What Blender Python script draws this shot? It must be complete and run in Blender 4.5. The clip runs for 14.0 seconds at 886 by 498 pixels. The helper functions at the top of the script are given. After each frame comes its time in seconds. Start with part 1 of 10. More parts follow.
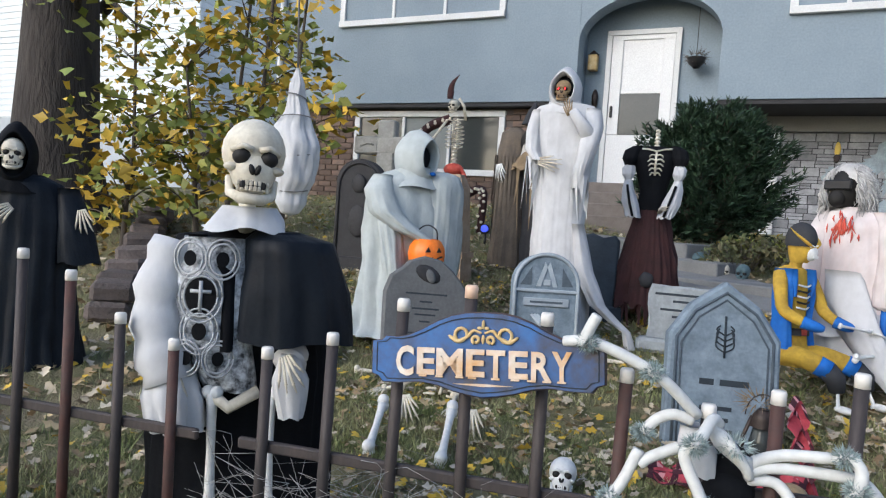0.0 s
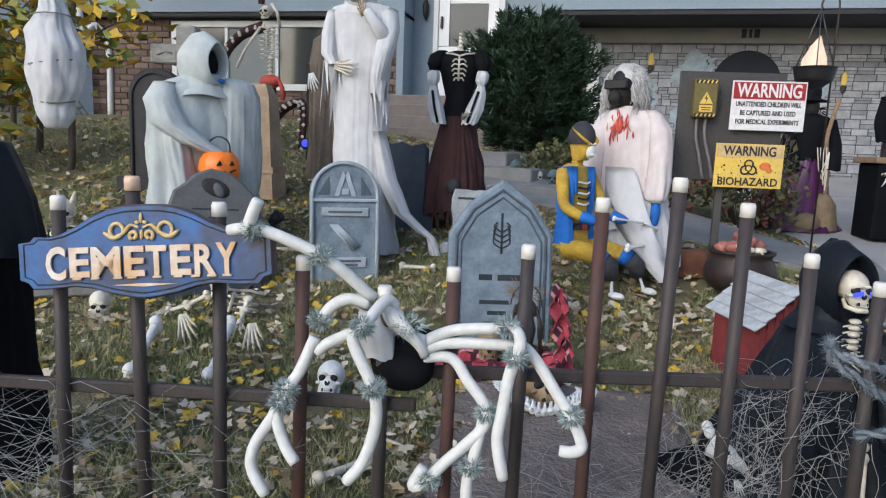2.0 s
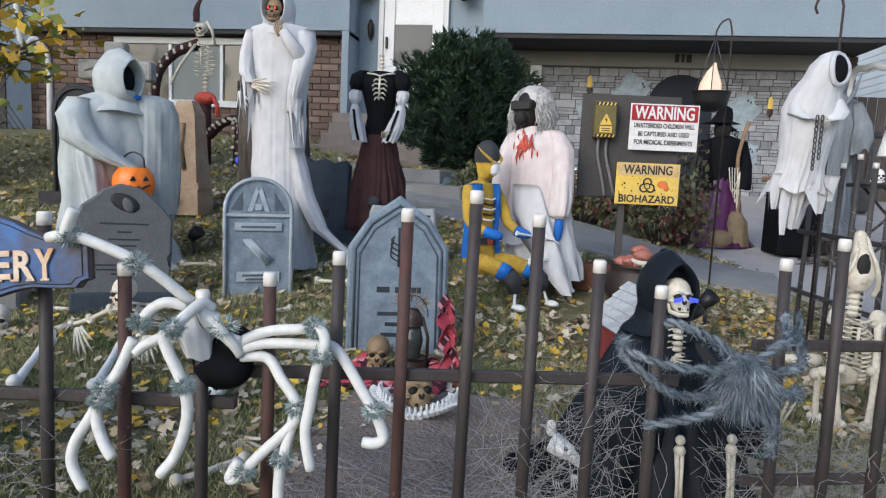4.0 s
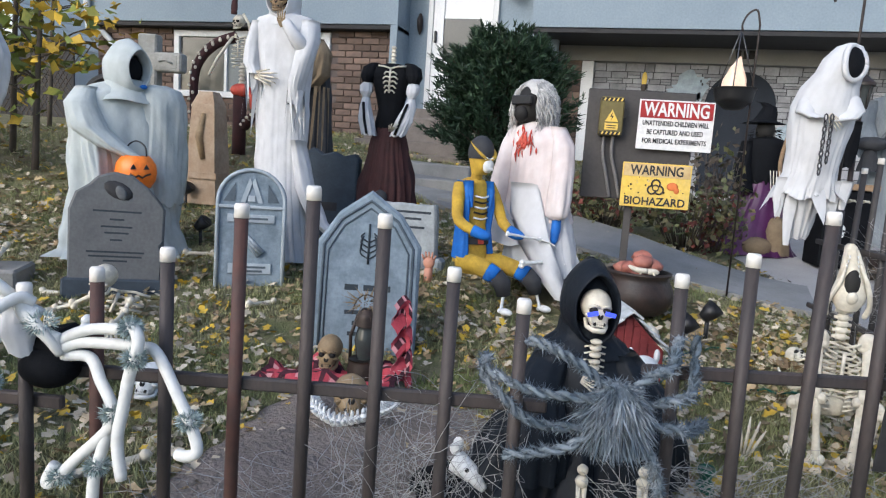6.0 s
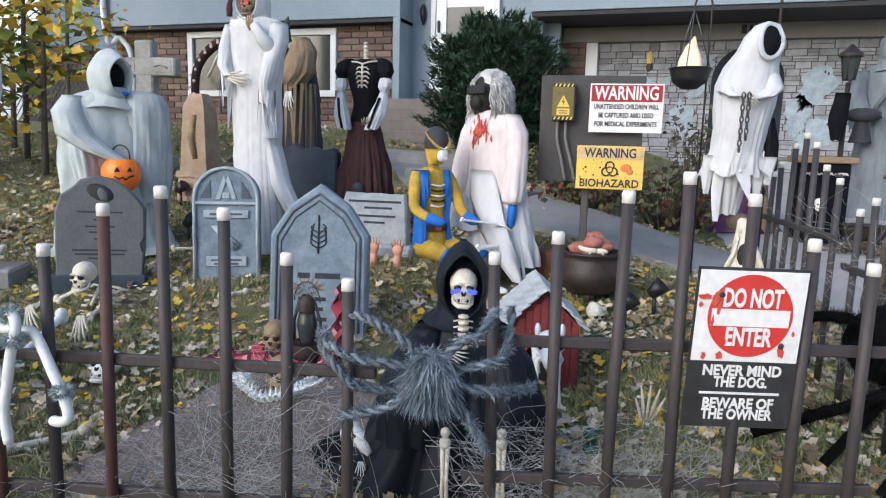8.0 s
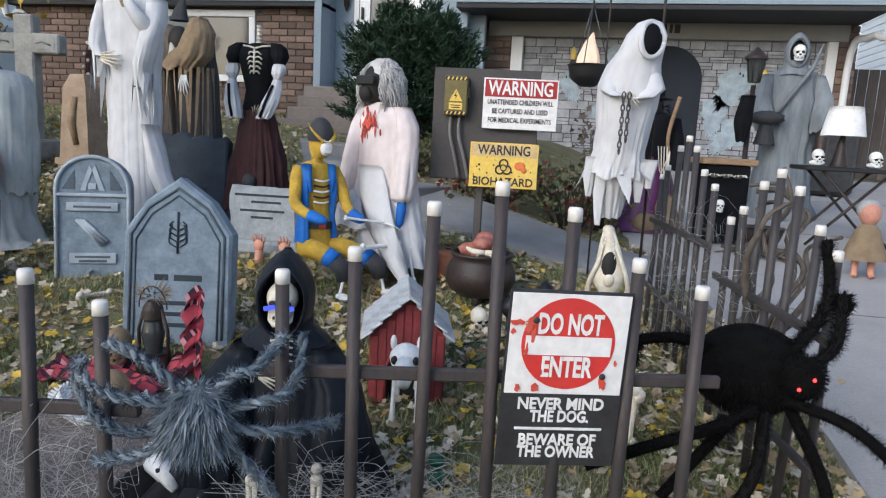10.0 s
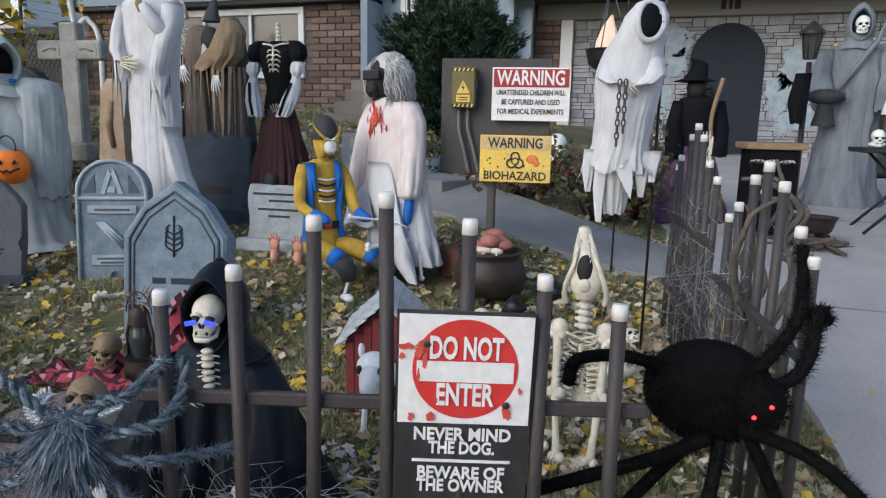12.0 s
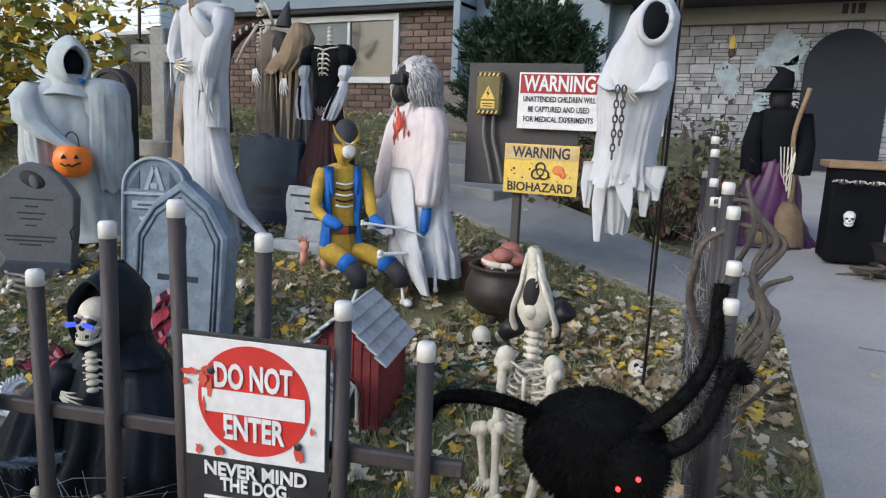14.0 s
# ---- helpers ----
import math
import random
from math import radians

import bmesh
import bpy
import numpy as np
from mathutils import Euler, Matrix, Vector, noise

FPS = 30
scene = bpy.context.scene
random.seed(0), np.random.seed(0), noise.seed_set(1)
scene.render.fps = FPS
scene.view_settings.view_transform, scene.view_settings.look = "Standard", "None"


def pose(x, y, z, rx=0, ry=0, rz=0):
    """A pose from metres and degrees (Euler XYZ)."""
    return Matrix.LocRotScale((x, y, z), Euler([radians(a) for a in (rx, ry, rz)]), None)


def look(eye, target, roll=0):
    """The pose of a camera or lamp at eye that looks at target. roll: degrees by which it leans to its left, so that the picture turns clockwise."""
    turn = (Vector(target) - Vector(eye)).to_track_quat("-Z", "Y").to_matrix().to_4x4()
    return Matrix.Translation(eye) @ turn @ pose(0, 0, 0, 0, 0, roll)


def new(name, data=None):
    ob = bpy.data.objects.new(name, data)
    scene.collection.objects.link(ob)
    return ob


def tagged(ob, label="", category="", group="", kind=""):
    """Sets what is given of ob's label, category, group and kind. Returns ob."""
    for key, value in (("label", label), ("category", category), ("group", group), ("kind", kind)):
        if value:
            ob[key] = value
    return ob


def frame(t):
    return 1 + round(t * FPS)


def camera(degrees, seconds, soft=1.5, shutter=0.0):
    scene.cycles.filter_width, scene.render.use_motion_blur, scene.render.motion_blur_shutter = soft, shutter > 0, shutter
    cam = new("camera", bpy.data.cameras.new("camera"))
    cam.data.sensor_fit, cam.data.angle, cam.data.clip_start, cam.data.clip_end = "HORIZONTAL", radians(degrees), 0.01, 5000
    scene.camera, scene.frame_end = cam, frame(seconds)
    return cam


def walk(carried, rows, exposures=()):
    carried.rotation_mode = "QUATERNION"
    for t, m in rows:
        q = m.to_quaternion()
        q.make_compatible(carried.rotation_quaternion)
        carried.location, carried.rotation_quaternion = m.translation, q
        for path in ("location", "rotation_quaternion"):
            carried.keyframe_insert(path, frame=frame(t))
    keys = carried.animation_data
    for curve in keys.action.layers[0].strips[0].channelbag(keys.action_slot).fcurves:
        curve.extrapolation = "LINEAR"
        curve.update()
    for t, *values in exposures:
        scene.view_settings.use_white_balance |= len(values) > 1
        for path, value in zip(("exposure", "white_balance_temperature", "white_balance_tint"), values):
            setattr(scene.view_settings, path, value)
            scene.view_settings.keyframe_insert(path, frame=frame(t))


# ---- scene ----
cam = camera(66.9, 14.0, 1.2)
PATH = [
    (0, (-0.389, -0.153, 0.726), (-1.019, 1.229, 0.659), 3.9),
    (0.5, (-0.320, -0.100, 0.725), (-0.845, 1.325, 0.678), 3.1),
    (1, (-0.227, -0.025, 0.716), (-0.705, 1.417, 0.656), 3.9),
    (1.5, (-0.155, 0.005, 0.696), (-0.556, 1.464, 0.544), 3.0),
    (2, (-0.131, 0.008, 0.678), (-0.450, 1.477, 0.451), 2.2),
    (2.5, (-0.104, 0.006, 0.662), (-0.345, 1.490, 0.438), 2.7),
    (3, (-0.037, -0.017, 0.651), (-0.276, 1.468, 0.436), 3.2),
    (3.5, (0.040, -0.052, 0.670), (-0.182, 1.441, 0.485), 2.3),
    (6, (0.451, 0.150, 0.698), (0.066, 1.607, 0.499), 3.9),
    (6.5, (0.527, 0.149, 0.710), (0.128, 1.598, 0.484), 1.9),
    (7, (0.644, 0.144, 0.711), (0.207, 1.577, 0.455), 3.1),
    (7.5, (0.749, 0.126, 0.723), (0.292, 1.557, 0.491), 1.6),
    (8, (0.823, 0.122, 0.727), (0.363, 1.553, 0.497), 1.5),
    (8.5, (0.867, 0.184, 0.725), (0.505, 1.643, 0.502), 0.9),
    (9, (0.886, 0.274, 0.739), (0.603, 1.747, 0.499), 1.6),
    (11.5, (1.208, 0.416, 0.768), (0.761, 1.847, 0.518), 3.8),
    (12, (1.238, 0.505, 0.787), (0.763, 1.922, 0.511), 1.2),
    (12.5, (1.347, 0.579, 0.789), (0.695, 1.930, 0.541), 5.1),
    (13, (1.462, 0.638, 0.787), (0.769, 1.962, 0.516), 4.5),
    (13.5, (1.512, 0.709, 0.794), (0.805, 2.030, 0.539), 2.7),
    (14, (1.561, 0.776, 0.798), (0.856, 2.095, 0.529), 2.6),
]
walk(cam, [(t, look(eye, target, roll)) for t, eye, target, roll in PATH], [(0.0, 0.50, 5750, 10), (2.5, 0.40, 5750, 10), (6.0, 0.66, 5750, 10), (7.0, 0.78, 5750, 10), (8.0, 0.72, 5750, 10), (9.0, 0.62, 5750, 10), (12.0, 0.32, 5750, 10), (14.0, 0.45, 5750, 10)])

# ---- daylight: open shade under a bright evening sky ----
world = bpy.data.worlds.new("world")
scene.world = world
world.use_nodes = True
wt = world.node_tree
sky = wt.nodes.new("ShaderNodeTexSky")
sky.sky_type = "NISHITA"
sky.sun_disc = False
sky.sun_elevation = radians(28)
sky.sun_rotation = radians(-153)
sky.dust_density = 2.5
wt.nodes["Background"].inputs[1].default_value = 0.15
wt.links.new(sky.outputs[0], wt.nodes["Background"].inputs[0])
sun_data = bpy.data.lights.new("sun", "SUN")
sun_data.energy, sun_data.angle, sun_data.color = 1.0, radians(40), (1.0, 0.95, 0.88)
sun = new("sun", sun_data)
sun.matrix_world = look((-9, -14, 12), (0, 4, 0.5))


# ---- materials ----
def mat(name, color, rough=0.7, metal=0.0, second=None, scale=8.0, fine=60.0, bump=0.3, depth=0.004, mix=0.6, stretch=(1, 1, 1), piece=0.0, spec=0.4, glow=None, glow_strength=0.0):
    """A surface in two scales of variation: stains between color and second, fine grain in value and relief."""
    m = bpy.data.materials.new(name)
    m.use_nodes = True
    nt = m.node_tree
    p = nt.nodes["Principled BSDF"]
    p.inputs["Roughness"].default_value, p.inputs["Metallic"].default_value = rough, metal
    p.inputs["Specular IOR Level"].default_value = spec
    if second is None:
        second = tuple(c * 0.72 for c in color)
    tc, mp = nt.nodes.new("ShaderNodeTexCoord"), nt.nodes.new("ShaderNodeMapping")
    mp.inputs["Scale"].default_value = stretch
    nt.links.new(tc.outputs["Object"], mp.inputs[0])
    big, small = nt.nodes.new("ShaderNodeTexNoise"), nt.nodes.new("ShaderNodeTexNoise")
    big.inputs["Scale"].default_value, big.inputs["Detail"].default_value, big.inputs["Roughness"].default_value = scale, 5, 0.65
    small.inputs["Scale"].default_value, small.inputs["Detail"].default_value = fine, 4
    ramp = nt.nodes.new("ShaderNodeMapRange")
    ramp.inputs[1].default_value, ramp.inputs[2].default_value = 0.35, 0.68
    ramp.inputs[4].default_value = mix * 1.4
    col = nt.nodes.new("ShaderNodeMix")
    col.data_type = "RGBA"
    col.inputs[6].default_value, col.inputs[7].default_value = (*color, 1), (*second, 1)
    hsv = nt.nodes.new("ShaderNodeHueSaturation")
    val = nt.nodes.new("ShaderNodeMapRange")
    val.inputs[3].default_value, val.inputs[4].default_value = 0.78, 1.22
    bmp = nt.nodes.new("ShaderNodeBump")
    bmp.inputs["Strength"].default_value, bmp.inputs["Distance"].default_value = bump, depth
    for n in (big, small):
        nt.links.new(mp.outputs[0], n.inputs["Vector"])
    nt.links.new(big.outputs[0], ramp.inputs[0])
    nt.links.new(ramp.outputs[0], col.inputs[0])
    nt.links.new(small.outputs[0], val.inputs[0])
    nt.links.new(col.outputs[2], hsv.inputs["Color"])
    if piece:
        info, span, times = nt.nodes.new("ShaderNodeObjectInfo"), nt.nodes.new("ShaderNodeMapRange"), nt.nodes.new("ShaderNodeMath")
        geo, add = nt.nodes.new("ShaderNodeNewGeometry"), nt.nodes.new("ShaderNodeMath")
        frac = nt.nodes.new("ShaderNodeMath")
        add.operation, frac.operation, times.operation = "ADD", "FRACT", "MULTIPLY"
        nt.links.new(info.outputs["Random"], add.inputs[0])
        nt.links.new(geo.outputs["Random Per Island"], add.inputs[1])
        nt.links.new(add.outputs[0], frac.inputs[0])
        nt.links.new(frac.outputs[0], span.inputs[0])
        span.inputs[3].default_value, span.inputs[4].default_value = 1 - piece, 1 + piece
        nt.links.new(val.outputs[0], times.inputs[0])
        nt.links.new(span.outputs[0], times.inputs[1])
        nt.links.new(times.outputs[0], hsv.inputs["Value"])
    else:
        nt.links.new(val.outputs[0], hsv.inputs["Value"])
    nt.links.new(hsv.outputs[0], p.inputs["Base Color"])
    nt.links.new(small.outputs[0], bmp.inputs["Height"])
    nt.links.new(bmp.outputs[0], p.inputs["Normal"])
    if glow:
        p.inputs["Emission Color"].default_value, p.inputs["Emission Strength"].default_value = (*glow, 1), glow_strength
    return m


SIDING = mat("siding_blue_grey", (0.23, 0.285, 0.33), 0.75, second=(0.195, 0.245, 0.29), scale=1.2, fine=40, bump=0.15)
SIDING_PALE = mat("siding_pale", (0.72, 0.77, 0.80), 0.6, scale=1.0, mix=0.2, bump=0.1)
CONCRETE_WALL = mat("foundation_paint", (0.44, 0.48, 0.51), 0.85, scale=1.5, mix=0.4)
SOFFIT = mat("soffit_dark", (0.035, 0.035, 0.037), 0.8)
HEADER = mat("garage_header", (0.24, 0.24, 0.23), 0.7, scale=1.5, mix=0.3)
WHITE_TRIM = mat("white_trim", (0.62, 0.63, 0.63), 0.45, second=(0.5, 0.51, 0.51), scale=3, mix=0.3, bump=0.05)
DOOR_WHITE = mat("door_white", (0.68, 0.69, 0.69), 0.4, second=(0.61, 0.62, 0.62), scale=2, mix=0.2, bump=0.03)
BRICK = mat("brick_brown", (0.175, 0.118, 0.09), 0.9, second=(0.10, 0.078, 0.066), scale=9, fine=90, bump=0.5, piece=0.38)
MORTAR = mat("mortar", (0.13, 0.11, 0.10), 0.95, scale=20)
STONE_SHEET = mat("stone_print", (0.30, 0.305, 0.315), 0.55, second=(0.16, 0.165, 0.175), scale=7, fine=35, bump=0.3, piece=0.3)
STONE_JOINT = mat("stone_print_joint", (0.045, 0.045, 0.05), 0.6)
BLACK_PAPER = mat("black_paper", (0.016, 0.021, 0.030), 0.85, scale=3, bump=0.4, depth=0.02)
GLASS_DARK = mat("window_dark", (0.035, 0.042, 0.042), 0.08, second=(0.05, 0.055, 0.055), scale=1.2, bump=0.0, spec=0.6)
BLIND = mat("window_blind", (0.17, 0.19, 0.19), 0.5, scale=2, mix=0.3, bump=0.05)
CONCRETE = mat("concrete", (0.385, 0.372, 0.350), 0.9, second=(0.30, 0.29, 0.275), scale=2.2, fine=120, bump=0.4)
PATH_CONCRETE = mat("path_concrete", (0.25, 0.25, 0.243), 0.9, second=(0.16, 0.16, 0.155), scale=3, fine=120, bump=0.5)
STEP_STONE = mat("step_concrete", (0.20, 0.175, 0.155), 0.92, second=(0.13, 0.115, 0.10), scale=4, fine=80, bump=0.5)
ROCK = mat("wall_rock", (0.14, 0.115, 0.105), 0.95, second=(0.08, 0.068, 0.062), scale=9, fine=50, bump=0.9, depth=0.012, piece=0.25)
GRASS_GROUND = mat("lawn_soil", (0.135, 0.145, 0.058), 0.97, second=(0.24, 0.20, 0.125), scale=3.2, fine=110, bump=1.0, depth=0.02, mix=0.7)
SOIL = mat("dark_soil", (0.165, 0.140, 0.120), 0.98, second=(0.25, 0.21, 0.18), scale=8, fine=70, bump=1.0, depth=0.015)
BLADE = mat("grass_blade", (0.15, 0.185, 0.062), 0.75, second=(0.36, 0.325, 0.19), scale=2.5, piece=0.45, bump=0)
LEAF_FALLEN = mat("fallen_leaf", (0.34, 0.27, 0.15), 0.8, second=(0.17, 0.10, 0.05), scale=5, piece=0.55, bump=0.1)
LEAF_PALE = mat("fallen_leaf_pale", (0.5, 0.45, 0.35), 0.8, second=(0.36, 0.29, 0.19), scale=5, piece=0.35, bump=0.1)
LEAF_YELLOW = mat("leaf_yellow", (0.55, 0.36, 0.03), 0.6, second=(0.42, 0.30, 0.04), scale=4, piece=0.3, bump=0.05)
LEAF_GREEN = mat("leaf_green", (0.12, 0.165, 0.03), 0.6, second=(0.28, 0.26, 0.04), scale=3, piece=0.4, bump=0.05)
YEW = mat("yew_needles", (0.026, 0.055, 0.026), 0.65, second=(0.012, 0.028, 0.015), scale=4, piece=0.5, bump=0)
SHRUB_LEAF = mat("shrub_leaf", (0.06, 0.085, 0.03), 0.6, second=(0.13, 0.09, 0.04), scale=4, piece=0.45, bump=0)
SHRUB_RED = mat("shrub_red", (0.13, 0.035, 0.025), 0.6, piece=0.4, bump=0)
BARK = mat("bark", (0.06, 0.052, 0.046), 0.97, second=(0.025, 0.022, 0.02), scale=6, fine=30, bump=1.0, depth=0.03, stretch=(1, 1, 0.25))
TWIG = mat("twig", (0.085, 0.07, 0.055), 0.9, scale=20)
GREY_VINE = mat("grey_vine", (0.13, 0.11, 0.09), 0.95, second=(0.06, 0.05, 0.042), scale=25, bump=0.8)
FENCE = mat("fence_plastic", (0.033, 0.030, 0.031), 0.6, second=(0.062, 0.046, 0.042), scale=5, fine=40, bump=0.35, mix=0.5, stretch=(3, 3, 1))
FENCE_RUST = mat("fence_rust", (0.085, 0.034, 0.026), 0.7, second=(0.045, 0.037, 0.035), scale=9, fine=50, bump=0.4)
FENCE_BLACK = mat("fence_plastic_black", (0.03, 0.029, 0.03), 0.55, second=(0.055, 0.048, 0.046), scale=6, bump=0.3)
CAP_WHITE = mat("cap_white", (0.68, 0.67, 0.64), 0.5, second=(0.66, 0.62, 0.56), scale=30)
CAP_WARM = mat("cap_orange", (0.78, 0.55, 0.40), 0.5)
BONE = mat("bone", (0.66, 0.63, 0.53), 0.55, second=(0.42, 0.37, 0.28), scale=14, fine=90, bump=0.3)
BONE_PALE = mat("bone_pale", (0.72, 0.73, 0.71), 0.5, second=(0.55, 0.56, 0.55), scale=10, bump=0.2)
BONE_BROWN = mat("bone_brown", (0.30, 0.22, 0.12), 0.6, second=(0.14, 0.09, 0.05), scale=14, bump=0.4)
SOCKET = mat("socket_dark", (0.012, 0.011, 0.01), 0.7)
CLOTH_WHITE = mat("cloth_white", (0.51, 0.52, 0.535), 0.9, second=(0.42, 0.43, 0.445), scale=6, fine=22, bump=0.35, depth=0.010, stretch=(1, 1, 0.7), mix=0.3)
CLOTH_DRAPE = mat("cloth_drape_grey_white", (0.43, 0.47, 0.47), 0.9, second=(0.38, 0.42, 0.42), scale=6, fine=22, bump=0.35, depth=0.010, stretch=(1, 1, 0.7))
CLOTH_BLACK = mat("cloth_black", (0.005, 0.0055, 0.007), 0.8, second=(0.009, 0.010, 0.012), scale=6, fine=150, bump=0.3, spec=0.08)
CLOTH_BLACK_SHEEN = mat("cloth_black_satin", (0.008, 0.0105, 0.015), 0.45, second=(0.014, 0.018, 0.024), scale=6, fine=90, bump=0.3, spec=0.10)
CLOTH_GREY = mat("cloth_grey", (0.20, 0.225, 0.24), 0.9, second=(0.10, 0.115, 0.13), scale=5, fine=120, bump=0.4, stretch=(2, 2, 0.5))
CLOTH_BROWN = mat("cloth_brown", (0.14, 0.115, 0.09), 0.95, second=(0.08, 0.07, 0.06), scale=9, fine=120, bump=0.5)
BURLAP = mat("burlap", (0.24, 0.18, 0.11), 0.95, second=(0.15, 0.11, 0.07), scale=14, fine=200, bump=0.5)
CLOTH_MAROON = mat("cloth_maroon", (0.055, 0.02, 0.02), 0.9, second=(0.025, 0.013, 0.014), scale=9, fine=140, bump=0.5)
CLOTH_PURPLE = mat("cloth_purple", (0.085, 0.015, 0.08), 0.4, second=(0.045, 0.01, 0.045), scale=5, bump=0.2)
CLOTH_STAIN = mat("cloth_stained", (0.60, 0.57, 0.57), 0.9, second=(0.50, 0.37, 0.34), scale=5, fine=22, bump=0.35, depth=0.010, stretch=(1, 1, 0.7), mix=0.42)
BLOOD = mat("red_stain", (0.45, 0.035, 0.02), 0.6, second=(0.6, 0.14, 0.09), scale=16, bump=0.1)
BLUE_CLOTH = mat("blue_cloth", (0.015, 0.14, 0.50), 0.7, second=(0.01, 0.08, 0.32), scale=7)
YELLOW_CLOTH = mat("yellow_cloth", (0.53, 0.345, 0.038), 0.85, second=(0.27, 0.17, 0.026), scale=14)
DARK_CLOTH = mat("dark_grey_cloth", (0.035, 0.037, 0.042), 0.8)
VEST = mat("brocade_vest", (0.03, 0.032, 0.038), 0.5, second=(0.62, 0.65, 0.68), scale=48, fine=160, bump=0.4, mix=0.9)
HAIR_GREY = mat("hair_grey", (0.47, 0.47, 0.46), 0.7, second=(0.30, 0.29, 0.28), scale=8, piece=0.3, bump=0)
SILVER_PRINT = mat("silver_print", (0.42, 0.44, 0.46), 0.45, second=(0.25, 0.27, 0.29), scale=30)
STONE_BLUE = mat("tomb_blue_grey", (0.21, 0.265, 0.315), 0.9, second=(0.115, 0.15, 0.185), scale=11, fine=70, bump=0.6, mix=0.7)
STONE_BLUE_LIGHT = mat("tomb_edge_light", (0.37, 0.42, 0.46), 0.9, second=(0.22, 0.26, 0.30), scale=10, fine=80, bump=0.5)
# Darker blue-grey that draws grooves and recesses by colour alone.
STONE_BLUE_DARK = mat("tomb_painted_recess", (0.06, 0.08, 0.10), 0.9, second=(0.10, 0.125, 0.15), scale=12, bump=0.5)
STONE_GREY = mat("tomb_grey", (0.125, 0.13, 0.135), 0.9, second=(0.09, 0.095, 0.10), scale=7, fine=70, bump=0.5)
STONE_PALE = mat("tomb_pale", (0.31, 0.34, 0.355), 0.9, second=(0.19, 0.21, 0.225), scale=12, fine=60, bump=0.7)
STONE_NAVY = mat("tomb_navy", (0.045, 0.06, 0.078), 0.9, second=(0.028, 0.038, 0.05), scale=9, fine=70, bump=0.5)
STONE_BLACK = mat("tomb_black", (0.018, 0.018, 0.02), 0.7, second=(0.032, 0.032, 0.035), scale=9, bump=0.6)
STONE_TAN = mat("tomb_tan", (0.36, 0.28, 0.20), 0.9, second=(0.24, 0.16, 0.10), scale=9, fine=60, bump=0.5)
STONE_CROSS = mat("tomb_cross_grey", (0.33, 0.33, 0.31), 0.9, second=(0.20, 0.20, 0.185), scale=10, fine=60, bump=0.6)
LETTER_DARK = mat("letter_dark", (0.03, 0.04, 0.05), 0.9)
ORANGE = mat("pumpkin_orange", (0.85, 0.19, 0.015), 0.4, second=(0.80, 0.24, 0.03), scale=8, mix=0.3, bump=0.05)
BLACK_PLASTIC = mat("black_plastic", (0.014, 0.014, 0.015), 0.45)
IRON = mat("cast_iron", (0.022, 0.02, 0.019), 0.5, second=(0.05, 0.032, 0.026), scale=16, fine=60, bump=0.5, metal=0.3)
FLESH_PINK = mat("rubber_flesh", (0.36, 0.15, 0.11), 0.5, second=(0.24, 0.075, 0.06), scale=25, bump=0.6)
SKIN = mat("rubber_skin", (0.50, 0.26, 0.18), 0.55, second=(0.4, 0.17, 0.12), scale=14)
BOARD_GREY = mat("board_grey", (0.062, 0.058, 0.056), 0.7, second=(0.048, 0.045, 0.044), scale=4)
OLIVE = mat("box_olive", (0.14, 0.115, 0.04), 0.6, second=(0.11, 0.09, 0.03), scale=9)
CABLE_GREY = mat("cable_grey", (0.16, 0.155, 0.15), 0.5)
SIGN_YELLOW = mat("sign_yellow", (0.72, 0.50, 0.07), 0.6, second=(0.62, 0.46, 0.14), scale=12)
SIGN_CREAM = mat("sign_cream", (0.62, 0.48, 0.24), 0.6, second=(0.45, 0.31, 0.13), scale=12)
SIGN_WHITE = mat("sign_white", (0.68, 0.68, 0.67), 0.35, second=(0.74, 0.73, 0.72), scale=8, mix=0.3, bump=0.05)
SIGN_RED = mat("sign_red", (0.55, 0.035, 0.03), 0.4, second=(0.48, 0.05, 0.04), scale=9, bump=0.05)
SIGN_DARKRED = mat("sign_dark_red", (0.33, 0.018, 0.018), 0.45, second=(0.25, 0.02, 0.02), scale=9, bump=0.05)
SIGN_BLACK = mat("sign_black", (0.018, 0.018, 0.02), 0.45, second=(0.06, 0.06, 0.06), scale=14, mix=0.4, bump=0.05)
SIGN_ORANGE = mat("sign_orange", (0.68, 0.19, 0.05), 0.5)
SIGN_BLUE = mat("cemetery_blue", (0.035, 0.13, 0.36), 0.55, second=(0.06, 0.05, 0.045), scale=9, fine=60, mix=0.75, bump=0.3)
SIGN_FRAME = mat("cemetery_frame", (0.045, 0.04, 0.042), 0.6, second=(0.10, 0.06, 0.045), scale=14, bump=0.4)
SIGN_CREAM_RUST = mat("cemetery_letter", (0.66, 0.65, 0.60), 0.6, second=(0.55, 0.27, 0.05), scale=11, fine=60, mix=0.7, bump=0.3)
SIGN_GOLD = mat("cemetery_gold", (0.62, 0.50, 0.26), 0.5, second=(0.45, 0.26, 0.06), scale=16)
ROOF_TIN = mat("dog_roof_tin", (0.50, 0.53, 0.54), 0.5, second=(0.24, 0.26, 0.27), scale=12, fine=70, bump=0.4)
DOG_RED = mat("dog_house_red", (0.22, 0.035, 0.035), 0.75, second=(0.11, 0.02, 0.022), scale=10, fine=60, bump=0.5)
PLAID = mat("plaid_red", (0.42, 0.06, 0.08), 0.9, second=(0.20, 0.02, 0.035), scale=20, fine=200, bump=0.4)
PLAID_DARK = mat("plaid_stripe", (0.05, 0.012, 0.02), 0.9)
PLAID_PALE = mat("plaid_pale", (0.55, 0.25, 0.27), 0.9)
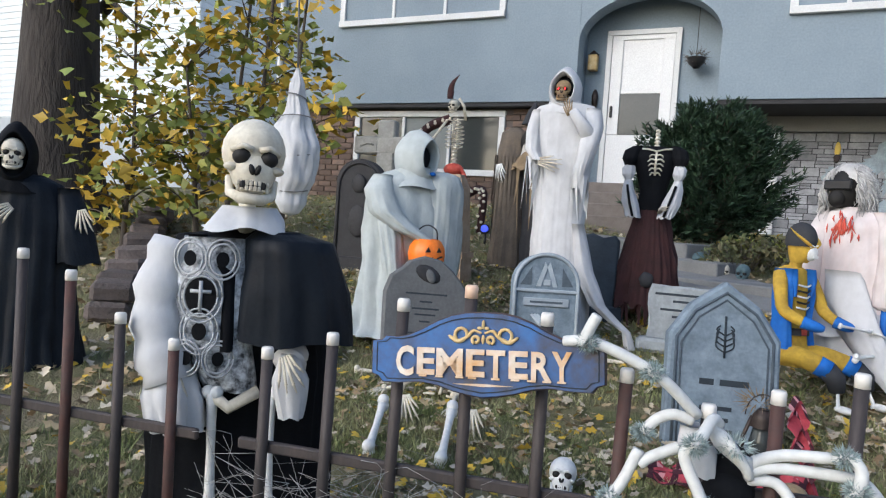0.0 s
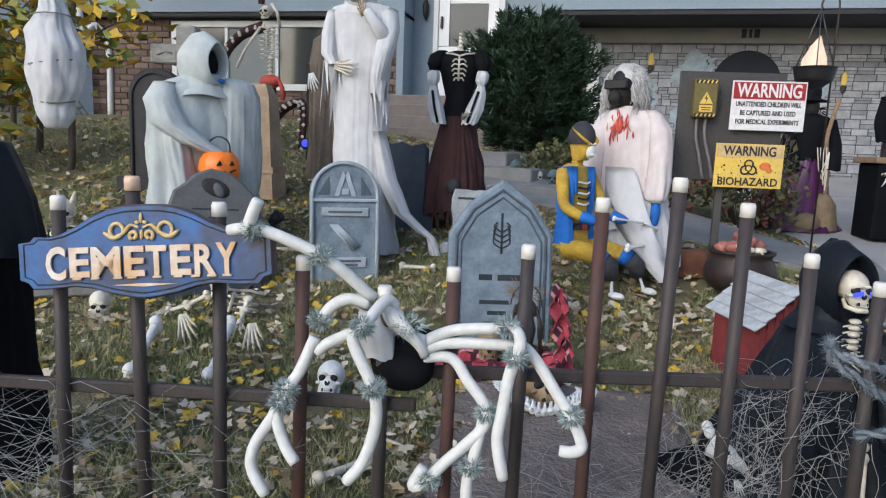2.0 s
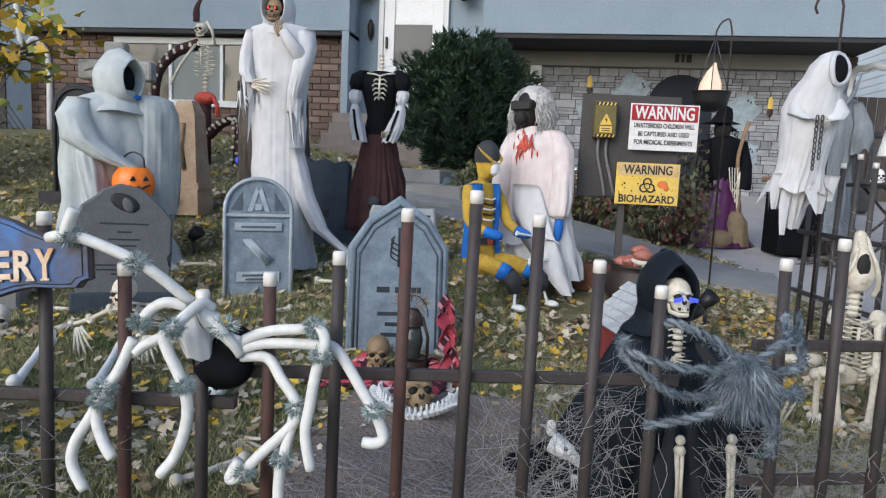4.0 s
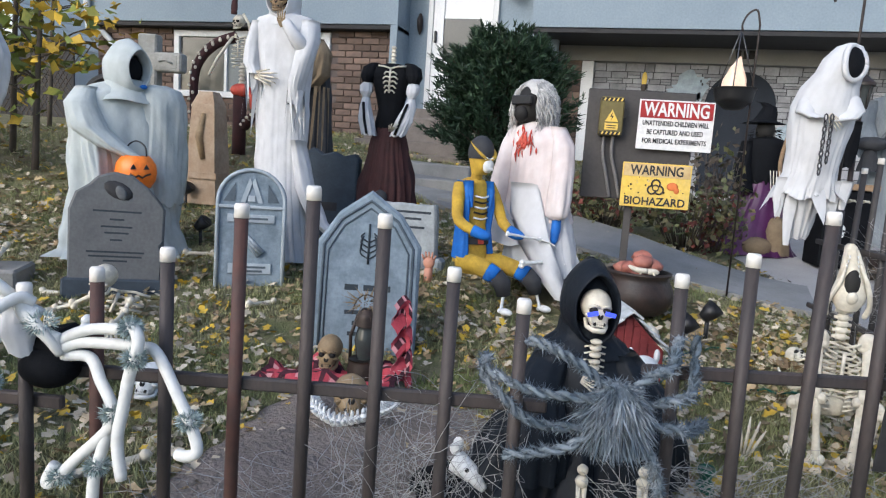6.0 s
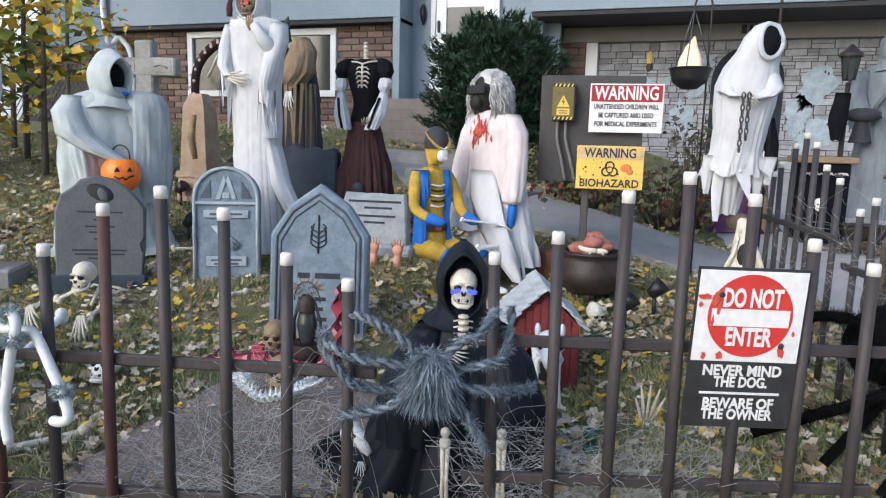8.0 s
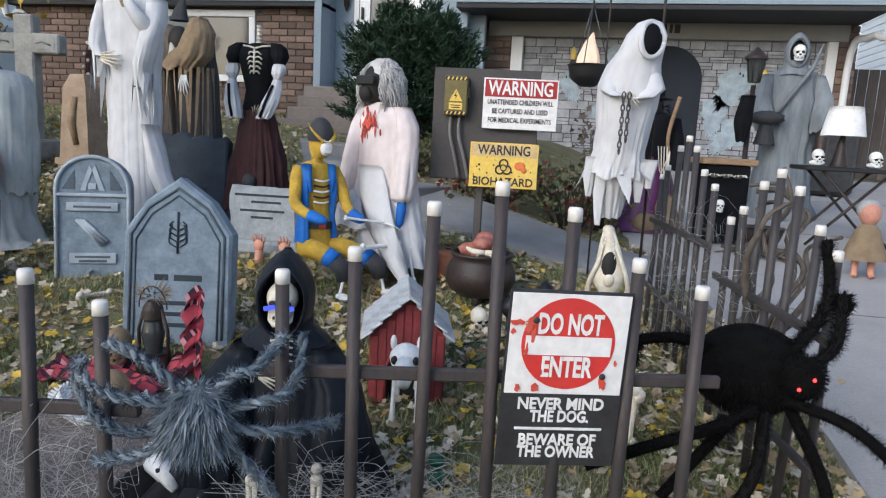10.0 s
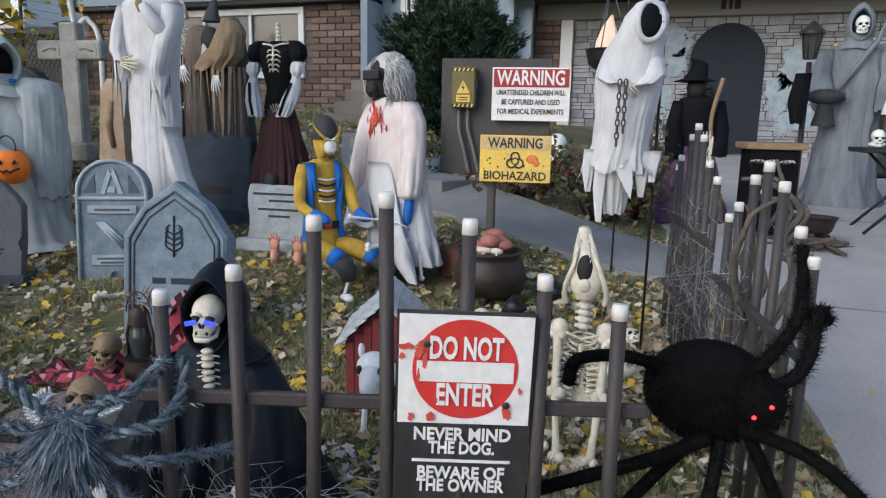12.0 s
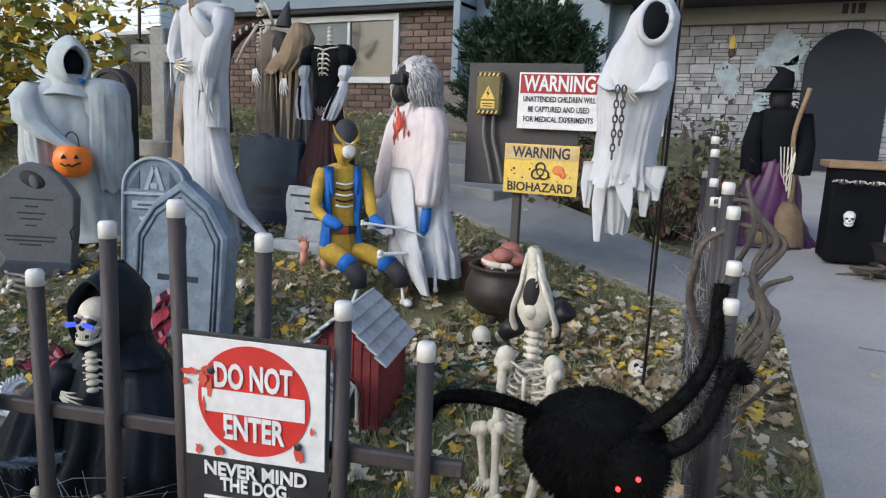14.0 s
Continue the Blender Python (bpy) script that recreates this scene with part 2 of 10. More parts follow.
FUR_BLACK = mat("fur_black", (0.006, 0.006, 0.006), 0.95, bump=0, piece=0.4, spec=0.1)
FUR_GREY = mat("fur_grey", (0.085, 0.115, 0.145), 0.95, second=(0.26, 0.29, 0.32), scale=16, piece=0.5, bump=0, spec=0.1)
FLUFF = mat("fluff_grey_green", (0.33, 0.40, 0.39), 0.95, second=(0.24, 0.30, 0.30), scale=20, piece=0.3, bump=0)
TUBE_WHITE = mat("tube_white", (0.60, 0.61, 0.595), 0.55, second=(0.55, 0.56, 0.54), scale=12, mix=0.3, bump=0.1)
WEB = mat("web_white", (0.38, 0.38, 0.37), 0.8, bump=0)
GREEN_PLASTIC = mat("green_plastic", (0.01, 0.09, 0.06), 0.35)
RUST_BROWN = mat("lantern_brown", (0.05, 0.035, 0.028), 0.5, second=(0.02, 0.016, 0.014), scale=20, metal=0.3)
WOOD = mat("wood_tan", (0.28, 0.19, 0.11), 0.8, second=(0.18, 0.115, 0.065), scale=9, stretch=(1, 6, 6))
WOOD_FENCE = mat("wood_fence_grey", (0.12, 0.10, 0.085), 0.9, second=(0.075, 0.063, 0.055), scale=7, stretch=(5, 5, 0.5), piece=0.2)
RUST_WOOD = mat("stump_brown", (0.15, 0.062, 0.035), 0.9, second=(0.08, 0.036, 0.022), scale=14, fine=60, bump=0.6)
LAMPSHADE = mat("lampshade_white", (0.8, 0.8, 0.78), 0.8)
LED_RED = mat("led_red", (0.5, 0.01, 0.01), 0.4, glow=(1.0, 0.02, 0.02), glow_strength=5.0)
LED_BLUE = mat("led_blue", (0.05, 0.07, 0.6), 0.4, glow=(0.08, 0.12, 1.0), glow_strength=0.6)
FLAME_SILK = mat("flame_silk", (0.75, 0.55, 0.42), 0.7, glow=(1.0, 0.62, 0.38), glow_strength=0.25)
GHOST_PRINT = mat("ghost_print", (0.33, 0.40, 0.44), 0.6, second=(0.20, 0.24, 0.27), scale=9, mix=0.7)
BUST_TEAL = mat("bust_teal", (0.10, 0.155, 0.17), 0.8, second=(0.05, 0.08, 0.09), scale=25)
CHROME = mat("chain_steel", (0.10, 0.10, 0.105), 0.45, metal=0.6)


# ---- shapes ----
def gz(x, y):
    """Height of the ground: a lawn that climbs to the house, lower along the drive."""
    lawn = np.interp(y, [0, 1.2, 2.4, 3.0, 3.5, 4.5, 6.0, 9.0, 14.0], [-0.07, -0.06, -0.04, 0.03, 0.12, 0.30, 0.52, 0.80, 0.9])
    drive = np.interp(y, [0, 2.0, 3.5, 5.2, 10.0, 14.0], [-0.10, -0.07, 0.03, 0.15, 0.45, 0.5])
    k = min(1, max(0, (x - 0.1) / 1.5))
    k = k * k * (3 - 2 * k)
    left = min(1.5, max(0, -x - 1.6)) * min(1, max(0, (y - 2.8) / 1.8)) * 0.12
    return float(lawn * (1 - k) + drive * k + left)


class Shape:
    """Gathers faces with their materials and makes one mesh of them."""

    def __init__(self):
        self.v, self.f, self.m, self.s, self.mats = [], [], [], [], []

    def slot(self, material):
        if material not in self.mats:
            self.mats.append(material)
        return self.mats.index(material)

    def add(self, verts, faces, material, smooth=True):
        base, k = len(self.v), self.slot(material)
        self.v += [tuple(p) for p in verts]
        for q in faces:
            self.f.append(tuple(base + i for i in q))
            self.m.append(k)
            self.s.append(smooth)
        return self

    def tube(self, pts, radii, material, n=7, flat=1.0):
        pts = [Vector(p) for p in pts]
        if not hasattr(radii, "__len__"):
            radii = [radii] * len(pts)
        verts, faces, side = [], [], None
        for i, p in enumerate(pts):
            d = (pts[min(i + 1, len(pts) - 1)] - pts[max(i - 1, 0)]).normalized()
            if side is None:
                side = d.cross(Vector((0, 0, 1)))
                if side.length < 0.05:
                    side = d.cross(Vector((0, 1, 0)))
            side = (side - d * side.dot(d)).normalized()
            other = d.cross(side)
            for j in range(n):
                a = 2 * math.pi * j / n
                verts.append(p + (side * math.cos(a) + other * math.sin(a) * flat) * radii[i])
        for i in range(len(pts) - 1):
            for j in range(n):
                a, b = i * n + j, i * n + (j + 1) % n
                faces.append((a, b, b + n, a + n))
        faces.append(tuple(range(n - 1, -1, -1)))
        faces.append(tuple(range((len(pts) - 1) * n, len(pts) * n)))
        return self.add(verts, faces, material)

    def ball(self, c, r, material, turn=None, nu=12, nv=8, rough=0.0, seed=0):
        if not hasattr(r, "__len__"):
            r = (r, r, r)
        c, verts, faces = Vector(c), [], []
        rng = random.Random(seed)
        for i in range(nv + 1):
            th = math.pi * i / nv
            for j in range(nu):
                ph = 2 * math.pi * j / nu
                k = 1 + rough * rng.uniform(-1, 1)
                p = Vector((r[0] * math.sin(th) * math.cos(ph) * k, r[1] * math.sin(th) * math.sin(ph) * k, r[2] * math.cos(th) * k))
                verts.append(c + (turn @ p if turn else p))
        for i in range(nv):
            for j in range(nu):
                a, b = i * nu + j, i * nu + (j + 1) % nu
                faces.append((a, a + nu, b + nu, b))
        return self.add(verts, faces, material)

    def box(self, c, size, material, turn=None, bevel=0.004):
        hx, hy, hz = (s / 2 for s in size)
        b = min(bevel, hx * 0.45, hy * 0.45, hz * 0.45)
        c, bm = Vector(c), bmesh.new()
        for sx in (-1, 1):
            for sy in (-1, 1):
                for sz in (-1, 1):
                    for dx, dy, dz in ((b, b, 0), (b, 0, b), (0, b, b)):
                        bm.verts.new((sx * (hx - dx), sy * (hy - dy), sz * (hz - dz)))
        bmesh.ops.convex_hull(bm, input=bm.verts)
        bm.verts.index_update()
        verts = [c + (turn @ v.co if turn else v.co) for v in bm.verts]
        faces = [tuple(v.index for v in f.verts) for f in bm.faces]
        bm.free()
        return self.add(verts, faces, material, False)

    def loft(self, rings, material, n=40, folds=9, seed=0, close=True, arc=(0.0, 1.0)):
        """rings: (x, y, z, rx, ry, depth of the folds); arc: the part of the turn that the cloth covers."""
        rng = random.Random(seed)
        waves = [(rng.randint(3, folds + 3), rng.uniform(0, 6.28), rng.uniform(0.4, 1.0)) for _ in range(4)]
        sharp = [(rng.randint(5, folds + 9), rng.uniform(0, 6.28), rng.uniform(-0.5, 0.5)) for _ in range(2)]
        full = arc == (0.0, 1.0)
        if folds > 3:
            n = int(n * 1.7)
            fine = []
            for p, q in zip(rings, rings[1:]):
                fine += [tuple(u + (v - u) * k / 4 for u, v in zip(p, q)) for k in range(4)]
            rings = fine + [rings[-1]]
        cols = n if full else n + 1
        verts, faces = [], []
        for i, (x, y, z, rx, ry, depth) in enumerate(rings):
            for j in range(cols):
                a = 2 * math.pi * (arc[0] + (arc[1] - arc[0]) * j / n)
                k = 1 + 0.85 * depth * sum(w * math.sin(q * a + s + 0.10 * i) for q, s, w in waves) / 2.2
                k += 0.9 * depth * sum(abs(math.sin(q * a * 0.5 * 2 + s + w * i * 0.35)) ** 0.7 - 0.6 for q, s, w in sharp)
                if folds > 3 and depth > 0:
                    k *= 1 + 0.6 * depth * noise.noise(Vector((math.cos(a) * 1.3 + seed, math.sin(a) * 1.3, z * 2.2)))
                    k += 0.045 * noise.noise(Vector((math.cos(a) * 2.5 + seed, math.sin(a) * 2.5, z * 7)))
                    k += 1.1 * depth * noise.noise(Vector((math.cos(a + z * 2.4) * 3 + seed, math.sin(a + z * 2.4) * 3, z * 3.5)))
                    k += 0.022 * (1 - 2 * abs(noise.noise(Vector((math.cos(a) * 4 + seed, math.sin(a) * 4 + 3, z * 9 + a)))))
                dz = depth * 0.30 * (rx + ry) * math.sin(waves[0][0] * a + seed) if i == len(rings) - 1 and z > 0.25 else 0
                verts.append((x + rx * k * math.cos(a), y + ry * k * math.sin(a), z + dz))
        for i in range(len(rings) - 1):
            for j in range(n if full else cols - 1):
                a, b = i * cols + j, i * cols + (j + 1) % cols
                faces.append((a, b, b + cols, a + cols))
        if close and full:
            faces.append(tuple(range(n)))
        return self.add(verts, faces, material)

    def plate(self, outline, depth, material, m, bevel=0.0):
        """A flat outline (x, z) given thickness behind it, placed by the matrix m; its face looks to -y."""
        n = len(outline)
        cx, cz = sum(p[0] for p in outline) / n, sum(p[1] for p in outline) / n
        def inset(p, d):
            v = Vector((p[0] - cx, p[1] - cz))
            return v * (1 - d / max(v.length, d * 2)) + Vector((cx, cz))
        rows = [[(p[0], bevel, p[1]) for p in outline], [(p[0], depth, p[1]) for p in outline]]
        if bevel:
            rows.insert(0, [(q.x, 0, q.y) for q in (inset(p, bevel) for p in outline)])
        verts = [m @ Vector(p) for row in rows for p in row]
        faces = [tuple(range(n - 1, -1, -1)), tuple(range((len(rows) - 1) * n, len(rows) * n))]
        for i in range(len(rows) - 1):
            for j in range(n):
                a, b = i * n + j, i * n + (j + 1) % n
                faces.append((a, b, b + n, a + n))
        return self.add(verts, faces, material, False)

    def fur(self, c, r, length, count, material, seed=0, width=0.0035, droop=0.0, turn=None):
        """Tufts standing out of an ellipsoid."""
        rng = random.Random(seed)
        if not hasattr(r, "__len__"):
            r = (r, r, r)
        for _ in range(count):
            d = Vector((rng.gauss(0, 1), rng.gauss(0, 1), rng.gauss(0, 1))).normalized()
            p = Vector((d.x * r[0], d.y * r[1], d.z * r[2]))
            if turn:
                p, d = turn @ p, turn @ d
            p = Vector(c) + p
            side = d.cross(Vector((rng.uniform(-1, 1), rng.uniform(-1, 1), rng.uniform(-1, 1)))).normalized() * width * rng.uniform(0.6, 1.5)
            tip = p + d * length * rng.uniform(0.5, 1.2) + Vector((rng.uniform(-.3, .3), rng.uniform(-.3, .3), rng.uniform(-.3, .3) - droop)) * length
            self.add([p - side, p + side, tip], [(0, 1, 2)], material)
        return self

    def fuzzy(self, pts, radius, length, material, per=14, seed=0, width=0.0035, under=None):
        """A tube wrapped in tufts."""
        self.tube(pts, radius, under or material, 6)
        rng = random.Random(seed)
        pts = [Vector(p) for p in pts]
        for a, b in zip(pts, pts[1:]):
            d = (b - a).normalized()
            for _ in range(max(3, int(per * (b - a).length / 0.02))):
                p = a.lerp(b, rng.random())
                out = Vector((rng.gauss(0, 1), rng.gauss(0, 1), rng.gauss(0, 1)))
                out = (out - d * out.dot(d)).normalized()
                side = out.cross(d) * width * rng.uniform(0.6, 1.5)
                tip = p + out * (radius + length * rng.uniform(0.5, 1.2)) + d * length * rng.uniform(-0.6, 0.9)
                base = p + out * radius * 0.8
                self.add([base - side, base + side, tip], [(0, 1, 2)], material)
        return self

    def spin(self, x, y, degrees):
        c, q = math.cos(radians(degrees)), math.sin(radians(degrees))
        self.v = [(x + (p[0] - x) * c - (p[1] - y) * q, y + (p[0] - x) * q + (p[1] - y) * c, p[2]) for p in self.v]
        return self

    def make(self, name, origin=(0, 0, 0), parent=None, label=""):
        o = Vector(origin)
        me = bpy.data.meshes.new(name)
        me.from_pydata([Vector(p) - o for p in self.v], [], self.f)
        for m in self.mats:
            me.materials.append(m)
        me.polygons.foreach_set("material_index", self.m)
        me.polygons.foreach_set("use_smooth", self.s)
        me.update()
        ob = new(name, me)
        ob.location = o
        if parent is not None:
            ob.parent = parent
            ob.location = o - world_place(parent)
        if label:
            ob["label"] = label
        return ob


def world_place(ob):
    p = Vector((0, 0, 0))
    while ob is not None:
        p += ob.location
        ob = ob.parent
    return p


def thing(name, at, label, category, group="", kind=""):
    """An Empty at a thing's base that carries its parts."""
    ob = new(name)
    ob.empty_display_size = 0.05
    ob.location = at
    return tagged(ob, label, category, group, kind)


def whole(shape, name, at, label, category, group="", kind=""):
    return tagged(shape.make(name, at), label, category, group, kind)


def curve(pts, steps=6):
    """A smooth line through points."""
    p = [Vector(q) for q in pts]
    p = [2 * p[0] - p[1]] + p + [2 * p[-1] - p[-2]]
    out = []
    for i in range(1, len(p) - 2):
        for k in range(steps):
            t = k / steps
            out.append(0.5 * (2 * p[i] + (p[i + 1] - p[i - 1]) * t + (2 * p[i - 1] - 5 * p[i] + 4 * p[i + 1] - p[i + 2]) * t * t + (3 * p[i] - p[i - 1] - 3 * p[i + 1] + p[i + 2]) * t ** 3))
    return out + [p[-2]]


def turned(rx=0, ry=0, rz=0):
    return Euler([radians(a) for a in (rx, ry, rz)]).to_matrix()


def words(text, size, material, m, name="lettering", parent=None, depth=0.0008, width=None, align="CENTER", bold=0.022):
    """Flat raised lettering in the built-in font, on a face that looks to -y, as one mesh."""
    cu = bpy.data.curves.new(name, "FONT")
    cu.body, cu.size, cu.align_x, cu.align_y, cu.extrude = text, size, align, "CENTER", depth
    cu.resolution_u, cu.offset = 3, size * bold
    tmp = bpy.data.objects.new(name, cu)
    me = bpy.data.meshes.new_from_object(tmp)
    bpy.data.objects.remove(tmp)
    me.name = name
    xs = [v.co.x for v in me.vertices]
    if width and xs:
        k = width / (max(xs) - min(xs))
        for v in me.vertices:
            v.co.x *= k
    place = m @ pose(0, 0, 0, 90, 0, 0)
    o = parent and world_place(parent) or Vector((0, 0, 0))
    for v in me.vertices:
        v.co = place @ v.co - o
    me.materials.append(material)
    ob = new(name, me)
    if parent is not None:
        ob.parent = parent
    return ob


def bars(shape, m, rows, material, height=0.006, depth=0.0015, y=0.0):
    """Unreadable writing as plain bars: rows of (x, z, width)."""
    for x, z, w in rows:
        shape.box(m @ Vector((x, y, z)), (w, depth * 2, height), material, m.to_3x3(), 0.0005)


# ---- bones ----
def skull(s, m, h, bone, eye=None, jaw=True, glasses=None):
    """A skull of height h whose face looks to -y, at the matrix m (centre of the head)."""
    r = m.to_3x3()
    at = lambda x, y, z: m @ Vector((x * h, y * h, z * h))
    s.ball(at(0, 0.06, 0.14), (0.335 * h, 0.40 * h, 0.355 * h), bone, r, 18, 12)
    s.ball(at(0, -0.17, -0.10), (0.235 * h, 0.20 * h, 0.25 * h), bone, r, 14, 9)
    for k in (-1, 1):
        s.ball(at(k * 0.21, -0.20, -0.075), (0.085 * h, 0.12 * h, 0.05 * h), bone, r @ turned(0, 0, k * 35), 8, 6)
        s.ball(at(k * 0.135, -0.275, 0.035), (0.098 * h, 0.10 * h, 0.088 * h), SOCKET, r, 12, 8)
        s.tube([at(k * 0.03, -0.345, 0.105), at(k * 0.13, -0.345, 0.14), at(k * 0.24, -0.27, 0.09)], 0.035 * h, bone, 6)
        if eye:
            s.ball(at(k * 0.135, -0.355, 0.03), 0.038 * h, eye, r, 8, 6)
        s.ball(at(k * 0.03, -0.362, -0.10), (0.032 * h, 0.035 * h, 0.06 * h), SOCKET, r @ turned(0, k * 18, 0), 7, 5)
    s.box(at(0, -0.30, -0.255), (0.26 * h, 0.13 * h, 0.085 * h), SOCKET, r, 0.02 * h)
    for i in range(8):
        a = (i - 3.5) / 3.5
        for z in ((-0.235, -0.292) if jaw else (-0.235,)):
            s.box(at(0.145 * a, -0.365 + 0.06 * a * a, z), (0.036 * h, 0.035 * h, 0.055 * h), bone, r, 0.008 * h)
    if jaw:
        s.tube([at(-0.235, -0.02, -0.16), at(-0.215, -0.10, -0.33), at(-0.10, -0.31, -0.395), at(0.10, -0.31, -0.395), at(0.215, -0.10, -0.33), at(0.235, -0.02, -0.16)], [0.04 * h, 0.05 * h, 0.062 * h, 0.062 * h, 0.05 * h, 0.04 * h], bone, 8)
    if glasses:
        s.box(at(0, -0.385, 0.04), (0.46 * h, 0.03 * h, 0.13 * h), glasses, r, 0.01 * h)


def bone_stick(s, a, b, r, material, knob=1.7):
    a, b = Vector(a), Vector(b)
    s.tube([a, a.lerp(b, 0.12), a.lerp(b, 0.5), a.lerp(b, 0.88), b], [r * 1.35, r, r * 0.8, r, r * 1.35], material, 8)
    side = (b - a).cross(Vector((0.3, 1, 0.2))).normalized() * r * 0.8
    for p in (a, b):
        s.ball(p + side, r * knob * 0.8, material, None, 8, 6)
        s.ball(p - side, r * knob * 0.8, material, None, 8, 6)


def bone_hand(s, wrist, way, up, size, material, spread=0.5, curl=0.2):
    """Palm bones and five jointed fingers."""
    w, d, u = Vector(wrist), Vector(way).normalized(), Vector(up).normalized()
    side = d.cross(u).normalized()
    for i in range(5):
        k = (i - 2) / 2
        long = size * (0.62, 0.95, 1.0, 0.94, 0.78)[i]
        a = w + side * k * size * 0.12
        b = a + (d + side * k * spread * 0.6).normalized() * long * 0.45
        c = b + (d + side * k * spread * 0.8 - u * curl).normalized() * long * 0.32
        e = c + (d + side * k * spread * 0.8 - u * curl * 2.2).normalized() * long * 0.26
        s.tube([a, b, c, e], [size * 0.035, size * 0.042, size * 0.036, size * 0.016], material, 6)
        for q in (b, c):
            s.ball(q, size * 0.045, material, None, 6, 5)


def rib_cage(s, m, w, h, material, ribs=7, spine=True):
    """Ribs round a spine; m stands at the bottom of the breastbone's back, the front looks to -y."""
    for i in range(ribs):
        t = i / (ribs - 1)
        rx = w * (0.72 + 0.28 * math.sin(math.pi * (1 - t) * 0.8)) * 0.5 * (1.0 if t < 0.85 else 0.75)
        ry = rx * 0.75
        z = h * t
        for k in (-1, 1):
            pts = [m @ Vector((k * rx * math.sin(a), ry * 0.75 * math.cos(a), z - h * 0.10 * (1 - math.cos(a)) / 2 * 1.6)) for a in (0.0, 0.6, 1.2, 1.8, 2.4, 2.85)]
            s.tube(pts, w * 0.028, material, 5)
    if spine:
        for i in range(ribs * 2):
            s.ball(m @ Vector((0, w * 0.28, h * (i / (ribs * 2 - 1) * 1.25 - 0.12))), (w * 0.06, w * 0.06, h * 0.045), material, None, 7, 5)
    s.tube([m @ Vector((0, -w * 0.30, h * 0.25)), m @ Vector((0, -w * 0.30, h * 0.9))], w * 0.04, material, 6)
    for k in (-1, 1):
        s.tube([m @ Vector((0, -w * 0.28, h * 0.98)), m @ Vector((k * w * 0.3, -w * 0.2, h * 1.05)), m @ Vector((k * w * 0.55, 0, h * 1.06))], w * 0.03, material, 6)


# ---- ground, drive, path ----
def ground_sheet():
    xs = np.concatenate([np.linspace(-90, -9, 10)[:-1], np.linspace(-9, 6, 91), np.linspace(6, 90, 10)[1:]])
    ys = np.concatenate([np.linspace(-60, -1, 8)[:-1], np.linspace(-1, 12, 79), np.linspace(12, 120, 10)[1:]])
    verts = [(x, y, gz(x, y) + (0.012 * noise.noise(Vector((x * 3, y * 3, 0))) if abs(x) < 10 and -1 < y < 12 else 0)) for y in ys for x in xs]
    n = len(xs)
    faces = [(j * n + i, j * n + i + 1, (j + 1) * n + i + 1, (j + 1) * n + i) for j in range(len(ys) - 1) for i in range(n - 1)]
    s = Shape().add(verts, faces, GRASS_GROUND)
    return tagged(s.make("ground"), "lawn sloping up to the house, strewn with leaves", "lawn", kind="structure")


ground_sheet()


def slab(name, centre, label, width=None, lift=0.03, material=CONCRETE):
    """A paved strip that follows the ground along a line, with square edges."""
    line = curve(centre, 8)
    s = Shape()
    verts, faces = [], []
    for i, p in enumerate(line):
        d = (line[min(i + 1, len(line) - 1)] - line[max(i - 1, 0)])
        side = Vector((d.y, -d.x, 0)).normalized() * width / 2
        for q in (p - side, p + side):
            z = gz(q.x, q.y) + lift
            verts += [(q.x, q.y, z), (q.x, q.y, z - 0.12)]
    for i in range(len(line) - 1):
        a = i * 4
        faces += [(a, a + 4, a + 6, a + 2), (a + 1, a + 5, a + 4, a), (a + 2, a + 6, a + 7, a + 3)]
    s.add(verts, faces, material, False)
    return tagged(s.make(name), label, "path", kind="structure")


slab("pavement_walk", [(-1.75, 7.0, 0), (-0.9, 5.4, 0), (-0.1, 4.62, 0), (0.7, 4.22, 0), (1.2, 4.08, 0), (1.46, 4.04, 0)], "concrete garden path across the lawn to the drive", 0.62, 0.035, PATH_CONCRETE)


def drive():
    left = [(1.72, -3), (1.70, 2.4), (1.60, 3.2), (1.54, 3.7), (1.32, 4.6), (0.55, 5.6), (0.0, 7.0), (-0.15, 10.05)]
    s = Shape()
    ys = np.linspace(-3, 10.05, 60)
    verts, faces = [], []
    for y in ys:
        x0 = np.interp(y, [p[1] for p in left], [p[0] for p in left])
        row = [x0, x0, 2.0 + 0 * x0 if x0 < 1.95 else x0 + 0.1, 3.0, 4.4, 6.2, 6.2]
        for k, x in enumerate(row):
            z = gz(max(x, 1.7), y) + 0.035
            verts.append((x, y, z - (0.15 if k in (0, 6) else 0)))
    for j in range(len(ys) - 1):
        for k in range(6):
            a = j * 7 + k
            faces.append((a, a + 1, a + 8, a + 7))
    s.add(verts, faces, CONCRETE, False)
    for y in (3.6, 5.6, 7.6):
        s.box((4.0, y, gz(3, y) + 0.033), (4.4, 0.012, 0.008), SOIL, None, 0.001)
    return tagged(s.make("road_drive"), "pale concrete driveway with cracks and joints", "driveway", kind="structure")


drive()


# ---- the house ----
Y0, Y1, YG = 8.96, 9.16, 10.0
HOUSE = thing("house", (0, Y0, 0.6), "split-level house with blue-grey upper siding and brick below", "house")


def wall_piece(name, x0, x1, y0, y1, z0, z1, material, parent=HOUSE, label="", bevel=0.004):
    s = Shape().box(((x0 + x1) / 2, (y0 + y1) / 2, (z0 + z1) / 2), (x1 - x0, y1 - y0, z1 - z0), material, None, bevel)
    return s.make(name, ((x0 + x1) / 2, y0, z0), parent, label)


ARCH_L, ARCH_R, ARCH_SPRING, ARCH_TOP = -2.72, -0.91, 3.28, 3.86


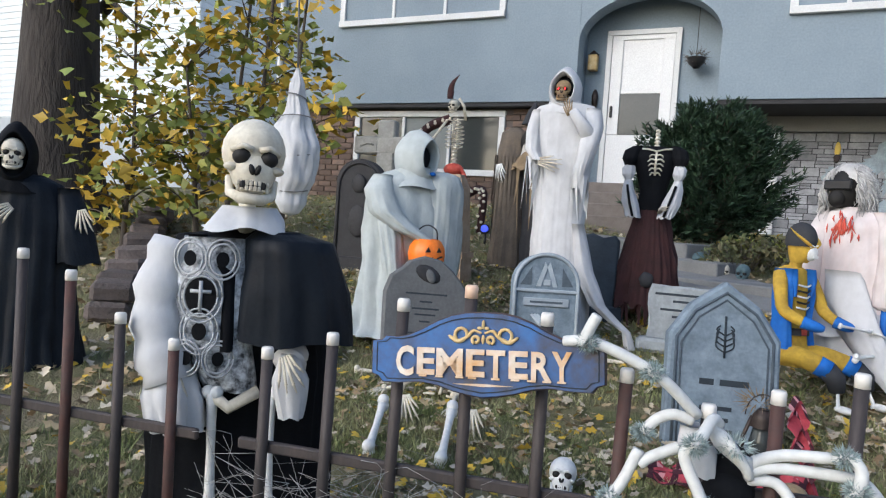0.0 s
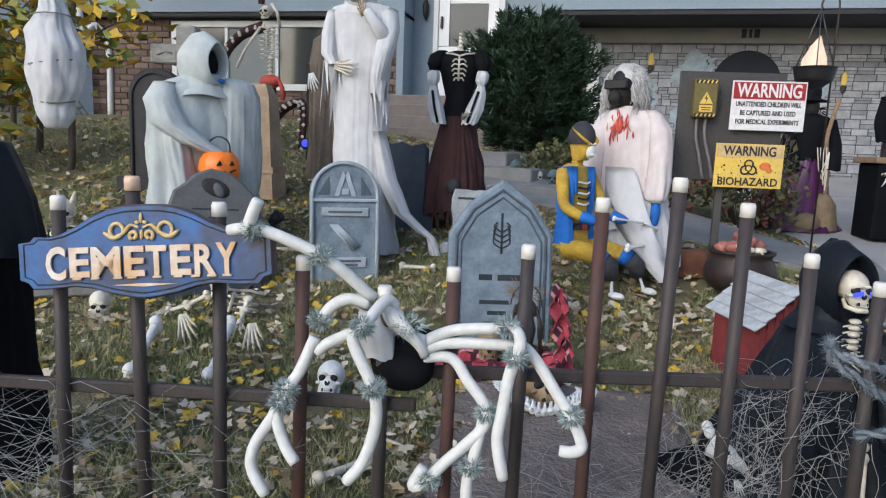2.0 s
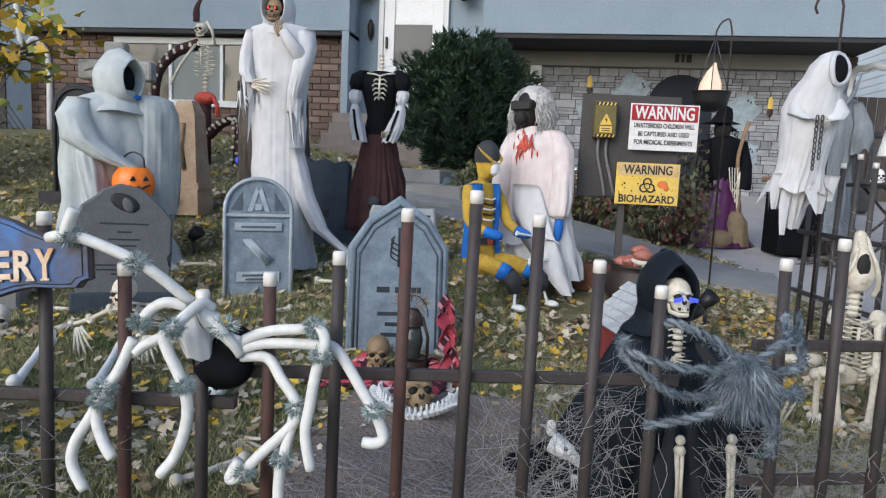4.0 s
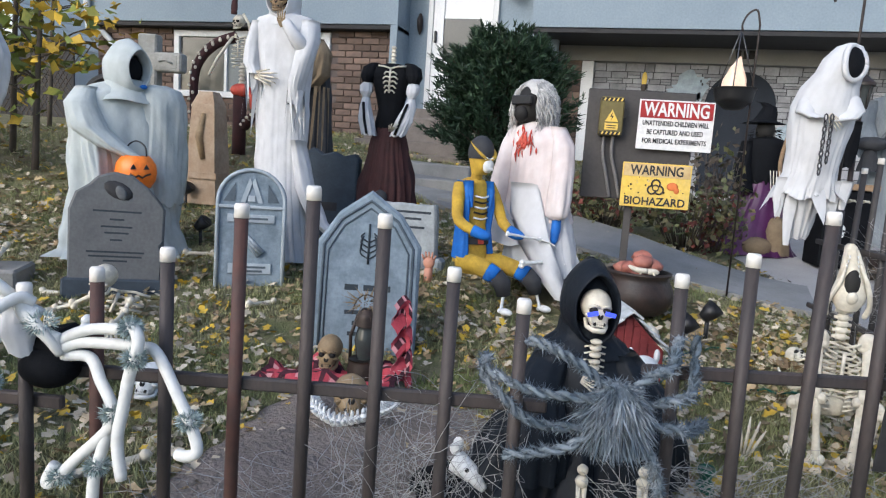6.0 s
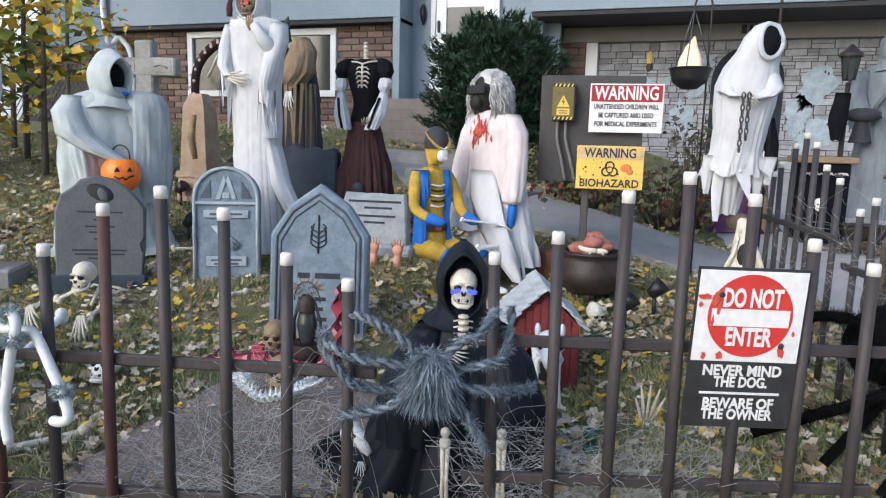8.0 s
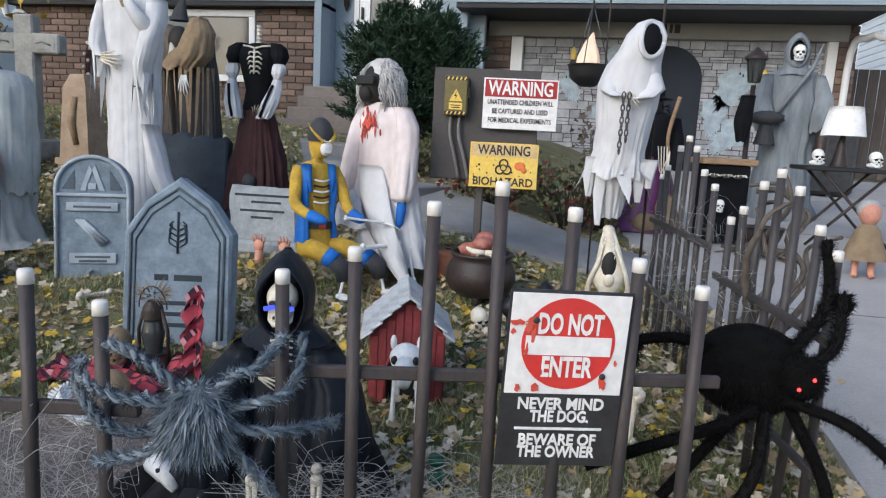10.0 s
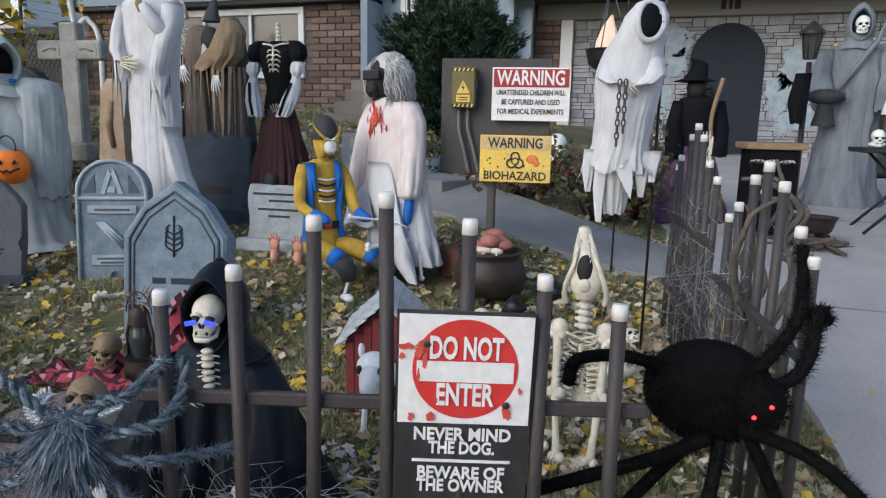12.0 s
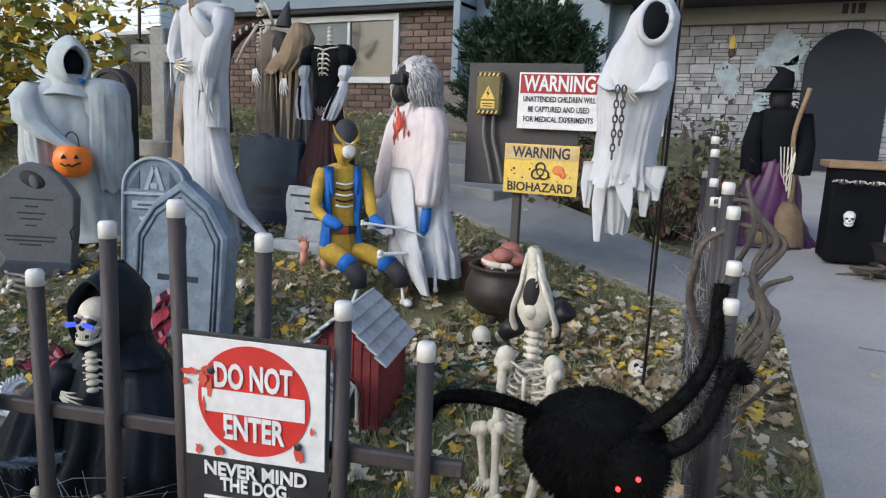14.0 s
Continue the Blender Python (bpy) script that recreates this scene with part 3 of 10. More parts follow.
def upper_wall():
    """Upper storey with the arched opening cut through it."""
    s = Shape()
    cx, rx = (ARCH_L + ARCH_R) / 2, (ARCH_R - ARCH_L) / 2
    top, low = 6.2, 2.46
    s.box(((-7.75 + ARCH_L) / 2, Y0 + 0.15, (low + top) / 2), (ARCH_L + 7.75, 0.3, top - low), SIDING)
    s.box(((4.0 + ARCH_R) / 2, Y0 + 0.15, (low + top) / 2), (4.0 - ARCH_R, 0.3, top - low), SIDING)
    n = 24
    pts = [(cx - rx * math.cos(math.pi * i / n), ARCH_SPRING + (ARCH_TOP - ARCH_SPRING) * math.sin(math.pi * i / n)) for i in range(n + 1)]
    ring = [v for x, z in pts for v in ((x, Y0, z), (x, Y0, top), (x, Y0 + 0.3, z), (x, Y0 + 0.3, top))]
    faces = []
    for i in range(n):
        a = i * 4
        faces += [(a, a + 4, a + 5, a + 1), (a + 3, a + 7, a + 6, a + 2), (a + 2, a + 6, a + 4, a)]
    s.add(ring, faces, SIDING, False)
    return s.make("upper_wall", (0, Y0, 2.46), HOUSE, "blue-grey grooved siding panel")


upper_wall()
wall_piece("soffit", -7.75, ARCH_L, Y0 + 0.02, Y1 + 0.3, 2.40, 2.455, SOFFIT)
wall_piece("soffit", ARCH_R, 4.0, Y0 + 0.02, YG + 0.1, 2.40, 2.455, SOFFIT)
wall_piece("recess_wall", ARCH_L - 0.05, ARCH_R + 0.3, 9.46, 9.6, 1.2, 4.2, SIDING)
wall_piece("recess_side", ARCH_L - 0.1, ARCH_L, Y0 + 0.3, 9.46, 1.2, 4.2, SIDING)
wall_piece("recess_side", ARCH_R, ARCH_R + 0.1, Y0 + 0.3, 9.46, 1.2, 4.2, SIDING)
wall_piece("recess_side", ARCH_L - 0.1, ARCH_L, Y0, Y0 + 0.3, 1.2, 2.46, SIDING)
wall_piece("recess_ceiling", ARCH_L, ARCH_R, Y0 + 0.3, 9.46, 4.0, 4.1, SIDING)
wall_piece("brick_backing", -7.75, ARCH_L - 0.1, Y1 + 0.012, Y1 + 0.3, 0.5, 2.40, MORTAR)
wall_piece("pier_backing", ARCH_R, -0.30, YG - 0.09, YG + 0.2, 0.3, 2.40, MORTAR)
wall_piece("pier_backing", 3.80, 4.02, YG - 0.09, YG + 0.2, 0.3, 2.40, MORTAR)
wall_piece("garage_header", -0.62, 3.9, YG - 0.14, YG - 0.0, 2.20, 2.40, HEADER)
wall_piece("garage_post", -0.30, -0.14, YG - 0.12, YG, 0.3, 2.20, WHITE_TRIM)
wall_piece("garage_post", 3.68, 3.80, YG - 0.12, YG, 0.3, 2.20, WHITE_TRIM)
wall_piece("garage_door", -0.14, 3.68, YG + 0.04, YG + 0.1, 0.3, 2.20, WHITE_TRIM)
wall_piece("side_wall", 3.85, 4.0, YG + 0.2, 18, 0.3, 6.2, SIDING)
wall_piece("side_wall", -7.75, -7.6, Y1 + 0.3, 18, 0.5, 6.2, SIDING)
wall_piece("back_wall", -7.75, 4.0, 18, 18.2, 0.5, 6.2, SIDING)
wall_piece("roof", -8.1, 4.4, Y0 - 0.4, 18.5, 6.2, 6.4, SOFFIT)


def window_unit(x0, x1, z0, z1, y, panes, name="window"):
    """White frame, sill, sashes and panes; everything set into the wall's face."""
    w = thing(name, ((x0 + x1) / 2, y, z0), "", "")
    w.parent = HOUSE
    w.location = Vector(((x0 + x1) / 2, y, z0)) - world_place(HOUSE)
    f = 0.09
    s = Shape()
    s.box(((x0 + x1) / 2, y - 0.01, z1 - f / 2), (x1 - x0, 0.06, f), WHITE_TRIM)
    s.box(((x0 + x1) / 2, y - 0.02, z0 + f / 2), (x1 - x0, 0.09, f), WHITE_TRIM)
    for x in (x0 + f / 2, x1 - f / 2):
        s.box((x, y - 0.01, (z0 + z1) / 2), (f, 0.058, z1 - z0 - 2 * f), WHITE_TRIM)
    wide = (x1 - x0 - 2 * f) / panes
    for i in range(1, panes):
        s.box((x0 + f + wide * i, y, (z0 + z1) / 2), (0.05, 0.05, z1 - z0 - 2 * f), WHITE_TRIM)
    s.make("window_frame", ((x0 + x1) / 2, y, z0), w)
    for i in range(panes):
        a, b = x0 + f + wide * i + 0.02, x0 + f + wide * (i + 1) - 0.02
        p = Shape().box(((a + b) / 2, y + 0.012, (z0 + z1) / 2), (b - a, 0.008, z1 - z0 - 2 * f), BLIND if (panes == 3 and i == 1) else GLASS_DARK, None, 0.001)
        p.make("pane", ((a + b) / 2, y, z0 + f), w)
    return w


window_unit(-6.33, -3.77, 1.40, 2.37, Y1, 3)
window_unit(-6.6, -3.81, 3.66, 5.0, Y0 + 0.0, 3)
window_unit(-0.18, 1.05, 3.46, 4.8, Y0 + 0.0, 2)


def front_door():
    x0, x1, z0, z1, y = -2.43, -1.44, 1.37, 3.52, 9.44
    d = thing("storm_door", ((x0 + x1) / 2, y, z0), "", "")
    d.parent = HOUSE
    d.location = Vector(((x0 + x1) / 2, y, z0)) - world_place(HOUSE)
    s = Shape()
    s.box(((x0 + x1) / 2, y, z1 - 0.035), (x1 - x0, 0.07, 0.07), WHITE_TRIM)
    for x in (x0 + 0.035, x1 - 0.035):
        s.box((x, y, (z0 + z1) / 2 - 0.035), (0.07, 0.07, z1 - z0 - 0.07), WHITE_TRIM)
    s.make("door_frame", ((x0 + x1) / 2, y, z0), d)
    a, b = x0 + 0.075, x1 - 0.075
    s = Shape()
    s.box(((a + b) / 2, y + 0.005, z0 + 0.36), (b - a, 0.05, 0.68), DOOR_WHITE)
    for x in (a + 0.075, b - 0.075):
        s.box((x, y + 0.005, z0 + 1.36), (0.15, 0.05, 1.31), DOOR_WHITE)
    s.box(((a + b) / 2, y + 0.005, z1 - 0.105), (b - a, 0.048, 0.06), DOOR_WHITE)
    s.box(((a + b) / 2, y + 0.012, z0 + 1.30), (b - a - 0.3, 0.03, 0.05), DOOR_WHITE)
    s.make("leaf", ((a + b) / 2, y, z0), d, "white storm door panel")
    Shape().box(((a + b) / 2, y + 0.012, z0 + 0.99), (b - a - 0.28, 0.012, 0.58), GLASS_DARK, None, 0.001).make("pane", ((a + b) / 2, y, z0 + 0.7), d, "dark lower glass")
    Shape().box(((a + b) / 2, y + 0.012, z0 + 1.67), (b - a - 0.28, 0.012, 0.70), DOOR_WHITE, None, 0.001).make("pane", ((a + b) / 2, y, z0 + 1.32), d, "upper glass over a white door")
    Shape().box((a + 0.045, y - 0.035, z0 + 1.02), (0.03, 0.05, 0.16), BLACK_PLASTIC, None, 0.008).make("handle", (a + 0.045, y, z0 + 0.95), d, "black pull handle")


front_door()


def steps():
    """The stoop and its flight down to the lawn."""
    ob = thing("entry_steps", (-1.82, 8.2, 0.55), "weathered concrete entry steps with a brick-edged landing", "steps", kind="structure")
    x0, x1 = -2.85, -0.95
    Shape().box(((x0 + x1) / 2, 9.1, 0.95), (x1 - x0, 0.75, 0.80), STEP_STONE, None, 0.012).make("landing", ((x0 + x1) / 2, 9.1, 0.55), ob)
    for i in range(4):
        top = 1.21 - i * 0.155
        Shape().box(((x0 + x1) / 2, 8.60 - i * 0.29, top - 0.25), (x1 - x0 - 0.1, 0.33, 0.5), STEP_STONE, None, 0.012).make("tread", ((x0 + x1) / 2, 8.6 - i * 0.29, top), ob)


steps()


def low_steps():
    ob = thing("path_steps", (-0.55, 5.0, 0.3), "low concrete garden steps on the sloping path", "steps", kind="structure")
    for x, y, z, w in ((-0.85, 5.55, 0.44, 0.75), (-0.45, 5.0, 0.33, 0.8), (-1.15, 6.2, 0.56, 0.8)):
        Shape().box((x, y, z), (w, 0.42, 0.20), PATH_CONCRETE, turned(0, 0, -24), 0.01).make("tread", (x, y, z), ob)


low_steps()


def retaining_wall():
    ob = thing("rock_edging", (-4.4, 3.4, gz(-4.4, 3.4)), "low edging of stacked brown stones along the bed", "stone edging", kind="structure")
    rng = random.Random(5)
    for row in range(2):
        t = 0.0
        while t < 3.0:
            w = rng.uniform(0.24, 0.42)
            x, y = -3.75 - (t + w / 2) * 0.66 + rng.uniform(-.02, .02), 2.55 + (t + w / 2) * 0.72 + row * 0.05
            z = gz(x, y) + 0.05 + row * 0.12
            Shape().box((x, y, z), (w - 0.012, 0.24, 0.12), ROCK, turned(rng.uniform(-4, 4), rng.uniform(-4, 4), 132 + rng.uniform(-8, 8)), 0.030).make("stone", (x, y, z), ob)
            t += w


retaining_wall()


def neighbour(name, x0, x1, y0, y1, z1, label, base=2.2):
    ob = thing(name, ((x0 + x1) / 2, y0, 0.8), label, "house")
    Shape().box(((x0 + x1) / 2, (y0 + y1) / 2, (0.2 + base) / 2), (x1 - x0, y1 - y0, base - 0.2), CONCRETE_WALL).make("foundation", ((x0 + x1) / 2, y0, 0.3), ob)
    s = Shape()
    n = int((z1 - base) / 0.20)
    for i in range(n):
        z = base + i * 0.20
        s.box(((x0 + x1) / 2, (y0 + y1) / 2, z + 0.101), (x1 - x0 + 0.05, y1 - y0 + 0.05, 0.206), SIDING_PALE, None, 0.03)
    s.make("lap_siding", ((x0 + x1) / 2, y0, base), ob, "pale horizontal lap siding")
    s = Shape()
    s.add([(x0 - .3, y0 - .3, z1), (x1 + .3, y0 - .3, z1), (x1 + .3, y1 + .3, z1), (x0 - .3, y1 + .3, z1), ((x0 + x1) / 2, y0 - .3, z1 + 1.6), ((x0 + x1) / 2, y1 + .3, z1 + 1.6)], [(0, 1, 4), (1, 2, 5, 4), (2, 3, 5), (3, 0, 4, 5), (0, 3, 2, 1)], SOFFIT, False)
    s.make("roof", ((x0 + x1) / 2, y0, z1), ob)


neighbour("neighbour_house", -32.0, -14.7, 14.0, 23.0, 8.6, "neighbouring house with pale lap siding over a painted foundation", 3.1)
neighbour("neighbour_house", 8.5, 15.0, 14.0, 24.0, 5.2, "white-sided neighbouring house behind a wooden fence")


# ---- the cemetery fence ----
ARCH_UP = (0.0, 0.04, 0.115, 0.150, 0.115, 0.04, 0.0)


def fence_panel(a, b, top, rails, foot, black=False, warm=(), rust=(), over=0.055, lean=0.0):
    """Seven pickets that rise to the middle, on two rails, from a to b; white caps on top."""
    a, b = Vector((*a, 0)), Vector((*b, 0))
    d = (b - a).normalized()
    ob = thing("fence_panel", (a.x, a.y, foot), "dark plastic cemetery fence panel with white-capped pickets" if not black else "black plastic cemetery fence panel with white-capped pickets", "fence", "fence panels")
    rz = math.degrees(math.atan2(d.y, d.x))
    rng = random.Random(int(a.x * 100))
    back = Vector((-d.y, d.x, 0)) * 0.012
    for z0 in rails:
        p, q = a - d * over + back, b + d * over + back
        Shape().box(((p.x + q.x) / 2, (p.y + q.y) / 2, z0), ((q - p).length, 0.014, 0.021), FENCE_BLACK if black else FENCE, turned(0, 0, rz), 0.003).make("rail", ((p.x + q.x) / 2, (p.y + q.y) / 2, z0), ob)
    for i in range(7):
        p = a.lerp(b, i / 6)
        h = top + ARCH_UP[i]
        tilt = Vector((rng.uniform(-0.006, 0.006), rng.uniform(-0.006, 0.006) + lean, 0))
        m = FENCE_RUST if i in rust else (FENCE_BLACK if black else FENCE)
        s = Shape().tube([(p.x - tilt.x, p.y - tilt.y, foot), (p.x, p.y, (foot + h) / 2), (p.x + tilt.x, p.y + tilt.y, h - 0.022)], 0.0106, m, 12)
        bar = s.make("picket", (p.x, p.y, foot), ob)
        c = Shape().tube([(p.x + tilt.x, p.y + tilt.y, h - 0.022), (p.x + tilt.x, p.y + tilt.y, h - 0.004), (p.x + tilt.x, p.y + tilt.y, h)], [0.0115, 0.0115, 0.0095], CAP_WARM if i in warm else CAP_WHITE, 12)
        c.make("cap", (p.x, p.y, h - 0.022), bar, "orange cap" if i in warm else "white cap")
    return ob


fence_panel((-2.17, 0.71), (-1.40, 0.825), 0.455, (0.27, 0.02), -0.06, rust=(4, 6))
fence_panel((-1.19, 0.845), (-0.43, 0.968), 0.468, (0.275, 0.02), -0.06, warm=(3,), rust=(5,))
fence_panel((-0.33, 1.005), (0.319, 1.157), 0.497, (0.325, 0.065), -0.06, rust=(0, 2), over=0.05)
fence_panel((0.557, 1.262), (1.187, 1.449), 0.545, (0.382, 0.118), -0.06, over=0.05)
fence_panel((1.488, 1.80), (1.392, 2.40), 0.575, (0.395, 0.12), -0.06, black=True, over=0.05)
fence_panel((1.365, 2.56), (1.26, 3.20), 0.66, (0.47, 0.20), -0.02, black=True, over=0.05)


# ---- signs ----
def sign_cemetery():
    m = pose(-0.769, 0.868, 0.509, -6, -4.5, 8.5)
    ob = thing("cemetery_sign", m.translation, "weathered blue sign reading CEMETERY with rusty cream letters", "sign")
    half = [(0, 0.071), (0.03, 0.070), (0.055, 0.065), (0.08, 0.055), (0.105, 0.041), (0.13, 0.030), (0.15, 0.026), (0.172, 0.027), (0.178, 0.020), (0.196, 0.018), (0.196, -0.038), (0.184, -0.042), (0.176, -0.052), (0.15, -0.052), (0.11, -0.049), (0.08, -0.053), (0.05, -0.062), (0.025, -0.067), (0, -0.070)]
    outline = half + [(-x, z) for x, z in reversed(half[1:-1])]
    Shape().plate(outline, 0.012, SIGN_FRAME, m, 0.003).make("backing", m.translation, ob, "dark rusty metal edge")
    Shape().plate([(x * 0.985, z * 0.965) for x, z in outline], 0.004, SIGN_BLUE, m @ pose(0, -0.003, 0), 0.001).make("face", m.translation, ob, "worn blue painted face")
    inner = [m @ Vector((x * 0.94, -0.0032, z * 0.86)) for x, z in outline]
    Shape().tube(inner + inner[:1], 0.0011, LETTER_DARK, 5).make("border_line", m.translation, ob, "thin dark border line")
    s = Shape()
    for k in (-1, 1):
        for cx, cz, r in ((0.036, 0.033, 0.0115), (0.012, 0.025, 0.006)):
            s.tube([m @ Vector((k * (cx + r * math.cos(a) * (1 - a * .06)), -0.005, cz + r * math.sin(a) * (1 - a * .06))) for a in [j * 0.55 - 1.2 for j in range(12)]], 0.0030, SIGN_GOLD, 6)
        s.tube(curve([m @ Vector((k * 0.003, -0.005, 0.036)), m @ Vector((k * 0.016, -0.005, 0.040)), m @ Vector((k * 0.026, -0.005, 0.030)), m @ Vector((k * 0.042, -0.005, 0.022)), m @ Vector((k * 0.058, -0.005, 0.031))], 4), [0.002] * 4 + [0.003] * 6 + [0.004] * 4 + [0.0035, 0.003, 0.0015], SIGN_GOLD, 6)
        s.ball(m @ Vector((k * 0.006, -0.005, 0.044)), (0.0045, 0.002, 0.003), SIGN_GOLD, None, 8, 5)
    s.ball(m @ Vector((0, -0.005, 0.050)), (0.003, 0.002, 0.008), SIGN_GOLD, None, 8, 5)
    s.ball(m @ Vector((0, -0.005, 0.026)), (0.003, 0.002, 0.008), SIGN_GOLD, None, 8, 5)
    s.make("scroll_ornament", m.translation, ob, "gold scroll ornament")
    Shape().plate([(-0.05, -0.0475), (0, -0.0455), (0.05, -0.0475), (0, -0.0505)][::-1], 0.003, SIGN_CREAM_RUST, m @ pose(0, -0.0055, 0)).make("rule", m.translation, ob)
    x = -0.150
    for i, ch in enumerate("CEMETERY"):
        w = 0.048 if ch == "M" else 0.034
        big = i in (0, 7)
        words(ch, 0.066 if big else 0.060, SIGN_CREAM_RUST, m @ pose(x + w / 2, -0.006, -0.016 if big else -0.015), "letter", ob, 0.0015, w - 0.003, bold=0.03)
        if ch in "EMTRY":
            for fx in ((-0.36, 0.36) if ch in "MR" else (0.0,) if ch in "TY" else (-0.1,)):
                Shape().box(m @ Vector((x + w / 2 + fx * w, -0.0062, -0.0368)), (0.014, 0.003, 0.0035), SIGN_CREAM_RUST, m.to_3x3(), 0.001).make("serif", m.translation, ob)
        x += w + 0.0012


sign_cemetery()


def sign_do_not_enter():
    m = pose(0.983, 1.372, 0.387, 3, 1.0, 19)
    w, h = 0.193, 0.292
    ob = thing("do_not_enter_sign", m.translation, "white, red and black DO NOT ENTER sign on the fence", "sign")
    r = m.to_3x3()
    Shape().box(m @ Vector((0, 0.002, 0)), (w + 0.003, 0.003, h + 0.003), SIGN_BLACK, r, 0.001).make("plate", m.translation, ob, "black sign plate")
    Shape().box(m @ Vector((0, -0.0012, 0.0605)), (w - 0.005, 0.003, 0.164), SIGN_WHITE, r, 0.001).make("upper_face", m.translation, ob, "white upper panel")
    n = 64
    disc = [(0.0745 * math.cos(2 * math.pi * i / n), 0.0625 + 0.0745 * math.sin(2 * math.pi * i / n)) for i in range(n)]
    Shape().plate(disc, 0.001, SIGN_RED, m @ pose(0, -0.0038, 0)).make("red_disc", m.translation, ob, "red disc")
    Shape().box(m @ Vector((0, -0.0046, 0.0595)), (0.137, 0.0016, 0.031), SIGN_WHITE, r, 0.0005).make("bar", m.translation, ob, "white bar")
    for text, z, size, width in (("DO NOT", 0.0935, 0.046, 0.103), ("ENTER", 0.0235, 0.046, 0.082), ("NEVER MIND", -0.0395, 0.027, 0.140), ("THE DOG.", -0.0610, 0.027, 0.096), ("BEWARE OF", -0.1015, 0.027, 0.127), ("THE OWNER", -0.1225, 0.027, 0.129)):
        words(text, size, SIGN_WHITE, m @ pose(0, -0.0052 if z > 0 else -0.0016, z), "lettering", ob, 0.0006, width, bold=0.03)
    Shape().box(m @ Vector((0, -0.0012, -0.0815)), (0.143, 0.003, 0.004), SIGN_WHITE, r, 0.0005).make("rule", m.translation, ob)
    rng = random.Random(3)
    y = -0.0062
    for x, z, a, b in ((-0.082, 0.096, 0.013, 0.005), (-0.060, 0.099, 0.010, 0.006), (-0.066, 0.088, 0.006, 0.010), (-0.058, 0.076, 0.004, 0.014), (-0.090, 0.082, 0.004, 0.006), (-0.047, -0.010, 0.007, 0.009), (-0.075, -0.011, 0.004, 0.009), (0.060, 0.000, 0.006, 0.014), (0.078, 0.034, 0.003, 0.005), (-0.066, 0.052, 0.003, 0.015), (-0.040, 0.016, 0.003, 0.006)):
        pts = [(x + a * rng.uniform(0.55, 1.25) * math.cos(q * 0.48), z + b * rng.uniform(0.55, 1.25) * math.sin(q * 0.48)) for q in range(13)]
        Shape().plate(pts, 0.0005, BLOOD, m @ pose(0, y if z > -0.02 else -0.0032, 0)).make("stain", m.translation, ob, "red spatter")
    for x, z in ((-0.055, 0.100), (0.060, 0.011)):
        Shape().ball(m @ Vector((x, -0.0062, z)), (0.0055, 0.0018, 0.0055), SIGN_BLACK, r, 10, 6).make("bullet_hole", m.translation, ob, "dark bullet hole")


sign_do_not_enter()


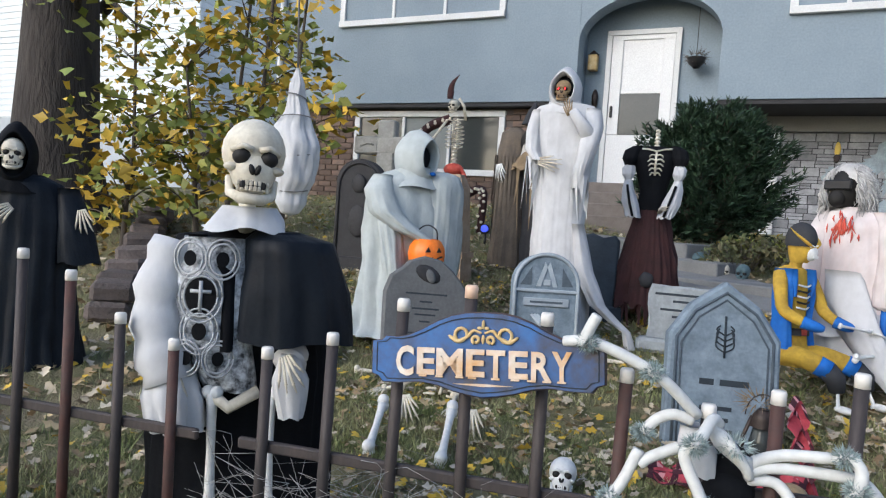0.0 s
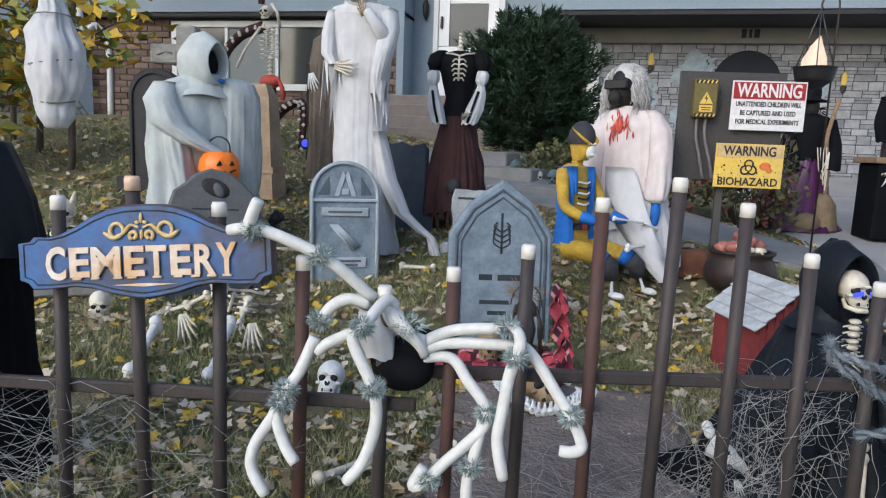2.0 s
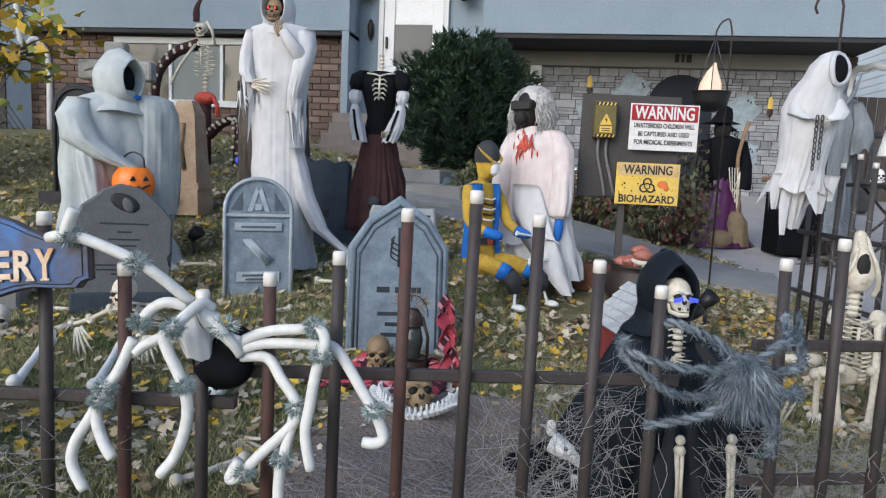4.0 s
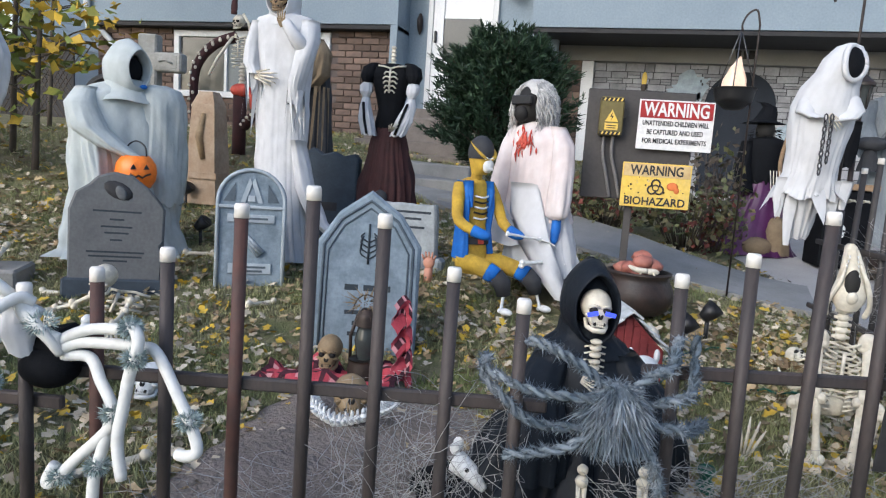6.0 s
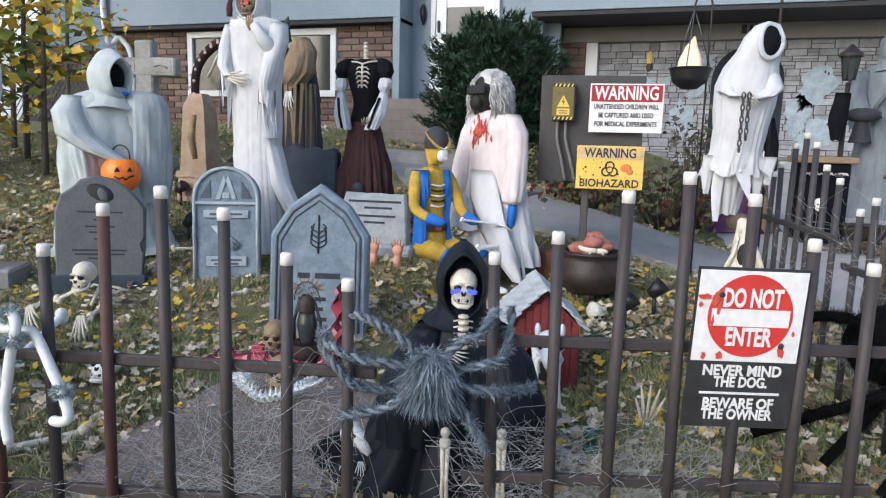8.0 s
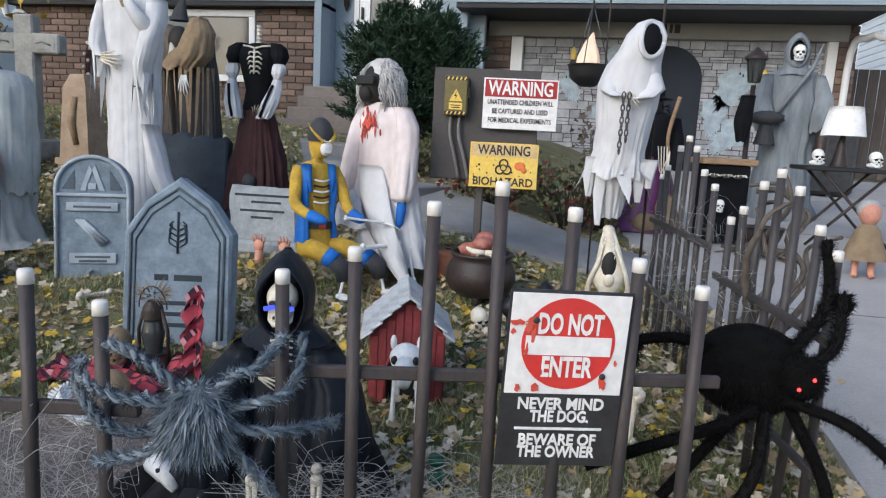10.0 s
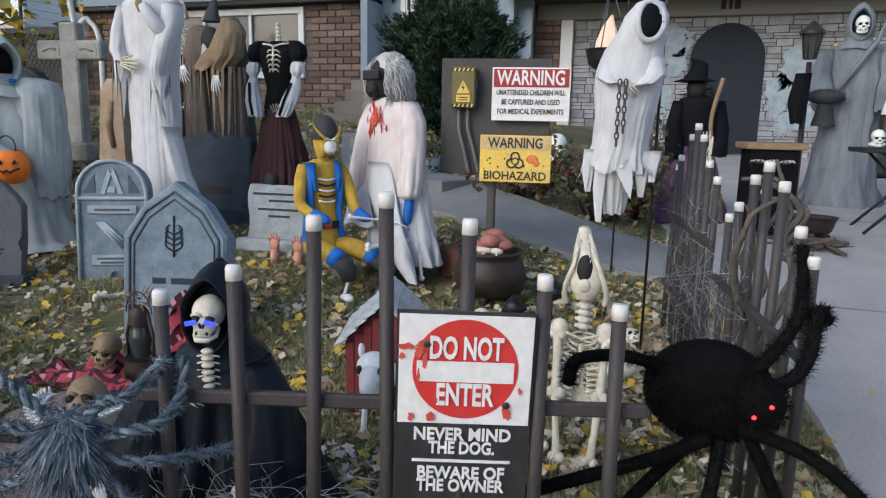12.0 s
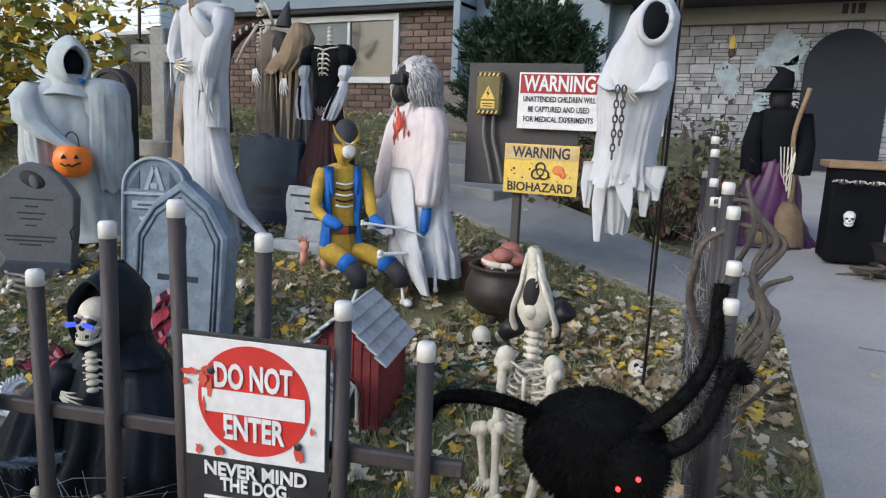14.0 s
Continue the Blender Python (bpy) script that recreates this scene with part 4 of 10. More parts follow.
def warning_board():
    base = gz(0.49, 3.46)
    ob = thing("electrical_board", (0.47, 3.46, base), "dark grey board with a switch box and warning signs", "sign board")
    Shape().box((0.47, 3.475, 0.46), (0.035, 0.03, 0.46 * 2 - base * 2 + 0.4), BOARD_GREY, None, 0.003).make("post", (0.47, 3.47, base), ob)
    m = pose(0.483, 3.44, 0.825, 0, 0, 8)
    r = m.to_3x3()
    Shape().box(m @ Vector((0, 0.012, 0)), (0.485, 0.02, 0.505), BOARD_GREY, r, 0.004).make("panel", m.translation, ob)
    bx = Shape().box(m @ Vector((-0.135, -0.03, 0.125)), (0.105, 0.06, 0.175), OLIVE, r, 0.006).make("switch_box", m @ Vector((-0.135, 0, 0.04)), ob, "olive electrical switch box")
    s = Shape()
    for z in (0.20, 0.048):
        s.box(m @ Vector((-0.135, -0.0615, z)), (0.10, 0.002, 0.015), BLACK_PLASTIC, r, 0.0005)
        for i in range(5):
            s.box(m @ Vector((-0.172 + i * 0.019, -0.063, z)), (0.007, 0.002, 0.014), SIGN_YELLOW, r @ turned(0, 30, 0), 0.0004)
    s.make("hazard_stripe", m.translation, bx)
    s = Shape().plate([(-0.165, 0.10), (-0.105, 0.10), (-0.135, 0.155)], 0.002, SIGN_YELLOW, m @ pose(0, -0.0625, 0))
    s.plate([(-0.138, 0.104), (-0.128, 0.127), (-0.136, 0.127), (-0.132, 0.146), (-0.143, 0.122), (-0.135, 0.122)], 0.002, BLACK_PLASTIC, m @ pose(0, -0.0645, 0))
    s.box(m @ Vector((-0.135, -0.0625, 0.078)), (0.06, 0.002, 0.03), SIGN_YELLOW, r, 0.0005)
    bars(s, m, [(-0.135, 0.082, 0.045), (-0.135, 0.072, 0.04)], BLACK_PLASTIC, 0.004, 0.001, -0.064)
    s.box(m @ Vector((-0.078, -0.045, 0.14)), (0.010, 0.03, 0.045), BLACK_PLASTIC, r, 0.003)
    s.make("warning_label", m.translation, bx, "yellow lightning triangle")
    for dx, bend in ((-0.158, 0.05), (-0.118, 0.055)):
        pts = curve([m @ Vector((dx, -0.02, 0.04)), m @ Vector((dx + 0.002, -0.022, -0.05)), m @ Vector((dx + bend * 0.5, -0.022, -0.14)), m @ Vector((dx + bend, -0.018, -0.245))])
        Shape().tube(pts, 0.0075, CABLE_GREY, 8).make("conduit", m.translation, ob, "grey cable conduit")
    a = m @ pose(0.155, -0.03, 0.10)
    w = thing("warning_sign", a.translation, "", "")
    w.parent = ob
    w.location = a.translation - ob.location
    ra = a.to_3x3()
    Shape().box(a.translation, (0.335, 0.004, 0.225), SIGN_WHITE, ra, 0.001).make("plate", a.translation, w, "white sign plate")
    Shape().box(a @ Vector((0, -0.003, 0.068)), (0.322, 0.003, 0.076), SIGN_DARKRED, ra, 0.001).make("banner", a.translation, w, "red banner")
    words("WARNING", 0.085, SIGN_WHITE, a @ pose(0, -0.006, 0.066), "lettering", w, 0.0008, 0.29)
    for text, z, width in (("UNATTENDED CHILDREN WILL", 0.006, 0.295), ("BE CAPTURED AND USED", -0.034, 0.25), ("FOR MEDICAL EXPERIMENTS", -0.074, 0.285)):
        words(text, 0.031, SIGN_BLACK, a @ pose(0, -0.0035, z), "lettering", w, 0.0008, width)
    b = m @ pose(0.098, -0.022, -0.178)
    w = thing("biohazard_sign", b.translation, "", "")
    w.parent = ob
    w.location = b.translation - ob.location
    rb = b.to_3x3()
    Shape().box(b.translation, (0.312, 0.004, 0.205), SIGN_YELLOW, rb, 0.001).make("plate", b.translation, w, "rusty yellow sign plate")
    Shape().box(b @ Vector((0, -0.003, 0.068)), (0.30, 0.003, 0.058), SIGN_CREAM, rb, 0.001).make("banner", b.translation, w)
    words("WARNING", 0.062, SIGN_BLACK, b @ pose(0, -0.006, 0.067), "lettering", w, 0.0008, 0.24)
    words("BIOHAZARD", 0.052, SIGN_BLACK, b @ pose(0, -0.0035, -0.076), "lettering", w, 0.0008, 0.275)
    s = Shape()
    for i in range(3):
        q = math.radians(90 + 120 * i)
        s.tube([b @ Vector((0.019 * math.cos(q) + 0.019 * math.cos(t), -0.004, -0.01 + 0.019 * math.sin(q) + 0.019 * math.sin(t))) for t in [q - 2.2 + k * 0.44 for k in range(11)]], 0.0042, SIGN_BLACK, 6, 1)
    s.tube([b @ Vector((0.014 * math.cos(t), -0.004, -0.01 + 0.014 * math.sin(t))) for t in [k * 0.52 for k in range(13)]], 0.003, SIGN_BLACK, 6)
    rng = random.Random(8)
    for _ in range(26):
        x, z, k = rng.uniform(-0.14, 0.14), rng.uniform(-0.09, 0.04), rng.uniform(0.002, 0.007)
        s.ball(b @ Vector((x, -0.0025, z)), (k, 0.0012, k), SIGN_CREAM if rng.random() < 0.4 else RUST_BROWN, rb, 7, 4)
    s.ball(b @ Vector((0.075, -0.003, 0.0)), (0.026, 0.0016, 0.02), SIGN_ORANGE, rb, 10, 5)
    s.ball(b @ Vector((0.095, -0.003, -0.018)), (0.013, 0.0016, 0.015), SIGN_ORANGE, rb, 10, 5)
    s.make("symbol", b.translation, w, "black biohazard symbol and rust spots")


warning_board()


# ---- tombstones ----
def arch_outline(w, h, rise, n=14, pointed=False):
    if pointed:
        return [(-w / 2, 0), (-w / 2, h - rise), (-w * 0.30, h - rise * 0.42), (0, h), (w * 0.30, h - rise * 0.42), (w / 2, h - rise), (w / 2, 0)][::-1]
    top = [(w / 2 * math.cos(math.pi * i / n), h - rise + rise * math.sin(math.pi * i / n)) for i in range(n + 1)]
    return [(w / 2, 0)] + top + [(-w / 2, 0)]


def tomb_pointed():
    m = pose(-0.43, 2.41, gz(-0.4, 2.4) - 0.01, -7, 0, 15)
    ob = thing("tombstone", m.translation, "tall blue-grey pointed tombstone with a carved emblem", "tombstone", "tombstones")
    w, h, rise = 0.385, 0.625, 0.20
    Shape().plate(arch_outline(w, h, rise, pointed=True), 0.085, STONE_BLUE, m, 0.012).make("slab", m.translation, ob)
    s = Shape()
    path = [(-w * 0.43, 0.04), (-w * 0.43, h - rise - 0.01), (-w * 0.27, h - rise * 0.42 - 0.028), (0, h - 0.04), (w * 0.27, h - rise * 0.42 - 0.028), (w * 0.43, h - rise - 0.01), (w * 0.43, 0.04)]
    # The border's grooves are dark tubes on the face, not cut in.
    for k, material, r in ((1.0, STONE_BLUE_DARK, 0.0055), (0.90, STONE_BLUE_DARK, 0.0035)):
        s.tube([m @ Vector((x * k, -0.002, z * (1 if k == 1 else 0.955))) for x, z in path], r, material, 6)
    s.make("carved_border", m.translation, ob, "dark double border standing for carved grooves")
    s = Shape()
    s.tube([m @ Vector((0, -0.003, 0.35)), m @ Vector((0, -0.003, 0.50))], 0.004, LETTER_DARK, 6)
    for k in (-1, 1):
        for j in range(4):
            s.tube(curve([m @ Vector((0, -0.003, 0.37 + j * 0.02)), m @ Vector((k * 0.03, -0.003, 0.39 + j * 0.02)), m @ Vector((k * (0.026 - 0.003 * j), -0.003, 0.43 + j * 0.012))], 3), 0.0028, LETTER_DARK, 5)
    s.make("emblem", m.translation, ob, "dark carved plant emblem")
    s = Shape()
    bars(s, m, [(-0.055, 0.262, 0.05), (0.04, 0.262, 0.10)], LETTER_DARK, 0.022, 0.0015)
    bars(s, m, [(-0.02, 0.17, 0.11), (-0.01, 0.13, 0.07), (-0.01, 0.09, 0.10)], LETTER_DARK, 0.015, 0.0015)
    s.make("inscription", m.translation, ob)


def tomb_round():
    m = pose(-1.25, 2.98, gz(-1.2, 3.0) - 0.03, -5, 0, 27)
    ob = thing("tombstone", m.translation, "blue-grey round-topped tombstone with carved panels and a bony arm", "tombstone", "tombstones")
    w, h = 0.325, 0.60
    Shape().plate(arch_outline(w, h, 0.15), 0.085, STONE_BLUE, m, 0.006).make("slab", m.translation, ob)
    s = Shape()
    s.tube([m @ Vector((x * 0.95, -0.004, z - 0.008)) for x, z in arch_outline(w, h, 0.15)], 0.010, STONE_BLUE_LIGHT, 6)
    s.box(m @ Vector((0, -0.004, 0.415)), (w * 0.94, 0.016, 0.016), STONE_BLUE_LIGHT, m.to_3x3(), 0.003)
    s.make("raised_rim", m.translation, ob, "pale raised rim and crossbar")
    s = Shape()
    for k in (-1, 1):
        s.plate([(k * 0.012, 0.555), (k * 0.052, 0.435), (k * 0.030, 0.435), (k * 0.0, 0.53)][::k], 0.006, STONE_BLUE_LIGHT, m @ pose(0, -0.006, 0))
        # Sunken corners drawn as darker plates on the face.
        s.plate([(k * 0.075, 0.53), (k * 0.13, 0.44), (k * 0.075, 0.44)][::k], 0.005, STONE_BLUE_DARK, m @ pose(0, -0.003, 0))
    s.box(m @ Vector((0, -0.004, 0.455)), (0.035, 0.01, 0.03), STONE_BLUE_LIGHT, m.to_3x3(), 0.008)
    s.make("carved_wing", m.translation, ob)
    s = Shape()
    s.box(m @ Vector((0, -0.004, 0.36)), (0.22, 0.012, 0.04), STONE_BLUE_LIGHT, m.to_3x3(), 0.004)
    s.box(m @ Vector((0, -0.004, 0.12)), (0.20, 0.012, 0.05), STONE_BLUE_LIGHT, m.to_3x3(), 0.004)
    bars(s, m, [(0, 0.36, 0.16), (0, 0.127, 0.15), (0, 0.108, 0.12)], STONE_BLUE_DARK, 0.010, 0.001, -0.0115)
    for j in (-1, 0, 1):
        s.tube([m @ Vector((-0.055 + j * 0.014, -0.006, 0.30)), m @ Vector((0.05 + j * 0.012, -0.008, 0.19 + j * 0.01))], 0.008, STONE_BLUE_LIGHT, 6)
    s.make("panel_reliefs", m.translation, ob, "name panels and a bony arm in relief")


def tomb_broken():
    m = pose(-1.745, 2.66, gz(-1.75, 2.66) + 0.06, -6, 2, 36)
    ob = thing("tombstone", m.translation, "grey rounded tombstone with a carved raven on a dark base", "tombstone", "tombstones")
    pts = [(-0.19, 0), (-0.20, 0.32), (-0.175, 0.40), (-0.12, 0.44), (-0.09, 0.475), (-0.02, 0.50), (0.06, 0.485), (0.12, 0.44), (0.17, 0.385), (0.20, 0.34), (0.20, 0.17), (0.19, 0.0)][::-1]
    Shape().plate(pts, 0.07, STONE_GREY, m, 0.01).make("slab", m.translation, ob)
    s = Shape()
    s.ball(m @ Vector((0.0, 0.0, 0.415)), (0.065, 0.010, 0.038), STONE_BLACK, m.to_3x3() @ turned(0, 25, 0), 12, 6)
    s.ball(m @ Vector((0.012, -0.008, 0.405)), (0.022, 0.008, 0.035), STONE_GREY, m.to_3x3() @ turned(0, -25, 0), 10, 6)
    s.make("raven_relief", m.translation, ob, "dark carved raven")
    s = Shape()
    bars(s, m, [(0, 0.32, 0.20), (0, 0.283, 0.06), (0, 0.25, 0.13), (0, 0.222, 0.10), (0, 0.19, 0.05), (0, 0.135, 0.24), (0, 0.115, 0.22), (0, 0.095, 0.10)], LETTER_DARK, 0.008, 0.001)
    s.tube([m @ Vector((0.20, -0.002, 0.20)), m @ Vector((0.18, -0.002, 0.17)), m @ Vector((0.19, -0.002, 0.13))], 0.004, LETTER_DARK, 5)
    s.make("inscription", m.translation, ob)
    Shape().box(m @ Vector((0.0, 0.035, -0.04)), (0.42, 0.14, 0.11), STONE_NAVY, m.to_3x3(), 0.008).make("base", m.translation, ob, "dark navy base")


def tomb_wide():
    m = pose(-0.665, 3.49, gz(-0.66, 3.49), -4, 0, 6)
    ob = thing("tombstone", m.translation, "pale wide rough-edged tombstone with lettered lines", "tombstone", "tombstones")
    rng = random.Random(2)
    pts = [(-0.185, 0.06)] + [(-0.18 + 0.002 * rng.uniform(-3, 3), 0.06 + i * 0.06) for i in range(1, 5)] + [(-0.17 + i * 0.034, 0.345 + rng.uniform(-0.006, 0.006)) for i in range(11)] + [(0.18, 0.30), (0.185, 0.18), (0.19, 0.06)]
    Shape().plate(pts[::-1], 0.08, STONE_PALE, m, 0.012).make("slab", m.translation, ob)
    Shape().box(m @ Vector((0, 0.03, 0.03)), (0.46, 0.16, 0.075), STONE_PALE, m.to_3x3(), 0.02).make("base", m.translation, ob)
    s = Shape()
    bars(s, m, [(0, 0.30, 0.30), (0.02, 0.265, 0.16), (0, 0.22, 0.24), (0, 0.185, 0.12)], LETTER_DARK, 0.012, 0.001)
    s.make("inscription", m.translation, ob)


def tomb_navy():
    m = pose(-1.31, 3.83, gz(-1.3, 3.83), -4, 0, 5)
    ob = thing("tombstone", m.translation, "dark navy tombstone with a broken top edge", "tombstone", "tombstones")
    pts = [(-0.22, 0), (-0.225, 0.42), (-0.19, 0.44), (-0.12, 0.43), (-0.06, 0.455), (0.0, 0.425), (0.07, 0.44), (0.13, 0.42), (0.20, 0.435), (0.225, 0.41), (0.22, 0)][::-1]
    Shape().plate([(px, pz * 1.2) for px, pz in pts], 0.07, STONE_NAVY, m, 0.012).make("slab", m.translation, ob)
    Shape().box(m @ Vector((0, 0.035, 0.05)), (0.56, 0.15, 0.10), STONE_NAVY, m.to_3x3(), 0.012).make("base", m.translation, ob)
    s = Shape()
    bars(s, m, [(0.0, 0.20, 0.22)], STONE_BLACK, 0.05, 0.001)
    s.make("inscription", m.translation, ob)


def tomb_black():
    m = pose(-2.98, 4.0, gz(-3.0, 4.0), 0, 0, 10)
    ob = thing("tombstone", m.translation, "large black round-topped tombstone with carved skull reliefs", "tombstone", "tombstones")
    Shape().plate(arch_outline(0.36, 0.80, 0.17), 0.09, STONE_BLACK, m, 0.01).make("slab", m.translation, ob)
    s = Shape()
    s.tube([m @ Vector((x * 0.86, -0.003, z - 0.03)) for x, z in arch_outline(0.36, 0.80, 0.17)], 0.010, STONE_BLACK, 6)
    s.ball(m @ Vector((0, -0.004, 0.62)), (0.06, 0.02, 0.07), STONE_BLACK, None, 10, 6)
    s.ball(m @ Vector((0, -0.004, 0.35)), (0.08, 0.02, 0.12), STONE_BLACK, None, 10, 6)
    s.make("relief", m.translation, ob)
    Shape().box(m @ Vector((0, 0.045, 0.03)), (0.5, 0.2, 0.12), STONE_BLACK, m.to_3x3(), 0.01).make("base", m.translation, ob)


def tomb_obelisk():
    x, y = -2.29, 4.15
    z = gz(x, y)
    ob = thing("obelisk", (x, y, z), "tan obelisk tombstone with a bony arm in relief", "tombstone", "tombstones")
    def block(w0, w1, z0, z1, name, lab=""):
        v = [(x + sx * w / 2, y + sy * w * 0.4, z + h) for h, w in ((z0, w0), (z1, w1)) for sx, sy in ((-1, -1), (1, -1), (1, 1), (-1, 1))]
        Shape().add(v, [(3, 2, 1, 0), (4, 5, 6, 7), (0, 1, 5, 4), (1, 2, 6, 5), (2, 3, 7, 6), (3, 0, 4, 7)], STONE_TAN, False).make(name, (x, y, z + z0), ob, lab)
    block(0.26, 0.24, 0.0, 0.17, "plinth")
    block(0.27, 0.26, 0.17, 0.21, "moulding")
    block(0.22, 0.17, 0.21, 0.66, "shaft")
    block(0.17, 0.10, 0.66, 0.745, "cap")
    s = Shape().tube([(x + 0.02, y - 0.085, z + 0.3), (x - 0.015, y - 0.082, z + 0.44), (x + 0.01, y - 0.072, z + 0.60)], [0.02, 0.028, 0.018], BONE_BROWN, 6)
    s.make("relief", (x, y, z + 0.3), ob, "brown bony arm")


def tomb_cross():
    x, y = -3.08, 4.55
    z = gz(x, y)
    m = pose(x, y, z, 0, 0, 8)
    ob = thing("cross_tombstone", (x, y, z), "tall weathered grey stone cross on a stepped base", "tombstone", "tombstones")
    r = m.to_3x3()
    Shape().box(m @ Vector((0, 0, 0.53)), (0.15, 0.10, 0.94), STONE_CROSS, r, 0.012).make("upright", (x, y, z + 0.1), ob)
    a = Shape().box(m @ Vector((0, 0, 0.80)), (0.54, 0.105, 0.14), STONE_CROSS, r, 0.012)
    for k in (-1, 1):
        a.box(m @ Vector((k * 0.155, -0.05, 0.80)), (0.17, 0.012, 0.09), STONE_CROSS, r, 0.005)
        a.tube([m @ Vector((k * 0.1, -0.06, 0.80)), m @ Vector((k * 0.15, -0.06, 0.815)), m @ Vector((k * 0.21, -0.06, 0.79))], 0.008, STONE_CROSS, 5)
    a.make("crossarm", (x, y, z + 0.73), ob)
    Shape().box(m @ Vector((0, 0, 0.05)), (0.34, 0.26, 0.14), STONE_CROSS, r, 0.015).make("base", (x, y, z), ob)


for build in (tomb_pointed, tomb_round, tomb_broken, tomb_wide, tomb_navy, tomb_black, tomb_obelisk, tomb_cross):
    build()


# ---- costumed figures: each one plain mesh ----
def strips(s, x, y, z, rx, ry, length, count, material, seed=0, width=0.02):
    """Torn hanging ends of cloth round a hem."""
    rng = random.Random(seed)
    for i in range(count):
        a = 2 * math.pi * (i + rng.random() * 0.6) / count
        p = Vector((x + rx * math.cos(a), y + ry * math.sin(a), z))
        t = Vector((-math.sin(a), math.cos(a), 0)) * width * rng.uniform(0.6, 1.4)
        l = length * rng.uniform(0.4, 1.2)
        d = Vector((rng.uniform(-0.02, 0.02), rng.uniform(-0.02, 0.02), 0))
        s.add([p - t, p + t, p + t * 0.7 + d - Vector((0, 0, l * 0.6)), p - t * 0.6 + d - Vector((0, 0, l * 0.5)), p + d * 2 - Vector((0, 0, l))], [(0, 1, 2, 3), (3, 2, 4)], material)


def hood(s, c, rx, ry, h, material, lining, face=-90, open_w=0.62, lean=0.0):
    """A cloth cowl: folded rim round a dark opening towards the bearing face (degrees), falling to the shoulders."""
    c = Vector(c)
    r = turned(0, 0, face + 90) @ turned(lean, 0, 0)
    n = 36
    prof = [(-0.50, open_w * 0.90), (-0.90, open_w * 1.0), (-1.0, open_w * 1.05), (-0.98, open_w * 1.12), (-0.62, 0.88), (-0.2, 1.02), (0.25, 0.98), (0.62, 0.78), (0.86, 0.48), (0.97, 0.12)]
    verts, faces = [], []
    for i, (d, g) in enumerate(prof):
        for j in range(n):
            a = 2 * math.pi * j / n
            wob = 1 + 0.035 * noise.noise(Vector((math.cos(a) * 2 + c.x * 7, math.sin(a) * 2, d * 2.5)))
            point = 1 + 0.20 * max(0, math.sin(a)) ** 6
            low = -0.25 * h * max(0, -math.sin(a)) * (1 - abs(d) * 0.4)
            verts.append(c + r @ Vector((rx * g * wob * math.cos(a), ry * d * wob, h * g * wob * point * math.sin(a) + low)))
    for i in range(len(prof) - 1):
        for j in range(n):
            a, b = i * n + j, i * n + (j + 1) % n
            faces.append((a, b, b + n, a + n))
    faces.append(tuple(range((len(prof) - 1) * n, len(prof) * n)))
    s.add(verts, faces, material)
    s.ball(c + r @ Vector((0, -ry * 0.22, -h * 0.04)), (rx * open_w * 1.02, ry * 0.55, h * open_w * 1.05), lining, r, 18, 10)
    s.loft([(c.x, c.y + 0.005, c.z - h * 0.45, rx * 0.90, ry * 0.78, 0.02), (c.x, c.y + 0.005, c.z - h * 0.90, rx * 0.98, ry * 0.84, 0.05), (c.x, c.y, c.z - h * 1.35, rx * 1.55, ry * 1.05, 0.07)], material, 30, 6, 3)


